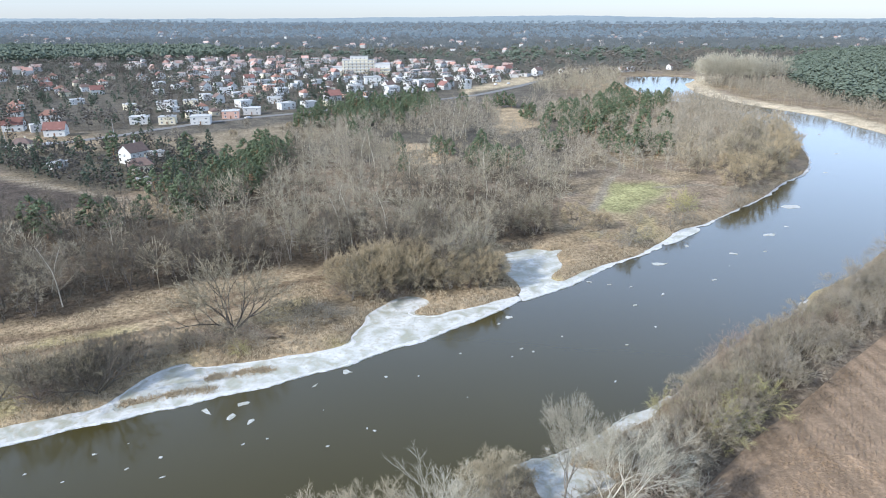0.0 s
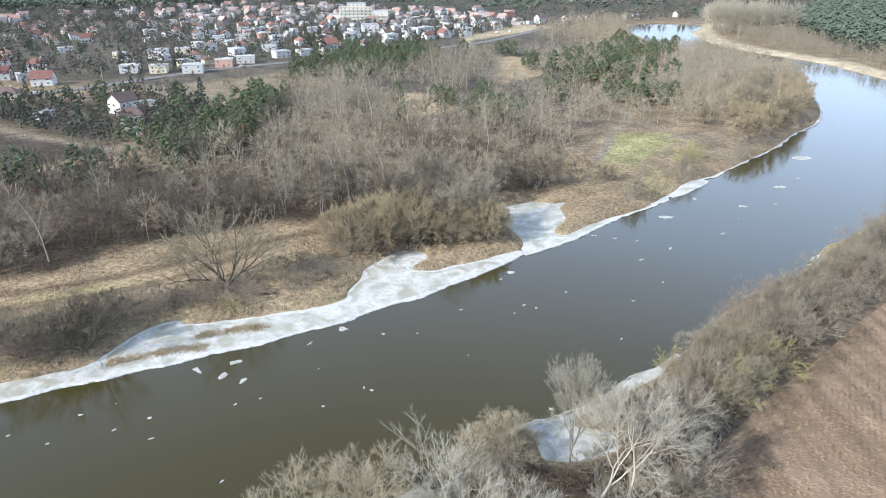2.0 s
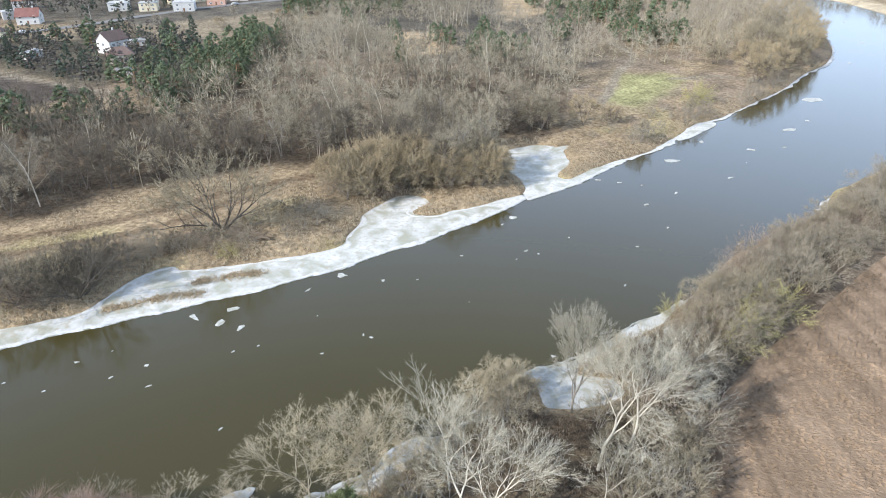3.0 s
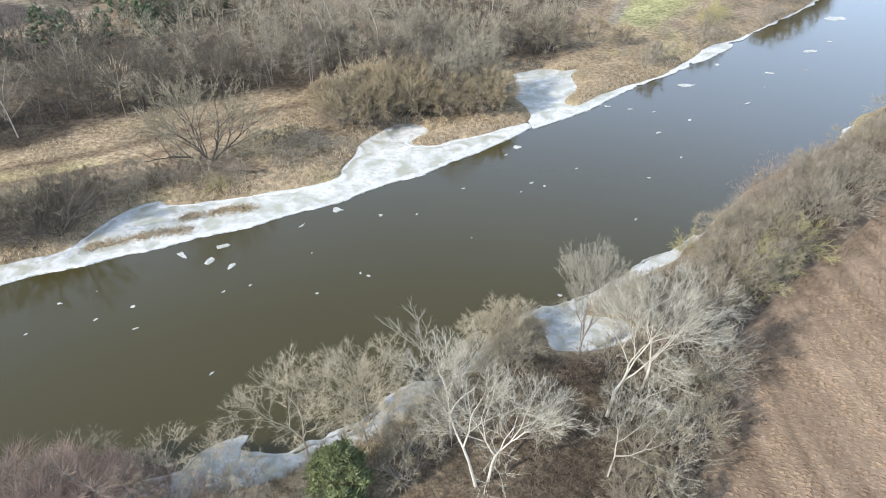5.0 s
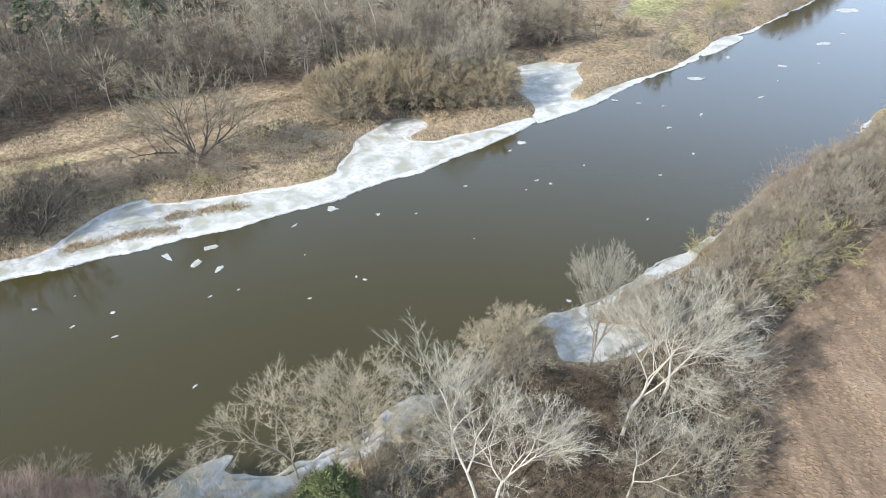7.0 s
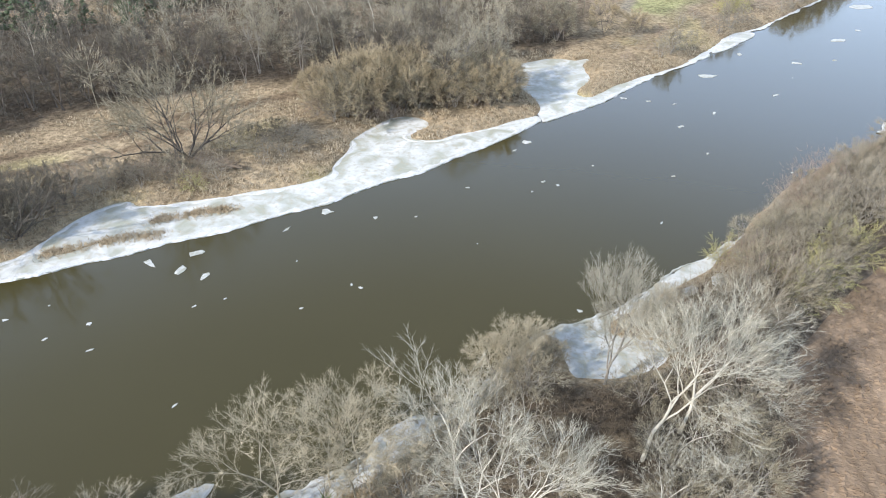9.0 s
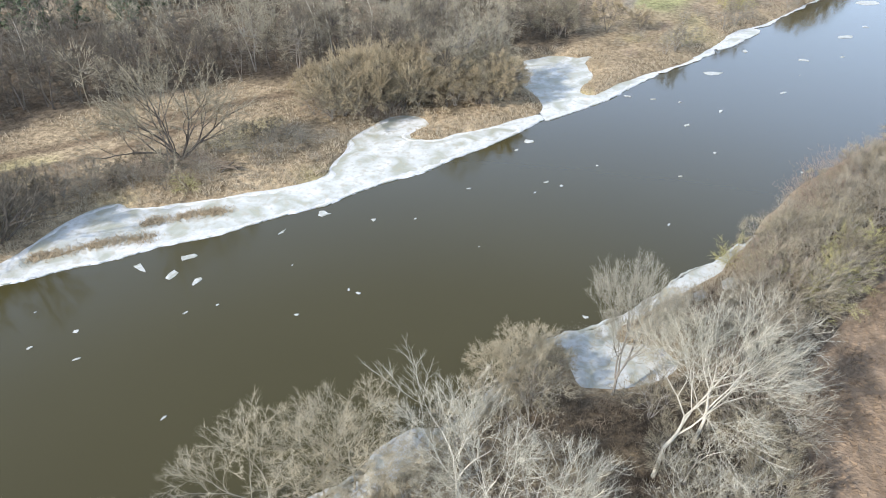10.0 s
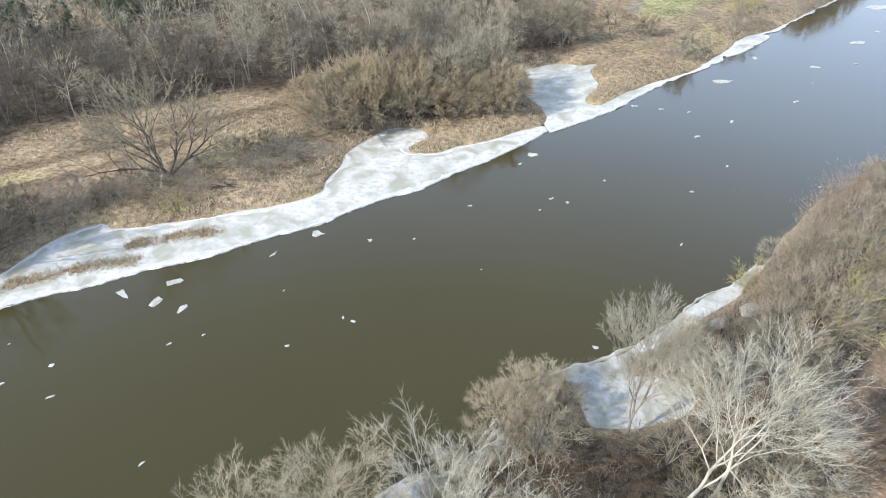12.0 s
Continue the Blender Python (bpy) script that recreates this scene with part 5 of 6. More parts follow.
# ---- what nobody could count ----
def planted(templates, spots, sizes, seed):
    """Many trees as one mesh: templates are (verts, faces by size)."""
    rng = np.random.RandomState(seed)
    out = []
    for k, (tv, tf) in enumerate(templates):
        mine = np.arange(k, len(spots), len(templates))
        if not len(mine):
            continue
        a = rng.uniform(0, 6.28, len(mine))
        s = np.asarray(sizes)[mine]
        c, sn = np.cos(a), np.sin(a)
        x = tv[None, :, 0] * c[:, None] - tv[None, :, 1] * sn[:, None]
        y = tv[None, :, 0] * sn[:, None] + tv[None, :, 1] * c[:, None]
        g = ground_z(spots[mine, 0], spots[mine, 1])
        v = np.stack([x * s[:, None] + spots[mine, 0, None], y * s[:, None] + spots[mine, 1, None], tv[None, :, 2] * s[:, None] + g[:, None]], 2).reshape(-1, 3)
        f = (np.arange(len(mine))[:, None, None] * len(tv) + tf[None]).reshape(-1, tf.shape[1])
        out.append((v, f))
    return joined(out)


def thin_tree(seed, h, limbs, twigs, fat, spread=0.3, low=0.3):
    """A light bare tree, all of tapering three-sided pieces; its twigs crowd near an uneven dome."""
    rng = random.Random(seed)
    lobes = [(rng.uniform(0, 6.28), rng.choice((1, 2, 3)), rng.uniform(0.06, 0.16)) for _ in range(3)]
    base, mid = h * low, h * (0.45 + 0.5 * low)
    rows = [(0, 0, -0.3, rng.gauss(0, 0.2), rng.gauss(0, 0.2), h * 0.85, 0.012 * h, 0)]

    def shell(k, n):
        a, u = k * 2.4 + rng.gauss(0, 0.3), 1 - 1.55 * (k + rng.random()) / n
        r = math.sqrt(max(0.0, 1 - u * u))
        g = 1 + sum(c * math.sin(f * a + p + 2 * u) for p, f, c in lobes)
        return Vector((math.cos(a) * r * h * spread * g, math.sin(a) * r * h * spread * g, u * (h - mid) * (0.9 + 0.1 * g)))

    heart = Vector((0, 0, mid))
    ends = []
    for k in range(limbs):
        d = shell(k, limbs) * rng.uniform(0.75, 1.1)
        foot = Vector((0, 0, base + (mid - base) * rng.uniform(0.2, 1.1)))
        rows.append((*foot, *(heart + d * 0.85), 0.035 * fat, 0))
        ends.append(d)
    for k in range(limbs * twigs):
        d = ends[k % limbs] + Vector((rng.gauss(0, 0.05), rng.gauss(0, 0.05), rng.gauss(0, 0.05))) * h
        foot = heart + d * rng.uniform(0.6, 0.88)
        tip = foot + (d.normalized() + Vector((rng.gauss(0, 0.4), rng.gauss(0, 0.4), rng.gauss(0.35, 0.3)))) * h * 0.095 * rng.uniform(0.7, 1.3)
        rows.append((*foot, *tip, 0.02 * fat, 0))
    return spikes(rows)


def thin_pine(seed, h, spread, n, size, base=0.3, pointed=False):
    rng = np.random.RandomState(seed)
    f = np.sort(rng.uniform(0, 1, n))
    a = np.arange(n) * 2.4 + rng.normal(0, 0.4, n)
    lump = 1 + 0.22 * np.sin(2 * a + seed) + 0.15 * np.sin(9 * f + seed)
    d = spread * lump * ((1 - f) ** 0.75 + 0.05 if pointed else np.sqrt(np.maximum(0.04, 1 - (f * 1.3 - 0.4) ** 2 * 1.4))) * rng.uniform(0.55, 1, n)
    c = np.stack([np.cos(a) * d, np.sin(a) * d, h * (base + (1 - base) * f)], 1)
    lumps = puffs(rng, c, size * rng.uniform(0.55, 1.0, n), 0.8, False)
    trunk = spikes([[0, 0, -0.3, 0, 0, h * 0.9, 0.014 * h, 0]])
    return np.vstack([lumps[0], trunk[0]]), np.vstack([lumps[1], trunk[1] + len(lumps[0])])


def far_tree(seed, h, spread, n, size, low=0.25):
    """A bare tree far off: a stem, a few bare limbs and a ragged haze of twig lumps."""
    rng = np.random.RandomState(seed)
    u = 1 - 1.7 * (np.arange(n) + rng.uniform(0, 1, n)) / n
    a, r = np.arange(n) * 2.4 + rng.normal(0, 0.4, n), np.sqrt(np.maximum(0, 1 - u * u))
    mid, k = h * (0.5 + 0.4 * low), rng.uniform(0.5, 1.05, n)
    c = np.stack([np.cos(a) * r * h * spread * k, np.sin(a) * r * h * spread * k, mid + u * (h - mid) * k], 1)
    lumps = puffs(rng, c, size * rng.uniform(0.5, 1.1, n), 0.8, False)
    rows = [[0, 0, -0.3, 0, 0, h * 0.8, 0.014 * h, 0]] + [[0, 0, h * 0.3, *(q + (0, 0, 0.08 * h)), 0.10, 0] for q in c[::3]]
    limbs = spikes(rows)
    return np.vstack([lumps[0], limbs[0]]), np.vstack([lumps[1], limbs[1] + len(lumps[0])])


def stuff(name, verts_faces, material, label, category):
    v, f = verts_faces
    return tagged(new(name, mesh_from(name, v, f, material)), label, category, kind="stuff")


def free_of(spots, *polys, edge=0.0, shore=2.0):
    keep = inland_of(spots[:, 0], spots[:, 1]) > shore
    for p in polys:
        keep &= depth_in(p, spots[:, 0], spots[:, 1]) < edge
    return spots[keep]


DENSE = [thin_tree(200 + k, 11.5, 11, 11, 3.2, 0.32, 0.25) for k in range(8)]
LOOSE = [thin_tree(220 + k, 5, 8, 8, 2.6, 0.46, 0.03) for k in range(6)]
spots = free_of(scatter(WOOD, 6.3, 31), FRONT)
tone = wander(spots[:, 0], spots[:, 1], 22, 2) + R.uniform(-0.45, 0.45, len(spots)) - 1.0 * smooth(-40, -90, spots[:, 0]) + 0.15
for m, seed, mine, label in ((M_TWIG_DARK, 1, tone < -0.4, "dark brown leafless riverside wood"), (M_TWIG_WOOD, 21, (tone >= -0.4) & (tone < 0.3), "grey-brown leafless riverside wood"), (M_TWIG_MAUVE, 22, tone >= 0.3, "pale grey leafless riverside wood")):
    stuff("woodland", planted(DENSE, spots[mine], R.uniform(0.6, 1.2, mine.sum()), seed), m, label, "woods")
spots = free_of(scatter(WOOD, 8, 32))
stuff("undergrowth", planted(LOOSE, spots, R.uniform(0.4, 0.9, len(spots)), 2), M_BRUSH, "brown leafless undergrowth beneath the wood", "undergrowth")
spots = scatter(FRONT, 3.6, 39)
stuff("undergrowth", planted(LOOSE, spots, R.uniform(0.45, 0.95, len(spots)), 23), M_TWIG_DARK, "dark leafless bushes along the edge of the wood", "undergrowth")
MID = np.array([(-72, 330), (-45, 296), (-20, 262), (26, 258), (44, 245), (62, 250), (86, 244), (120, 270), (155, 305), (172, 350), (178, 410), (168, 485), (100, 480), (20, 440), (-5, 425), (-75, 350)], float)
spots = free_of(scatter(MID, 8.4, 33), *CLEARINGS, MEADOW_GREEN)
keep = wander(spots[:, 0], spots[:, 1], 26, 2) > -0.3
spots = spots[keep]
stuff("woodland", planted(DENSE, spots, R.uniform(0.55, 1.0, len(spots)), 3), M_TWIG_MAUVE, "loose leafless grey wood between clearings", "woods")
spots = free_of(scatter(MID, 7.5, 34), *CLEARINGS, MEADOW_GREEN)
keep = wander(spots[:, 0] + 40, spots[:, 1], 22, 2) > -0.1
stuff("undergrowth", planted(LOOSE, spots[keep], R.uniform(0.5, 1.0, keep.sum()), 4), M_TWIG_TAN, "tan leafless scrub among the clearings", "undergrowth")
PENINSULA = np.array([(82, 292), (98, 252), (130, 263), (160, 300), (174, 345), (180, 400), (176, 445), (165, 485), (142, 440), (112, 350)], float)
spots = free_of(scatter(PENINSULA, 7.0, 35))
tan = R.uniform(0, 1, len(spots)) < smooth(330, 260, spots[:, 1] - 0.4 * (spots[:, 0] - 120)) * 0.8
stuff("woodland", planted(DENSE, spots[tan], R.uniform(0.6, 0.95, tan.sum()), 5), M_TWIG_TAN, "tan leafless trees on the river bend", "woods")
stuff("woodland", planted(DENSE, spots[~tan], R.uniform(0.75, 1.15, (~tan).sum()), 25), M_TWIG_MAUVE, "grey leafless trees on the river bend", "woods")


def tufts(spots, blades, h, lean, seed, thick):
    rng = np.random.RandomState(seed)
    p = np.repeat(spots, blades, 0) + rng.normal(0, 0.22, (len(spots) * blades, 2))
    z = ground_z(p[:, 0], p[:, 1])
    hh = h * rng.uniform(0.5, 1.2, len(p))
    tip = np.stack([p[:, 0] + rng.normal(0, lean, len(p)) * hh, p[:, 1] + rng.normal(0, lean, len(p)) * hh, z + hh], 1)
    return spikes(np.hstack([p, (z - 0.05)[:, None], tip, np.full((len(p), 1), thick), np.zeros((len(p), 1))]))


def one(vf):
    return vf[0], [vf[1]]


BANKSIDE = spline(MEADOW_BANK[4:] + POND_SHORE + UPPER_BANK[:12], 1.0)
rng = np.random.RandomState(3)
spots = np.repeat(BANKSIDE, 16, 0) + rng.normal(0, 2.4, (len(BANKSIDE) * 16, 2))
d = inland_of(spots[:, 0], spots[:, 1])
spots = spots[d > 0.3]
stuff("reeds", one(tufts(spots, 4, 0.75, 0.5, 1, 0.05)), M_REED, "matted straw-coloured reeds along the bank", "reeds")
spots = np.vstack([np.repeat(s, 26, 0) for s in SPITS] + [np.repeat(np.array([(8.5, 75.5), (10, 77), (18.5, 78.6), (21, 80.6), (25, 84.8), (2, 69), (-4, 64)]), 30, 0)])
spots = spots + rng.normal(0, 0.75, spots.shape)
inner = np.repeat(spline(FIELD_BANK[13:22], 1.0), 26, 0)
spots = np.vstack([spots, inner + rng.normal(0, 1.0, inner.shape)])
stuff("reeds", one(tufts(spots, 5, 0.5, 0.5, 2, 0.05)), M_REED, "flattened reeds frozen into the shore ice", "reeds")
MEADOW = np.array([(-120, 80), (-70, 92), (-52, 110), (-36, 112), (-24, 117), (-26, 146), (-43, 149), (-68, 134), (-80, 120), (-120, 98)], float)
spots = free_of(scatter(MEADOW, 0.85, 36))
spots = spots[(wander(spots[:, 0], spots[:, 1], 6, 3) > -0.1) & (np.minimum(near_line(TRACKS[0], spots[:, 0], spots[:, 1]), near_line(TRACKS[1], spots[:, 0], spots[:, 1])) > 1.6)]
stuff("grass", one(tufts(spots, 3, 0.55, 0.45, 3, 0.06)), M_REED, "tussocks of dry straw-coloured meadow grass", "grass")
BRUSHES = [thin_tree(240 + k, 4.1, 11, 8, 1.8, 0.5, 0.0) for k in range(6)]
spots = free_of(scatter(THICKET, 3.0, 38), HOLLOW)
spots = spots[(wander(spots[:, 0], spots[:, 1], 5.0, 2) > 0.05) | (spots[:, 0] > 34)]
for m, seed, part_of in ((M_TWIG_DARK, 6, spots[::3]), (M_TWIG_OLIVE, 7, spots[1::3]), (M_TWIG_GREY, 8, spots[2::3])):
    stuff("undergrowth", planted(BRUSHES, part_of, R.uniform(0.6, 1.1, len(part_of)), seed), m, "dense leafless twigs between the bank trees", "undergrowth")
spots = free_of(scatter(THICKET, 0.75, 37))
stuff("undergrowth", one(tufts(spots, 4, 1.1, 0.5, 4, 0.03)), M_BRUSH, "brown brush and dead stalks under the thicket", "undergrowth")
EDGE = np.array([(17, 44), (22.6, 53), (27.7, 61), (32.2, 68), (43, 81.5), (52, 89.5), (70, 105), (72, 103), (53, 86.5), (45, 78.5), (35, 66), (30.2, 60), (26, 53), (21, 44)], float)
spots = scatter(EDGE, 0.42, 51)
spots = spots[wander(spots[:, 0], spots[:, 1], 2.2, 2) > -0.25]
stuff("undergrowth", one(tufts(spots, 3, 0.7, 0.7, 6, 0.03)), M_BRUSH, "dead brown stalks along the edge of the field", "undergrowth")
spots = free_of(scatter(np.array([(16.5, 78.8), (31, 89.4), (38, 97), (49, 109.2), (59, 117.2), (73, 127.5), (76, 124), (60, 112), (42, 95), (33, 85.5), (22, 77)], float), 0.62, 40), shore=0.5)
stuff("undergrowth", one(tufts(spots, 4, 1.7, 0.4, 5, 0.028)), M_TWIG_MAUVE, "mauve-grey leafless scrub along the ice edge", "undergrowth")


def driftwood():
    root = tagged(new("fallen_tree"), "dark rotten fallen tree lying on the bank", "log")
    x, y = -34.2, 114.4
    for k, (dx, dy, dz, ax, ay, az, r) in enumerate(((-2.2, 0.6, 0.5, 2.0, -0.6, 0.9, 0.28), (-1.5, 1.0, 0.4, 2.4, 0.4, 0.6, 0.18), (-0.6, -0.8, 0.3, 1.4, 0.9, 1.5, 0.14), (-1.8, -0.3, 0.3, 0.6, -1.2, 1.2, 0.12), (0.2, 0.8, 0.4, 1.9, -1.1, 1.3, 0.10))):
        p, q = Vector((dx, dy, dz)), Vector((ax, ay, az))
        m = p.lerp(q, 0.5) + Vector((0.1, 0.15, 0.12))
        v, f = tubes([(*p, *m, r, r * 0.85), (*m, *q, r * 0.85, r * 0.45)], 7)
        part("trunk" if k == 0 else "branch", mesh_from("log", v, [f], M_WOOD_DEAD), None, root)
    root.location = (x, y, float(ground_z(x, y)) - 0.25)


driftwood()

# ---- the town ----
M_WALL_WHITE = mat("white_render", (0.58, 0.57, 0.545), (0.70, 0.69, 0.66), 3.0, vary="object", amount=0.12)
M_WALL_CREAM = mat("cream_render", (0.66, 0.59, 0.43), (0.74, 0.67, 0.51), 3.0, vary="object", amount=0.08)
M_WALL_GREY = mat("grey_render", (0.50, 0.48, 0.45), (0.60, 0.58, 0.55), 3.0, vary="object", amount=0.12)
M_WALL_PINK = mat("salmon_render", (0.58, 0.35, 0.27), (0.66, 0.42, 0.33), 3.0, vary="object", amount=0.1)
M_ROOF_RED = mat("red_roof_tiles", (0.19, 0.095, 0.08), (0.26, 0.13, 0.11), 2.0, vary="object", amount=0.2)
M_ROOF_ORANGE = mat("orange_roof_tiles", (0.25, 0.14, 0.105), (0.32, 0.18, 0.14), 2.0, vary="object", amount=0.15)
M_ROOF_BROWN = mat("brown_roof_sheet", (0.13, 0.09, 0.08), (0.19, 0.14, 0.12), 2.0, vary="object", amount=0.2)
M_ROOF_FLAT = mat("grey_roof_felt", (0.36, 0.36, 0.36), (0.52, 0.52, 0.51), 4.0, vary="object", amount=0.25)
M_GLASS = mat("dark_window_glass", (0.05, 0.06, 0.07), (0.09, 0.10, 0.12), 1.0, rough=0.15, spec=0.6)
M_FRAME = mat("white_window_frame", (0.75, 0.75, 0.73), (0.82, 0.82, 0.80), 1.0, rough=0.5)
M_DOOR = mat("brown_door", (0.18, 0.10, 0.06), (0.25, 0.15, 0.09), 1.0, rough=0.5)
M_METAL = mat("galvanised_steel", (0.45, 0.46, 0.47), (0.55, 0.56, 0.57), 1.0, rough=0.45, metal=0.8)
M_CAR = mat("car_paint", (0.70, 0.70, 0.70), (0.78, 0.78, 0.78), 1.0, rough=0.25, vary="object", amount=0.3)
M_TYRE = mat("tyre_rubber", (0.02, 0.02, 0.02), (0.035, 0.035, 0.035), 0.3)


def box(bm, x0, y0, z0, x1, y1, z1):
    v = [bm.verts.new(p) for p in ((x0, y0, z0), (x1, y0, z0), (x1, y1, z0), (x0, y1, z0), (x0, y0, z1), (x1, y0, z1), (x1, y1, z1), (x0, y1, z1))]
    for f in ((0, 3, 2, 1), (4, 5, 6, 7), (0, 1, 5, 4), (1, 2, 6, 5), (2, 3, 7, 6), (3, 0, 4, 7)):
        bm.faces.new([v[i] for i in f])


def box_mesh(name, material, *boxes):
    bm = bmesh.new()
    for b in boxes:
        box(bm, *b)
    me = bpy.data.meshes.new(name)
    bmesh.ops.recalc_face_normals(bm, faces=bm.faces)
    bm.to_mesh(me)
    bm.free()
    me.materials.append(material)
    return me


WINDOW = box_mesh("window", M_FRAME, (-0.7, -0.05, -0.7, 0.7, 0.06, -0.58), (-0.7, -0.05, 0.58, 0.7, 0.06, 0.7), (-0.7, -0.05, -0.58, -0.58, 0.06, 0.58), (0.58, -0.05, -0.58, 0.7, 0.06, 0.58), (-0.05, -0.05, -0.58, 0.05, 0.05, 0.58))
PANE = box_mesh("pane", M_GLASS, (-0.58, -0.02, -0.58, 0.58, 0.02, 0.58))
DOOR = box_mesh("door", M_DOOR, (-0.5, -0.06, 0, 0.5, 0.06, 2.1))


def house(name, w, d, h, roof, wall_mat, roof_mat, label, storeys=2, group="houses in the town"):
    """A plastered house on a low plinth; roof: flat, gable or hip."""
    root = tagged(new(name), label, "house", group)
    bm = bmesh.new()
    box(bm, -w / 2, -d / 2, -0.6, w / 2, d / 2, h)
    rise = 0.0
    if roof == "gable":
        rise = d * 0.38
        for s in (-1, 1):
            v = [bm.verts.new(p) for p in ((s * w / 2, -d / 2, h), (s * w / 2, d / 2, h), (s * w / 2, 0, h + rise - 0.02))]
            bm.faces.new(v)
    part("wall", bm, wall_mat, root)
    bm = bmesh.new()
    o = 0.5
    if roof == "flat":
        box(bm, -w / 2 - 0.25, -d / 2 - 0.25, h + 0.004, w / 2 + 0.25, d / 2 + 0.25, h + 0.35)
        box(bm, w * 0.1, -d * 0.2, h + 0.36, w * 0.35, d * 0.15, h + 1.1)
    else:
        rise = d * 0.38 if roof == "gable" else d * 0.3
        k = 0.0 if roof == "gable" else min(w, d) * 0.42
        drop = o * rise / (d / 2)
        up = [bm.verts.new(p) for p in ((-w / 2 - o, -d / 2 - o, h - drop + 0.2), (w / 2 + o, -d / 2 - o, h - drop + 0.2), (w / 2 + o, d / 2 + o, h - drop + 0.2), (-w / 2 - o, d / 2 + o, h - drop + 0.2),
                                        (-w / 2 - o + k, 0, h + rise + 0.2), (w / 2 + o - k, 0, h + rise + 0.2))]
        low = [bm.verts.new(v.co - Vector((0, 0, 0.2))) for v in up]
        for f in ((0, 1, 5, 4), (2, 3, 4, 5)):
            bm.faces.new([up[i] for i in f])
            bm.faces.new([low[i] for i in reversed(f)])
        for a, b in ((0, 1), (2, 3)):
            bm.faces.new((up[a], low[a], low[b], up[b]))
        for a, b, c in ((1, 2, 5), (3, 0, 4)):
            if k:
                bm.faces.new((up[a], up[b], up[c]))
                bm.faces.new((low[b], low[a], low[c]))
                bm.faces.new((up[a], low[a], low[b], up[b]))
            else:
                bm.faces.new((up[a], low[a], low[c], up[c]))
                bm.faces.new((up[c], low[c], low[b], up[b]))
    part("roof", bm, roof_mat, root)
    bm = bmesh.new()
    top = h + rise + 0.9
    box(bm, w * 0.18, d * 0.08, h * 0.8, w * 0.18 + 0.7, d * 0.08 + 0.5, top)
    box(bm, w * 0.18 - 0.08, d * 0.08 - 0.08, top, w * 0.18 + 0.78, d * 0.08 + 0.58, top + 0.15)
    part("chimney", bm, wall_mat, root)
    for fl in range(storeys):
        z = 1.5 + fl * 2.6
        for sx in (-0.3, 0.3):
            for sy in (-1, 1):
                win = part("window", WINDOW, None, root)
                win.matrix_basis = pose(sx * w, sy * (d / 2 + 0.02), z, 0, 0, 0 if sy < 0 else 180)
                part("pane", PANE, None, win)
        for sx in (-1, 1):
            win = part("window", WINDOW, None, root)
            win.matrix_basis = pose(sx * (w / 2 + 0.02), 0, z, 0, 0, 90 * sx)
            part("pane", PANE, None, win)
    door = part("door", DOOR, None, root)
    door.matrix_basis = pose(0, -d / 2 - 0.03, 0.1)
    return root


HOUSES = [
    house("house", 13, 10, 5.5, "flat", M_WALL_WHITE, M_ROOF_FLAT, "white two-storey flat-roofed family house"),
    house("house", 10, 9, 5.9, "gable", M_WALL_WHITE, M_ROOF_BROWN, "white house with a steep dark brown roof"),
    house("house", 12, 10, 4.6, "gable", M_WALL_WHITE, M_ROOF_RED, "white house with a red tiled gable roof"),
    house("house", 12, 10, 5.4, "flat", M_WALL_CREAM, M_ROOF_FLAT, "cream two-storey cube house with a flat roof"),
    house("house", 14, 9, 5.4, "flat", M_WALL_GREY, M_ROOF_FLAT, "grey rendered house with a flat roof"),
    house("house", 11, 9, 4.2, "hip", M_WALL_CREAM, M_ROOF_BROWN, "low house under a broad brown hipped roof", 1),
    house("house", 11, 9, 4.8, "hip", M_WALL_WHITE, M_ROOF_ORANGE, "house with an orange tiled hipped roof", 1),
    house("house", 12, 9, 5.4, "flat", M_WALL_PINK, M_ROOF_FLAT, "salmon-coloured house with a flat roof"),
    house("shed", 9, 5, 2.8, "flat", M_WALL_GREY, M_ROOF_FLAT, "low grey flat-roofed outbuilding", 1),
]
USED = set()


def stand_house(k, x, y, turn, s=1.0, label=""):
    m = pose(x, y, ground_z(x, y), 0, 0, turn) @ Matrix.Diagonal((s, s, s, 1))
    if k not in USED:
        USED.add(k)
        ob = HOUSES[k]
        ob.matrix_basis = m
    else:
        src = HOUSES[k]
        keep = src.scale.copy()
        src.scale = (1, 1, 1)
        ob = copy_thing(src, m)
        src.scale = keep
    return tagged(ob, label) if label else ob


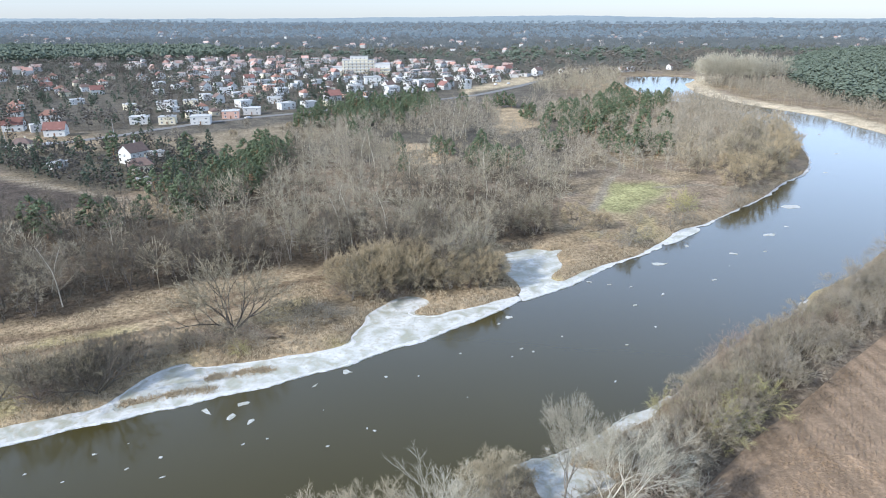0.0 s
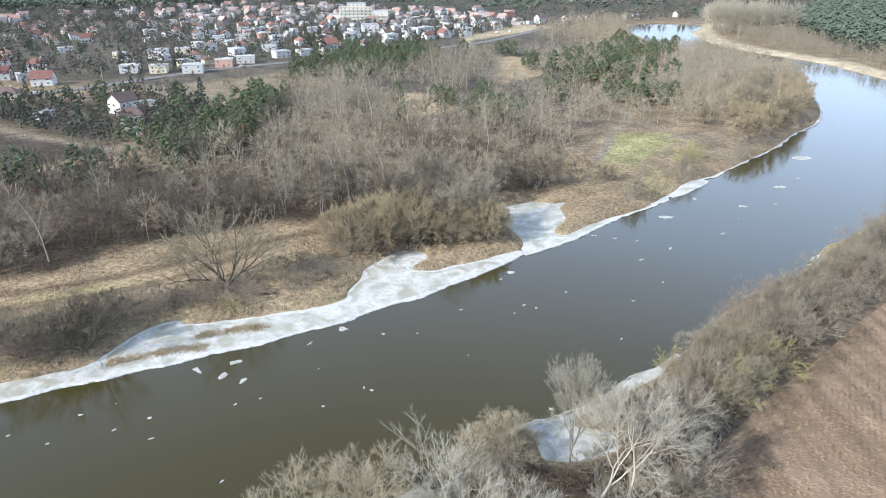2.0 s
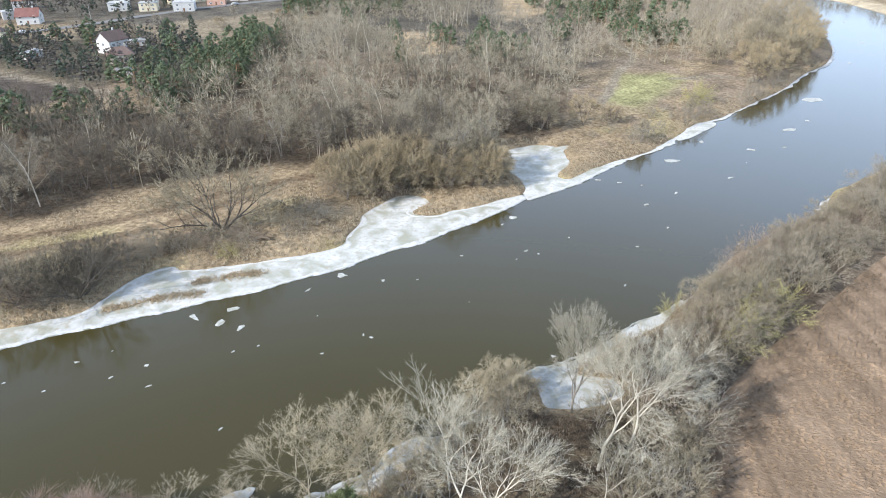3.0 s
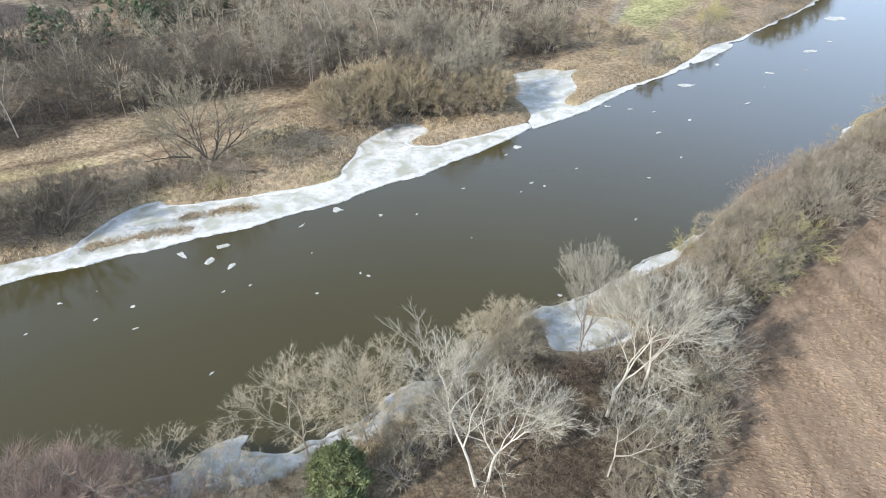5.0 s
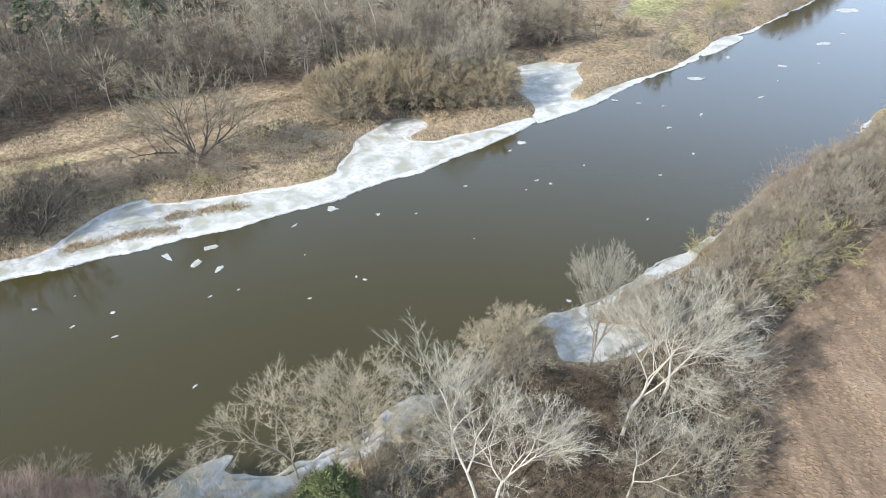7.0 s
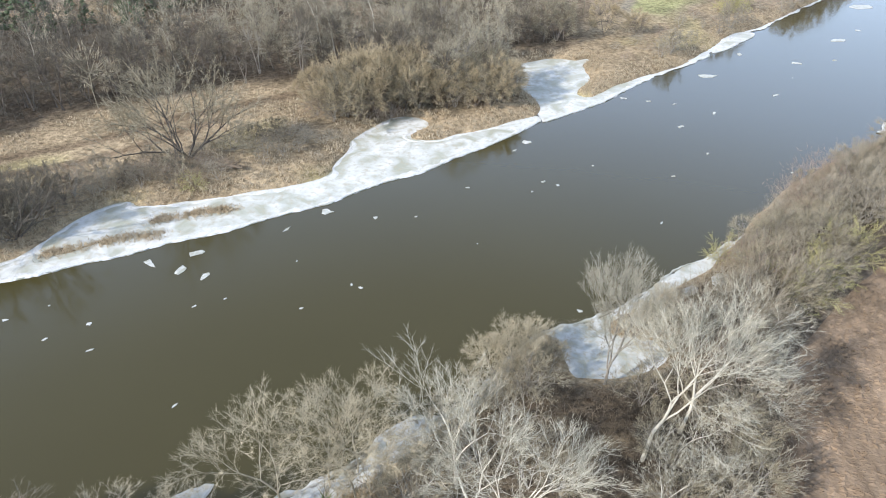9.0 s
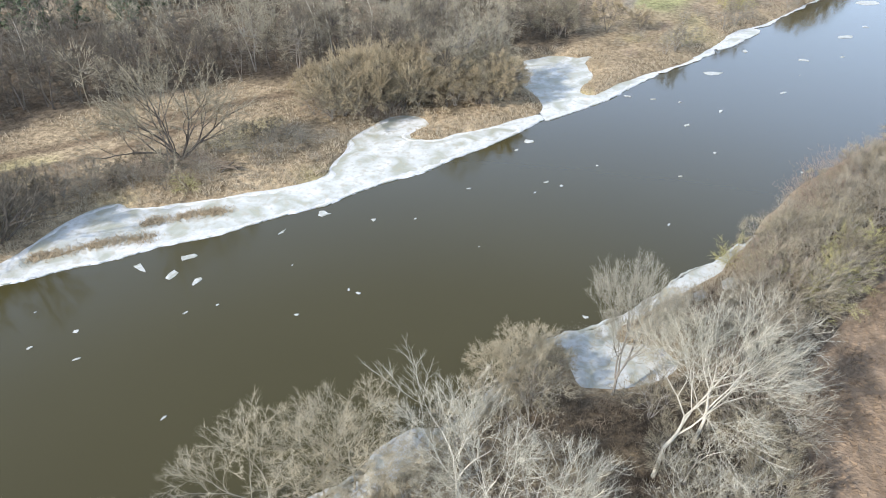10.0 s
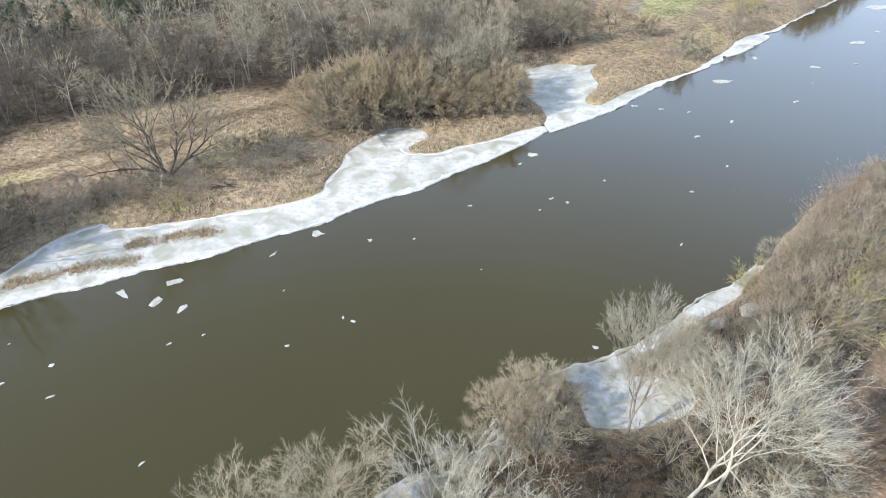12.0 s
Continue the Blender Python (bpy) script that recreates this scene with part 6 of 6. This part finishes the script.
taken = []
for k, x, y, turn, s in ((1, -132, 273, 62, 1.15), (5, -121, 255, 25, 1.1), (2, -201, 337, 15, 1.1), (6, -231, 384, 20, 1.2), (0, -176, 377, 12, 1.0), (3, -160, 377, 12, 1.0), (0, -141, 377, 12, 1.1), (7, -131, 399, 12, 1.1), (4, -123, 415, 12, 1.0),
                         (0, -186, 440, 12, 1.2), (3, -176, 455, 12, 1.0), (0, -173, 520, 12, 1.2), (4, -161, 540, 12, 1.1), (0, -123, 470, 12, 1.0), (2, -85, 486, 30, 1.2), (7, -101, 540, 12, 1.0), (0, -76, 541, 30, 1.2), (0, -70, 610, 12, 1.5),
                         (0, -47, 542, 40, 1.1), (4, -24, 586, 40, 1.4), (1, -2, 586, 40, 1.1), (1, 25, 680, 40, 1.2), (2, 60, 735, 40, 1.3), (1, 89, 700, 40, 1.2), (8, -128, 286, 20, 1.0), (8, -158, 262, 80, 1.1), (8, -112, 236, 15, 0.9), (5, -196, 300, 20, 1.0), (1, 118, 716, 30, 0.9), (0, 146, 738, 20, 0.9), (2, 186, 742, 30, 0.9), (0, 196, 752, 20, 1.1), (1, 250, 780, 40, 0.9), (2, -232, 352, 20, 1.1), (6, -262, 400, 20, 1.0), (5, -250, 330, 30, 1.1), (2, -300, 430, 30, 1.0)):
    stand_house(k, x, y, turn, s * 0.74)
    taken.append((x, y))
TOWN = np.array([(-222, 338), (-176, 352), (-128, 404), (-62, 466), (5, 548), (90, 705), (70, 820), (-90, 930), (-330, 960), (-520, 760), (-420, 520), (-300, 370)], float)
turn = radians(38)
gx, gy = np.meshgrid(np.arange(-700, 700, 20), np.arange(-700, 700, 28))
rng = np.random.RandomState(12)
lots = np.stack([(gx * math.cos(turn) - gy * math.sin(turn)).ravel() - 150, (gx * math.sin(turn) + gy * math.cos(turn)).ravel() + 620], 1) + rng.uniform(-5, 5, (gx.size, 2))
lots = lots[depth_in(TOWN, lots[:, 0], lots[:, 1]) > 2]
lots = lots[rng.uniform(0, 1, len(lots)) < 0.88 - 0.55 * smooth(-0.33, -0.47, lots[:, 0] / lots[:, 1])]
lots = lots[np.array([min((x - a) ** 2 + (y - b) ** 2 for a, b in taken) > 230 for x, y in lots])]
lots = lots[np.argsort(lots[:, 1])]
MIX = (0, 3, 0, 4, 2, 0, 1, 3, 0, 7, 4, 6, 0, 5)
for i, (x, y) in enumerate(lots[:118]):
    stand_house(MIX[rng.randint(len(MIX))] if x > -260 else (2, 6, 1, 5, 3)[i % 5], x, y, 38 + 90 * rng.randint(4) + rng.uniform(-4, 4), rng.uniform(0.58, 0.8))


def far_houses(spots, seed):
    rng = np.random.RandomState(seed)
    walls, roofs = [], []
    for x, y in spots:
        w, d, h = rng.uniform(8, 12), rng.uniform(7, 9), rng.choice([3.0, 4.8, 5.2])
        a, z = rng.uniform(0, 3.14), ground_z(x, y)
        c, s = math.cos(a), math.sin(a)
        rise = rng.choice([0.4, 0.4, 3.2])
        loc = np.array([(-w / 2, -d / 2, 0), (w / 2, -d / 2, 0), (w / 2, d / 2, 0), (-w / 2, d / 2, 0), (-w / 2, -d / 2, h), (w / 2, -d / 2, h), (w / 2, d / 2, h), (-w / 2, d / 2, h), (-w / 2, 0, h + rise), (w / 2, 0, h + rise)])
        v = np.stack([loc[:, 0] * c - loc[:, 1] * s + x, loc[:, 0] * s + loc[:, 1] * c + y, loc[:, 2] + z], 1)
        walls.append((v[:8], np.array([(0, 1, 5, 4), (1, 2, 6, 5), (2, 3, 7, 6), (3, 0, 4, 7)])))
        roofs.append((v[[4, 5, 6, 7, 8, 9]], np.array([(0, 1, 5, 4), (2, 3, 4, 5), (1, 2, 5, 5), (3, 0, 4, 4)])))
    return walls, roofs


rest = lots[118:]
rng2 = np.random.RandomState(14)
outer = np.stack([rng2.uniform(-1, 1, 380), rng2.uniform(700, 2300, 380)], 1)
outer[:, 0] = outer[:, 0] * outer[:, 1] * 0.72
outer = outer[(depth_in(TOWN, outer[:, 0], outer[:, 1]) < -20) & (inland_of(outer[:, 0], outer[:, 1]) > 30) & ((outer[:, 0] < 230) | (outer[:, 1] > 1250))]
outer = outer[wander(outer[:, 0], outer[:, 1], 260, 2) > -0.15]
walls, roofs = far_houses(np.vstack([rest, outer]), 15)
# Far walls are dimmed: the low contrast of haze is in their colour.
M_FAR_WALL = mat("haze_dimmed_house_walls", (0.34, 0.335, 0.325), (0.54, 0.53, 0.51), 60.0, vary="island", amount=0.2)
M_FAR_ROOF = mat("distant_house_roofs", (0.42, 0.40, 0.38), (0.40, 0.19, 0.14), 40.0, vary="island", amount=0.4)
stuff("distant_houses", joined(walls), M_FAR_WALL, "small pale houses scattered over the distant town", "houses")
rv = [(v, np.array([(0, 1, 5, 4), (2, 3, 4, 5)])) for v, f in roofs] + [(v, np.array([(1, 2, 5), (3, 0, 4)])) for v, f in roofs]
stuff("distant_roofs", joined(rv), M_FAR_ROOF, "grey and red roofs of the distant town", "roofs")


def apartment_block(x, y, turn):
    root = tagged(new("apartment_building"), "stepped white and cream apartment building above the houses", "building")
    for k, (x0, x1, h, y0, y1, m) in enumerate(((-24, 8, 15, -7, 7, M_WALL_CREAM), (8.1, 24, 11.5, -8, 6, M_WALL_WHITE), (-16, 2, 18.5, -5, 5, M_WALL_WHITE), (-34, -24.1, 8.5, -6, 6, M_WALL_WHITE))):
        bm = bmesh.new()
        box(bm, x0, y0, -0.6 if k != 2 else 15.36, x1, y1, h)
        part("wall", bm, m, root)
        bm = bmesh.new()
        box(bm, x0 - 0.3, y0 - 0.3, h + 0.004, x1 + 0.3, y1 + 0.3, h + 0.35)
        part("roof", bm, M_ROOF_FLAT, root)
        for fl in range(int(h / 3)):
            if k == 2 and fl < 5:
                continue
            bm = bmesh.new()
            box(bm, x0 + 0.6, y0 - 1.1, 2.9 * fl + 0.6, x1 - 0.6, y0 - 0.01, 2.9 * fl + 1.6)
            part("balcony", bm, M_WALL_WHITE if m is M_WALL_CREAM else M_WALL_CREAM, root)
            for i in range(int((x1 - x0) / 4)):
                win = part("window", WINDOW, None, root)
                win.matrix_basis = pose(x0 + 2 + 4 * i, y0 - 0.02, 2.9 * fl + 2.2)
                part("pane", PANE, None, win)
    root.matrix_basis = pose(x, y, ground_z(x, y), 0, 0, turn)


apartment_block(-86, 700, 8)


def street_lamp(x, y, turn):
    root = tagged(new("street_lamp"), "tall grey street lamp beside the road", "street lamp", "street lamps")
    z = ground_z(x, y)
    v, f = tubes([(0, 0, -0.3, 0, 0, 9, 0.11, 0.07), (0, 0, 9, 1.6, 0, 9.5, 0.06, 0.04)], 8)
    part("pole", mesh_from("pole", v, [f], M_METAL), None, root)
    part("lamp_head", box_mesh("lamp_head", M_METAL, (1.4, -0.18, 9.42, 2.3, 0.18, 9.58)), None, root)
    root.matrix_basis = pose(x, y, z, 0, 0, turn)


for x, y, a in ((-203, 300, -60), (-168, 330, -60), (-140, 370, -50)):
    street_lamp(x, y, a)


def car(x, y, turn):
    root = tagged(new("car"), "small light-coloured car parked by the road", "car", "parked cars")
    bm = bmesh.new()
    box(bm, -2.1, -0.85, 0.35, 2.1, 0.85, 0.95)
    box(bm, -1.2, -0.75, 0.95, 1.0, 0.75, 1.45)
    bmesh.ops.bevel(bm, geom=bm.edges[:], offset=0.12, segments=2, affect="EDGES")
    part("body", bm, M_CAR, root)
    for sx in (-1.3, 1.3):
        for sy in (-0.8, 0.8):
            v, f = tubes([(sx, sy - 0.1, 0.32, sx, sy + 0.1, 0.32, 0.32, 0.32)], 10)
            part("wheel", mesh_from("wheel", v, [f, ], M_TYRE), None, root)
    root.matrix_basis = pose(x, y, ground_z(x, y) + 0.03, 0, 0, turn)


for x, y, a in ((-190, 311, 40), (-205, 306, 20), (-120, 396, 48), (40, 600, 60), (52, 606, 60)):
    car(x, y, a)


def ribbon(name, line, wide, material, label, category):
    p = np.array(line)
    t = np.gradient(p, axis=0)
    n = np.stack([-t[:, 1], t[:, 0]], 1) / np.linalg.norm(t, axis=1, keepdims=True)
    cols = np.stack([p + n * w for w in (-wide / 2, 0, wide / 2)], 1)
    z = ground_z(cols[:, :, 0].ravel(), cols[:, :, 1].ravel()).reshape(-1, 3).max(1, keepdims=True) + 0.18 + np.zeros((1, 3))
    v = np.concatenate([cols, z[:, :, None]], 2).reshape(-1, 3)
    k = np.arange(len(p) - 1)[:, None] * 3 + np.arange(2)[None]
    k = k.ravel()
    tagged(new(name, mesh_from(name, v, [np.stack([k, k + 3, k + 4, k + 1], 1)], material)), label, category, kind="structure")


ribbon("road", STREET, 6.5, M_ASPHALT, "grey asphalt road along the edge of the town", "road")

# garden trees
rng = np.random.RandomState(16)
for i in range(42):
    while True:
        x, y = rng.uniform(-330, 40), rng.uniform(270, 640)
        if (depth_in(TOWN, x, y) > -30 and x > -0.75 * y) and min((x - a) ** 2 + (y - b) ** 2 for a, b in np.vstack([lots[:150], taken])) > 40:
            break
    K_SPRUCE.put(x, y, rng.uniform(0.4, 0.95))
for x, y, s in ((-96, 226, 0.8), (-93, 232, 0.9), (-102, 222, 0.8), (-92, 240, 1.0), (-126, 238, 0.8), (-134, 243, 0.8), (-172, 262, 0.9), (-178, 266, 1.0), (-185, 272, 1.0), (-164, 258, 0.8), (-106, 246, 0.9), (-112, 278, 1.0), (-104, 284, 1.1), (-140, 300, 0.9), (-88, 470, 1.5), (-96, 466, 1.4), (-80, 492, 1.4)):
    K_SPRUCE.put(x, y, s)
for x, y, s in ((-98, 214, 0.9), (-92, 208, 0.8), (-100, 234, 0.9), (-110, 226, 0.8), (-150, 292, 0.9), (-144, 280, 0.8), (-100, 252, 1.0), (-116, 290, 0.9)):
    K_PINE.put(x, y, s)
for i, (x, y) in enumerate(scatter(FRINGE, 17, 52, 40)):
    (K_WOOD, K_WILLOW, K_PINE, K_WOOD)[i % 4].put(x, y, rng.uniform(0.4, 0.65))
BARE_FAR = [far_tree(260 + k, 8.5, 0.34, 12, 0.9, 0.2) for k in range(6)]
spots = scatter(LEFT_GARDENS, 7.0, 41)
spots = spots[(near_line(STREET, spots[:, 0], spots[:, 1]) > 7) & (depth_in(DARK_FIELD, spots[:, 0], spots[:, 1]) < -2)]
stuff("garden_trees", planted(BARE_FAR, spots, rng.uniform(0.45, 0.95, len(spots)), 9), M_TWIG_FAR_DARK, "leafless garden trees and hedges at the town's edge", "trees")
spots = scatter(TOWN, 9.6, 42)
spots = spots[wander(spots[:, 0], spots[:, 1], 24, 2) > -0.45 * smooth(-0.5, -0.3, spots[:, 0] / spots[:, 1]) - 0.08]
for m, seed, mine in ((M_TWIG_FAR_DARK, 10, spots[::2]), (M_TWIG_FAR, 20, spots[1::2])):
    stuff("garden_trees", planted(BARE_FAR, mine, rng.uniform(0.35, 1.0, len(mine)) * (1 + 0.35 * smooth(-0.34, -0.46, mine[:, 0] / mine[:, 1])), seed), m, "leafless garden trees among the houses", "trees")
PINE_FAR = [thin_pine(280 + k, 9, 2.7, 15, 1.45, 0.08, k % 2 == 0) for k in range(6)]
spots = scatter(LEFT_GARDENS, 9.5, 49)
spots = spots[(near_line(STREET, spots[:, 0], spots[:, 1]) > 8) & (depth_in(DARK_FIELD, spots[:, 0], spots[:, 1]) < -3)]
stuff("garden_conifers", planted(PINE_FAR, spots, rng.uniform(0.3, 0.7, len(spots)), 19), M_NEEDLE_DARK, "dark conifer hedges around the gardens", "trees")
spots = scatter(TOWN, 15, 43)
stuff("garden_conifers", planted(PINE_FAR, spots, rng.uniform(0.35, 0.8, len(spots)), 11), M_NEEDLE_DARK, "dark conifers among the houses", "trees")

# ---- woods beyond ----
PINE_NEAR = [thin_pine(290 + k, 10, 4.4, 10, 2.3, 0.45) for k in range(5)]
spots = scatter(RIGHT_FOREST, 8.6, 44)
spots = spots[spots[:, 0] < 0.72 * spots[:, 1] + 10]
stuff("pine_forest", planted(PINE_NEAR, spots, rng.uniform(0.7, 1.1, len(spots)), 12), M_NEEDLE_HAZY, "dense green pine forest beyond the river", "forest")
spots = scatter(np.array([(238, 350), (240, 420), (222, 470), (216, 500), (214, 545), (222, 600), (262, 610), (285, 570), (262, 480), (280, 400), (330, 420), (300, 330)], float), 7.0, 45)
stuff("woodland", planted(DENSE, spots, rng.uniform(0.6, 1.0, len(spots)), 13), M_TWIG_GREY, "leafless grey-brown trees behind the sand bank", "woods")
spots = scatter(np.array([(222, 606), (232, 650), (262, 640), (292, 590), (262, 580)], float), 5.5, 46)
stuff("poplar_grove", planted(DENSE, spots, rng.uniform(1.8, 2.3, len(spots)), 14), M_TWIG_PALE, "tall pale grey leafless poplar grove", "trees")


LAGOON_WOOD = np.array([(62, 505), (118, 520), (150, 560), (150, 620), (178, 705), (120, 715), (106, 650), (66, 560)], float)
spots = scatter(LAGOON_WOOD, 9.0, 53)
stuff("woodland", planted(DENSE, spots, rng.uniform(0.6, 1.2, len(spots)), 24), M_TWIG_WOOD, "bare brown trees beside the far backwater", "woods")


def wide_scatter(y0, y1, gap, seed, side=0.78):
    rng = np.random.RandomState(seed)
    n = int((y1 - y0) * (y0 + y1) * side / gap ** 2)
    y = np.sqrt(rng.uniform(y0 ** 2, y1 ** 2, n))
    p = np.stack([rng.uniform(-side, side, n) * y, y], 1)
    return p[inland_of(p[:, 0], p[:, 1]) > 12]


# Aerial haze is put into these far materials as a bluish emission.
def hazed(name, a, b, haze_glow):
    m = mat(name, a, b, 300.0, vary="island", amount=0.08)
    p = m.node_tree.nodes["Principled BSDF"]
    p.inputs["Emission Color"].default_value, p.inputs["Emission Strength"].default_value = (*haze_glow, 1), 1.0
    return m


M_HAZY = hazed("haze_glow_woods", (0.075, 0.08, 0.07), (0.12, 0.12, 0.105), (0.05, 0.066, 0.09))
FAR_BARE = [far_tree(300 + k, 9, 0.6, 9, 1.9, 0.15) for k in range(5)]
FAR_PINE = [thin_pine(310 + k, 10, 5.5, 8, 3.0, 0.4) for k in range(5)]
spots = wide_scatter(600, 1700, 21, 47, 0.72)
open_land = (depth_in(TOWN, spots[:, 0], spots[:, 1]) > -5) | (depth_in(RIGHT_FOREST, spots[:, 0], spots[:, 1]) > 0) | (depth_in(PINE_BAND, spots[:, 0], spots[:, 1]) > 0) | (depth_in(PALE_FIELD, spots[:, 0], spots[:, 1]) > -5)
spots = spots[~open_land & (near_line(SAND_BAR, spots[:, 0], spots[:, 1]) > 25)]
dark = 0.8 * wander(spots[:, 0], spots[:, 1], 160, 2) + rng.uniform(-0.35, 0.35, len(spots)) + 0.4 * smooth(1200, 1700, spots[:, 1]) > 0.3
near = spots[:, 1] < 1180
for m, trees, mine, seed, label in ((M_TWIG_FAR, FAR_BARE, near & ~dark, 15, "far leafless grey-brown trees around the town"), (M_NEEDLE_HAZY, FAR_PINE, near & dark, 16, "far dark pine woods"),
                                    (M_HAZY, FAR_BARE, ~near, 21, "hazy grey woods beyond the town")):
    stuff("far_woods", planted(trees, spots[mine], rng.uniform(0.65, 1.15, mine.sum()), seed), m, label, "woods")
spots = scatter(PINE_BAND, 12.0, 50)
spots = spots[spots[:, 0] > -0.74 * spots[:, 1]]
stuff("far_pines", planted(FAR_PINE, spots, rng.uniform(0.8, 1.25, len(spots)), 18), M_NEEDLE_HAZY, "dense dark pine wood behind the town", "woods")


# Horizon forest and ridge: same emission for haze, bluer and stronger.
M_HAZE_FOREST = hazed("haze_glow_forest", (0.055, 0.066, 0.062), (0.075, 0.085, 0.08), (0.135, 0.178, 0.235))
M_HAZE_RIDGE = hazed("haze_glow_ridge", (0.10, 0.12, 0.12), (0.13, 0.15, 0.15), (0.16, 0.21, 0.28))
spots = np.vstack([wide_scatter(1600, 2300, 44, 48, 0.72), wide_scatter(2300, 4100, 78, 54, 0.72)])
tagged(stuff("backdrop_woods", planted(FAR_PINE, spots, rng.uniform(0.9, 1.8, len(spots)), 17), M_HAZE_FOREST, "hazy blue-green forest near the horizon", "forest"), kind="stuff")


def ridge():
    x = np.linspace(-4200, 4200, 700)
    top = 42 + 16 * np.exp(-((x - 500) / 900) ** 2) + 5 * wander(x, x * 0, 500, 3) + 2.5 * wander(x, x * 0 + 9, 40, 2)
    rows = [np.stack([x, np.full_like(x, 4150.0 + d), z], 1) for d, z in ((0, x * 0 - 5), (60, top * 0.8), (140, top), (420, x * 0 - 5))]
    n = len(x)
    k = (np.arange(3)[:, None] * n + np.arange(n - 1)[None]).ravel()
    me = mesh_from("backdrop", np.vstack(rows), [np.stack([k, k + 1, k + 1 + n, k + n], 1)], M_HAZE_RIDGE, True)
    tagged(new("backdrop", me), "hazy blue wooded ridge along the horizon", "hills", kind="structure")


ridge()
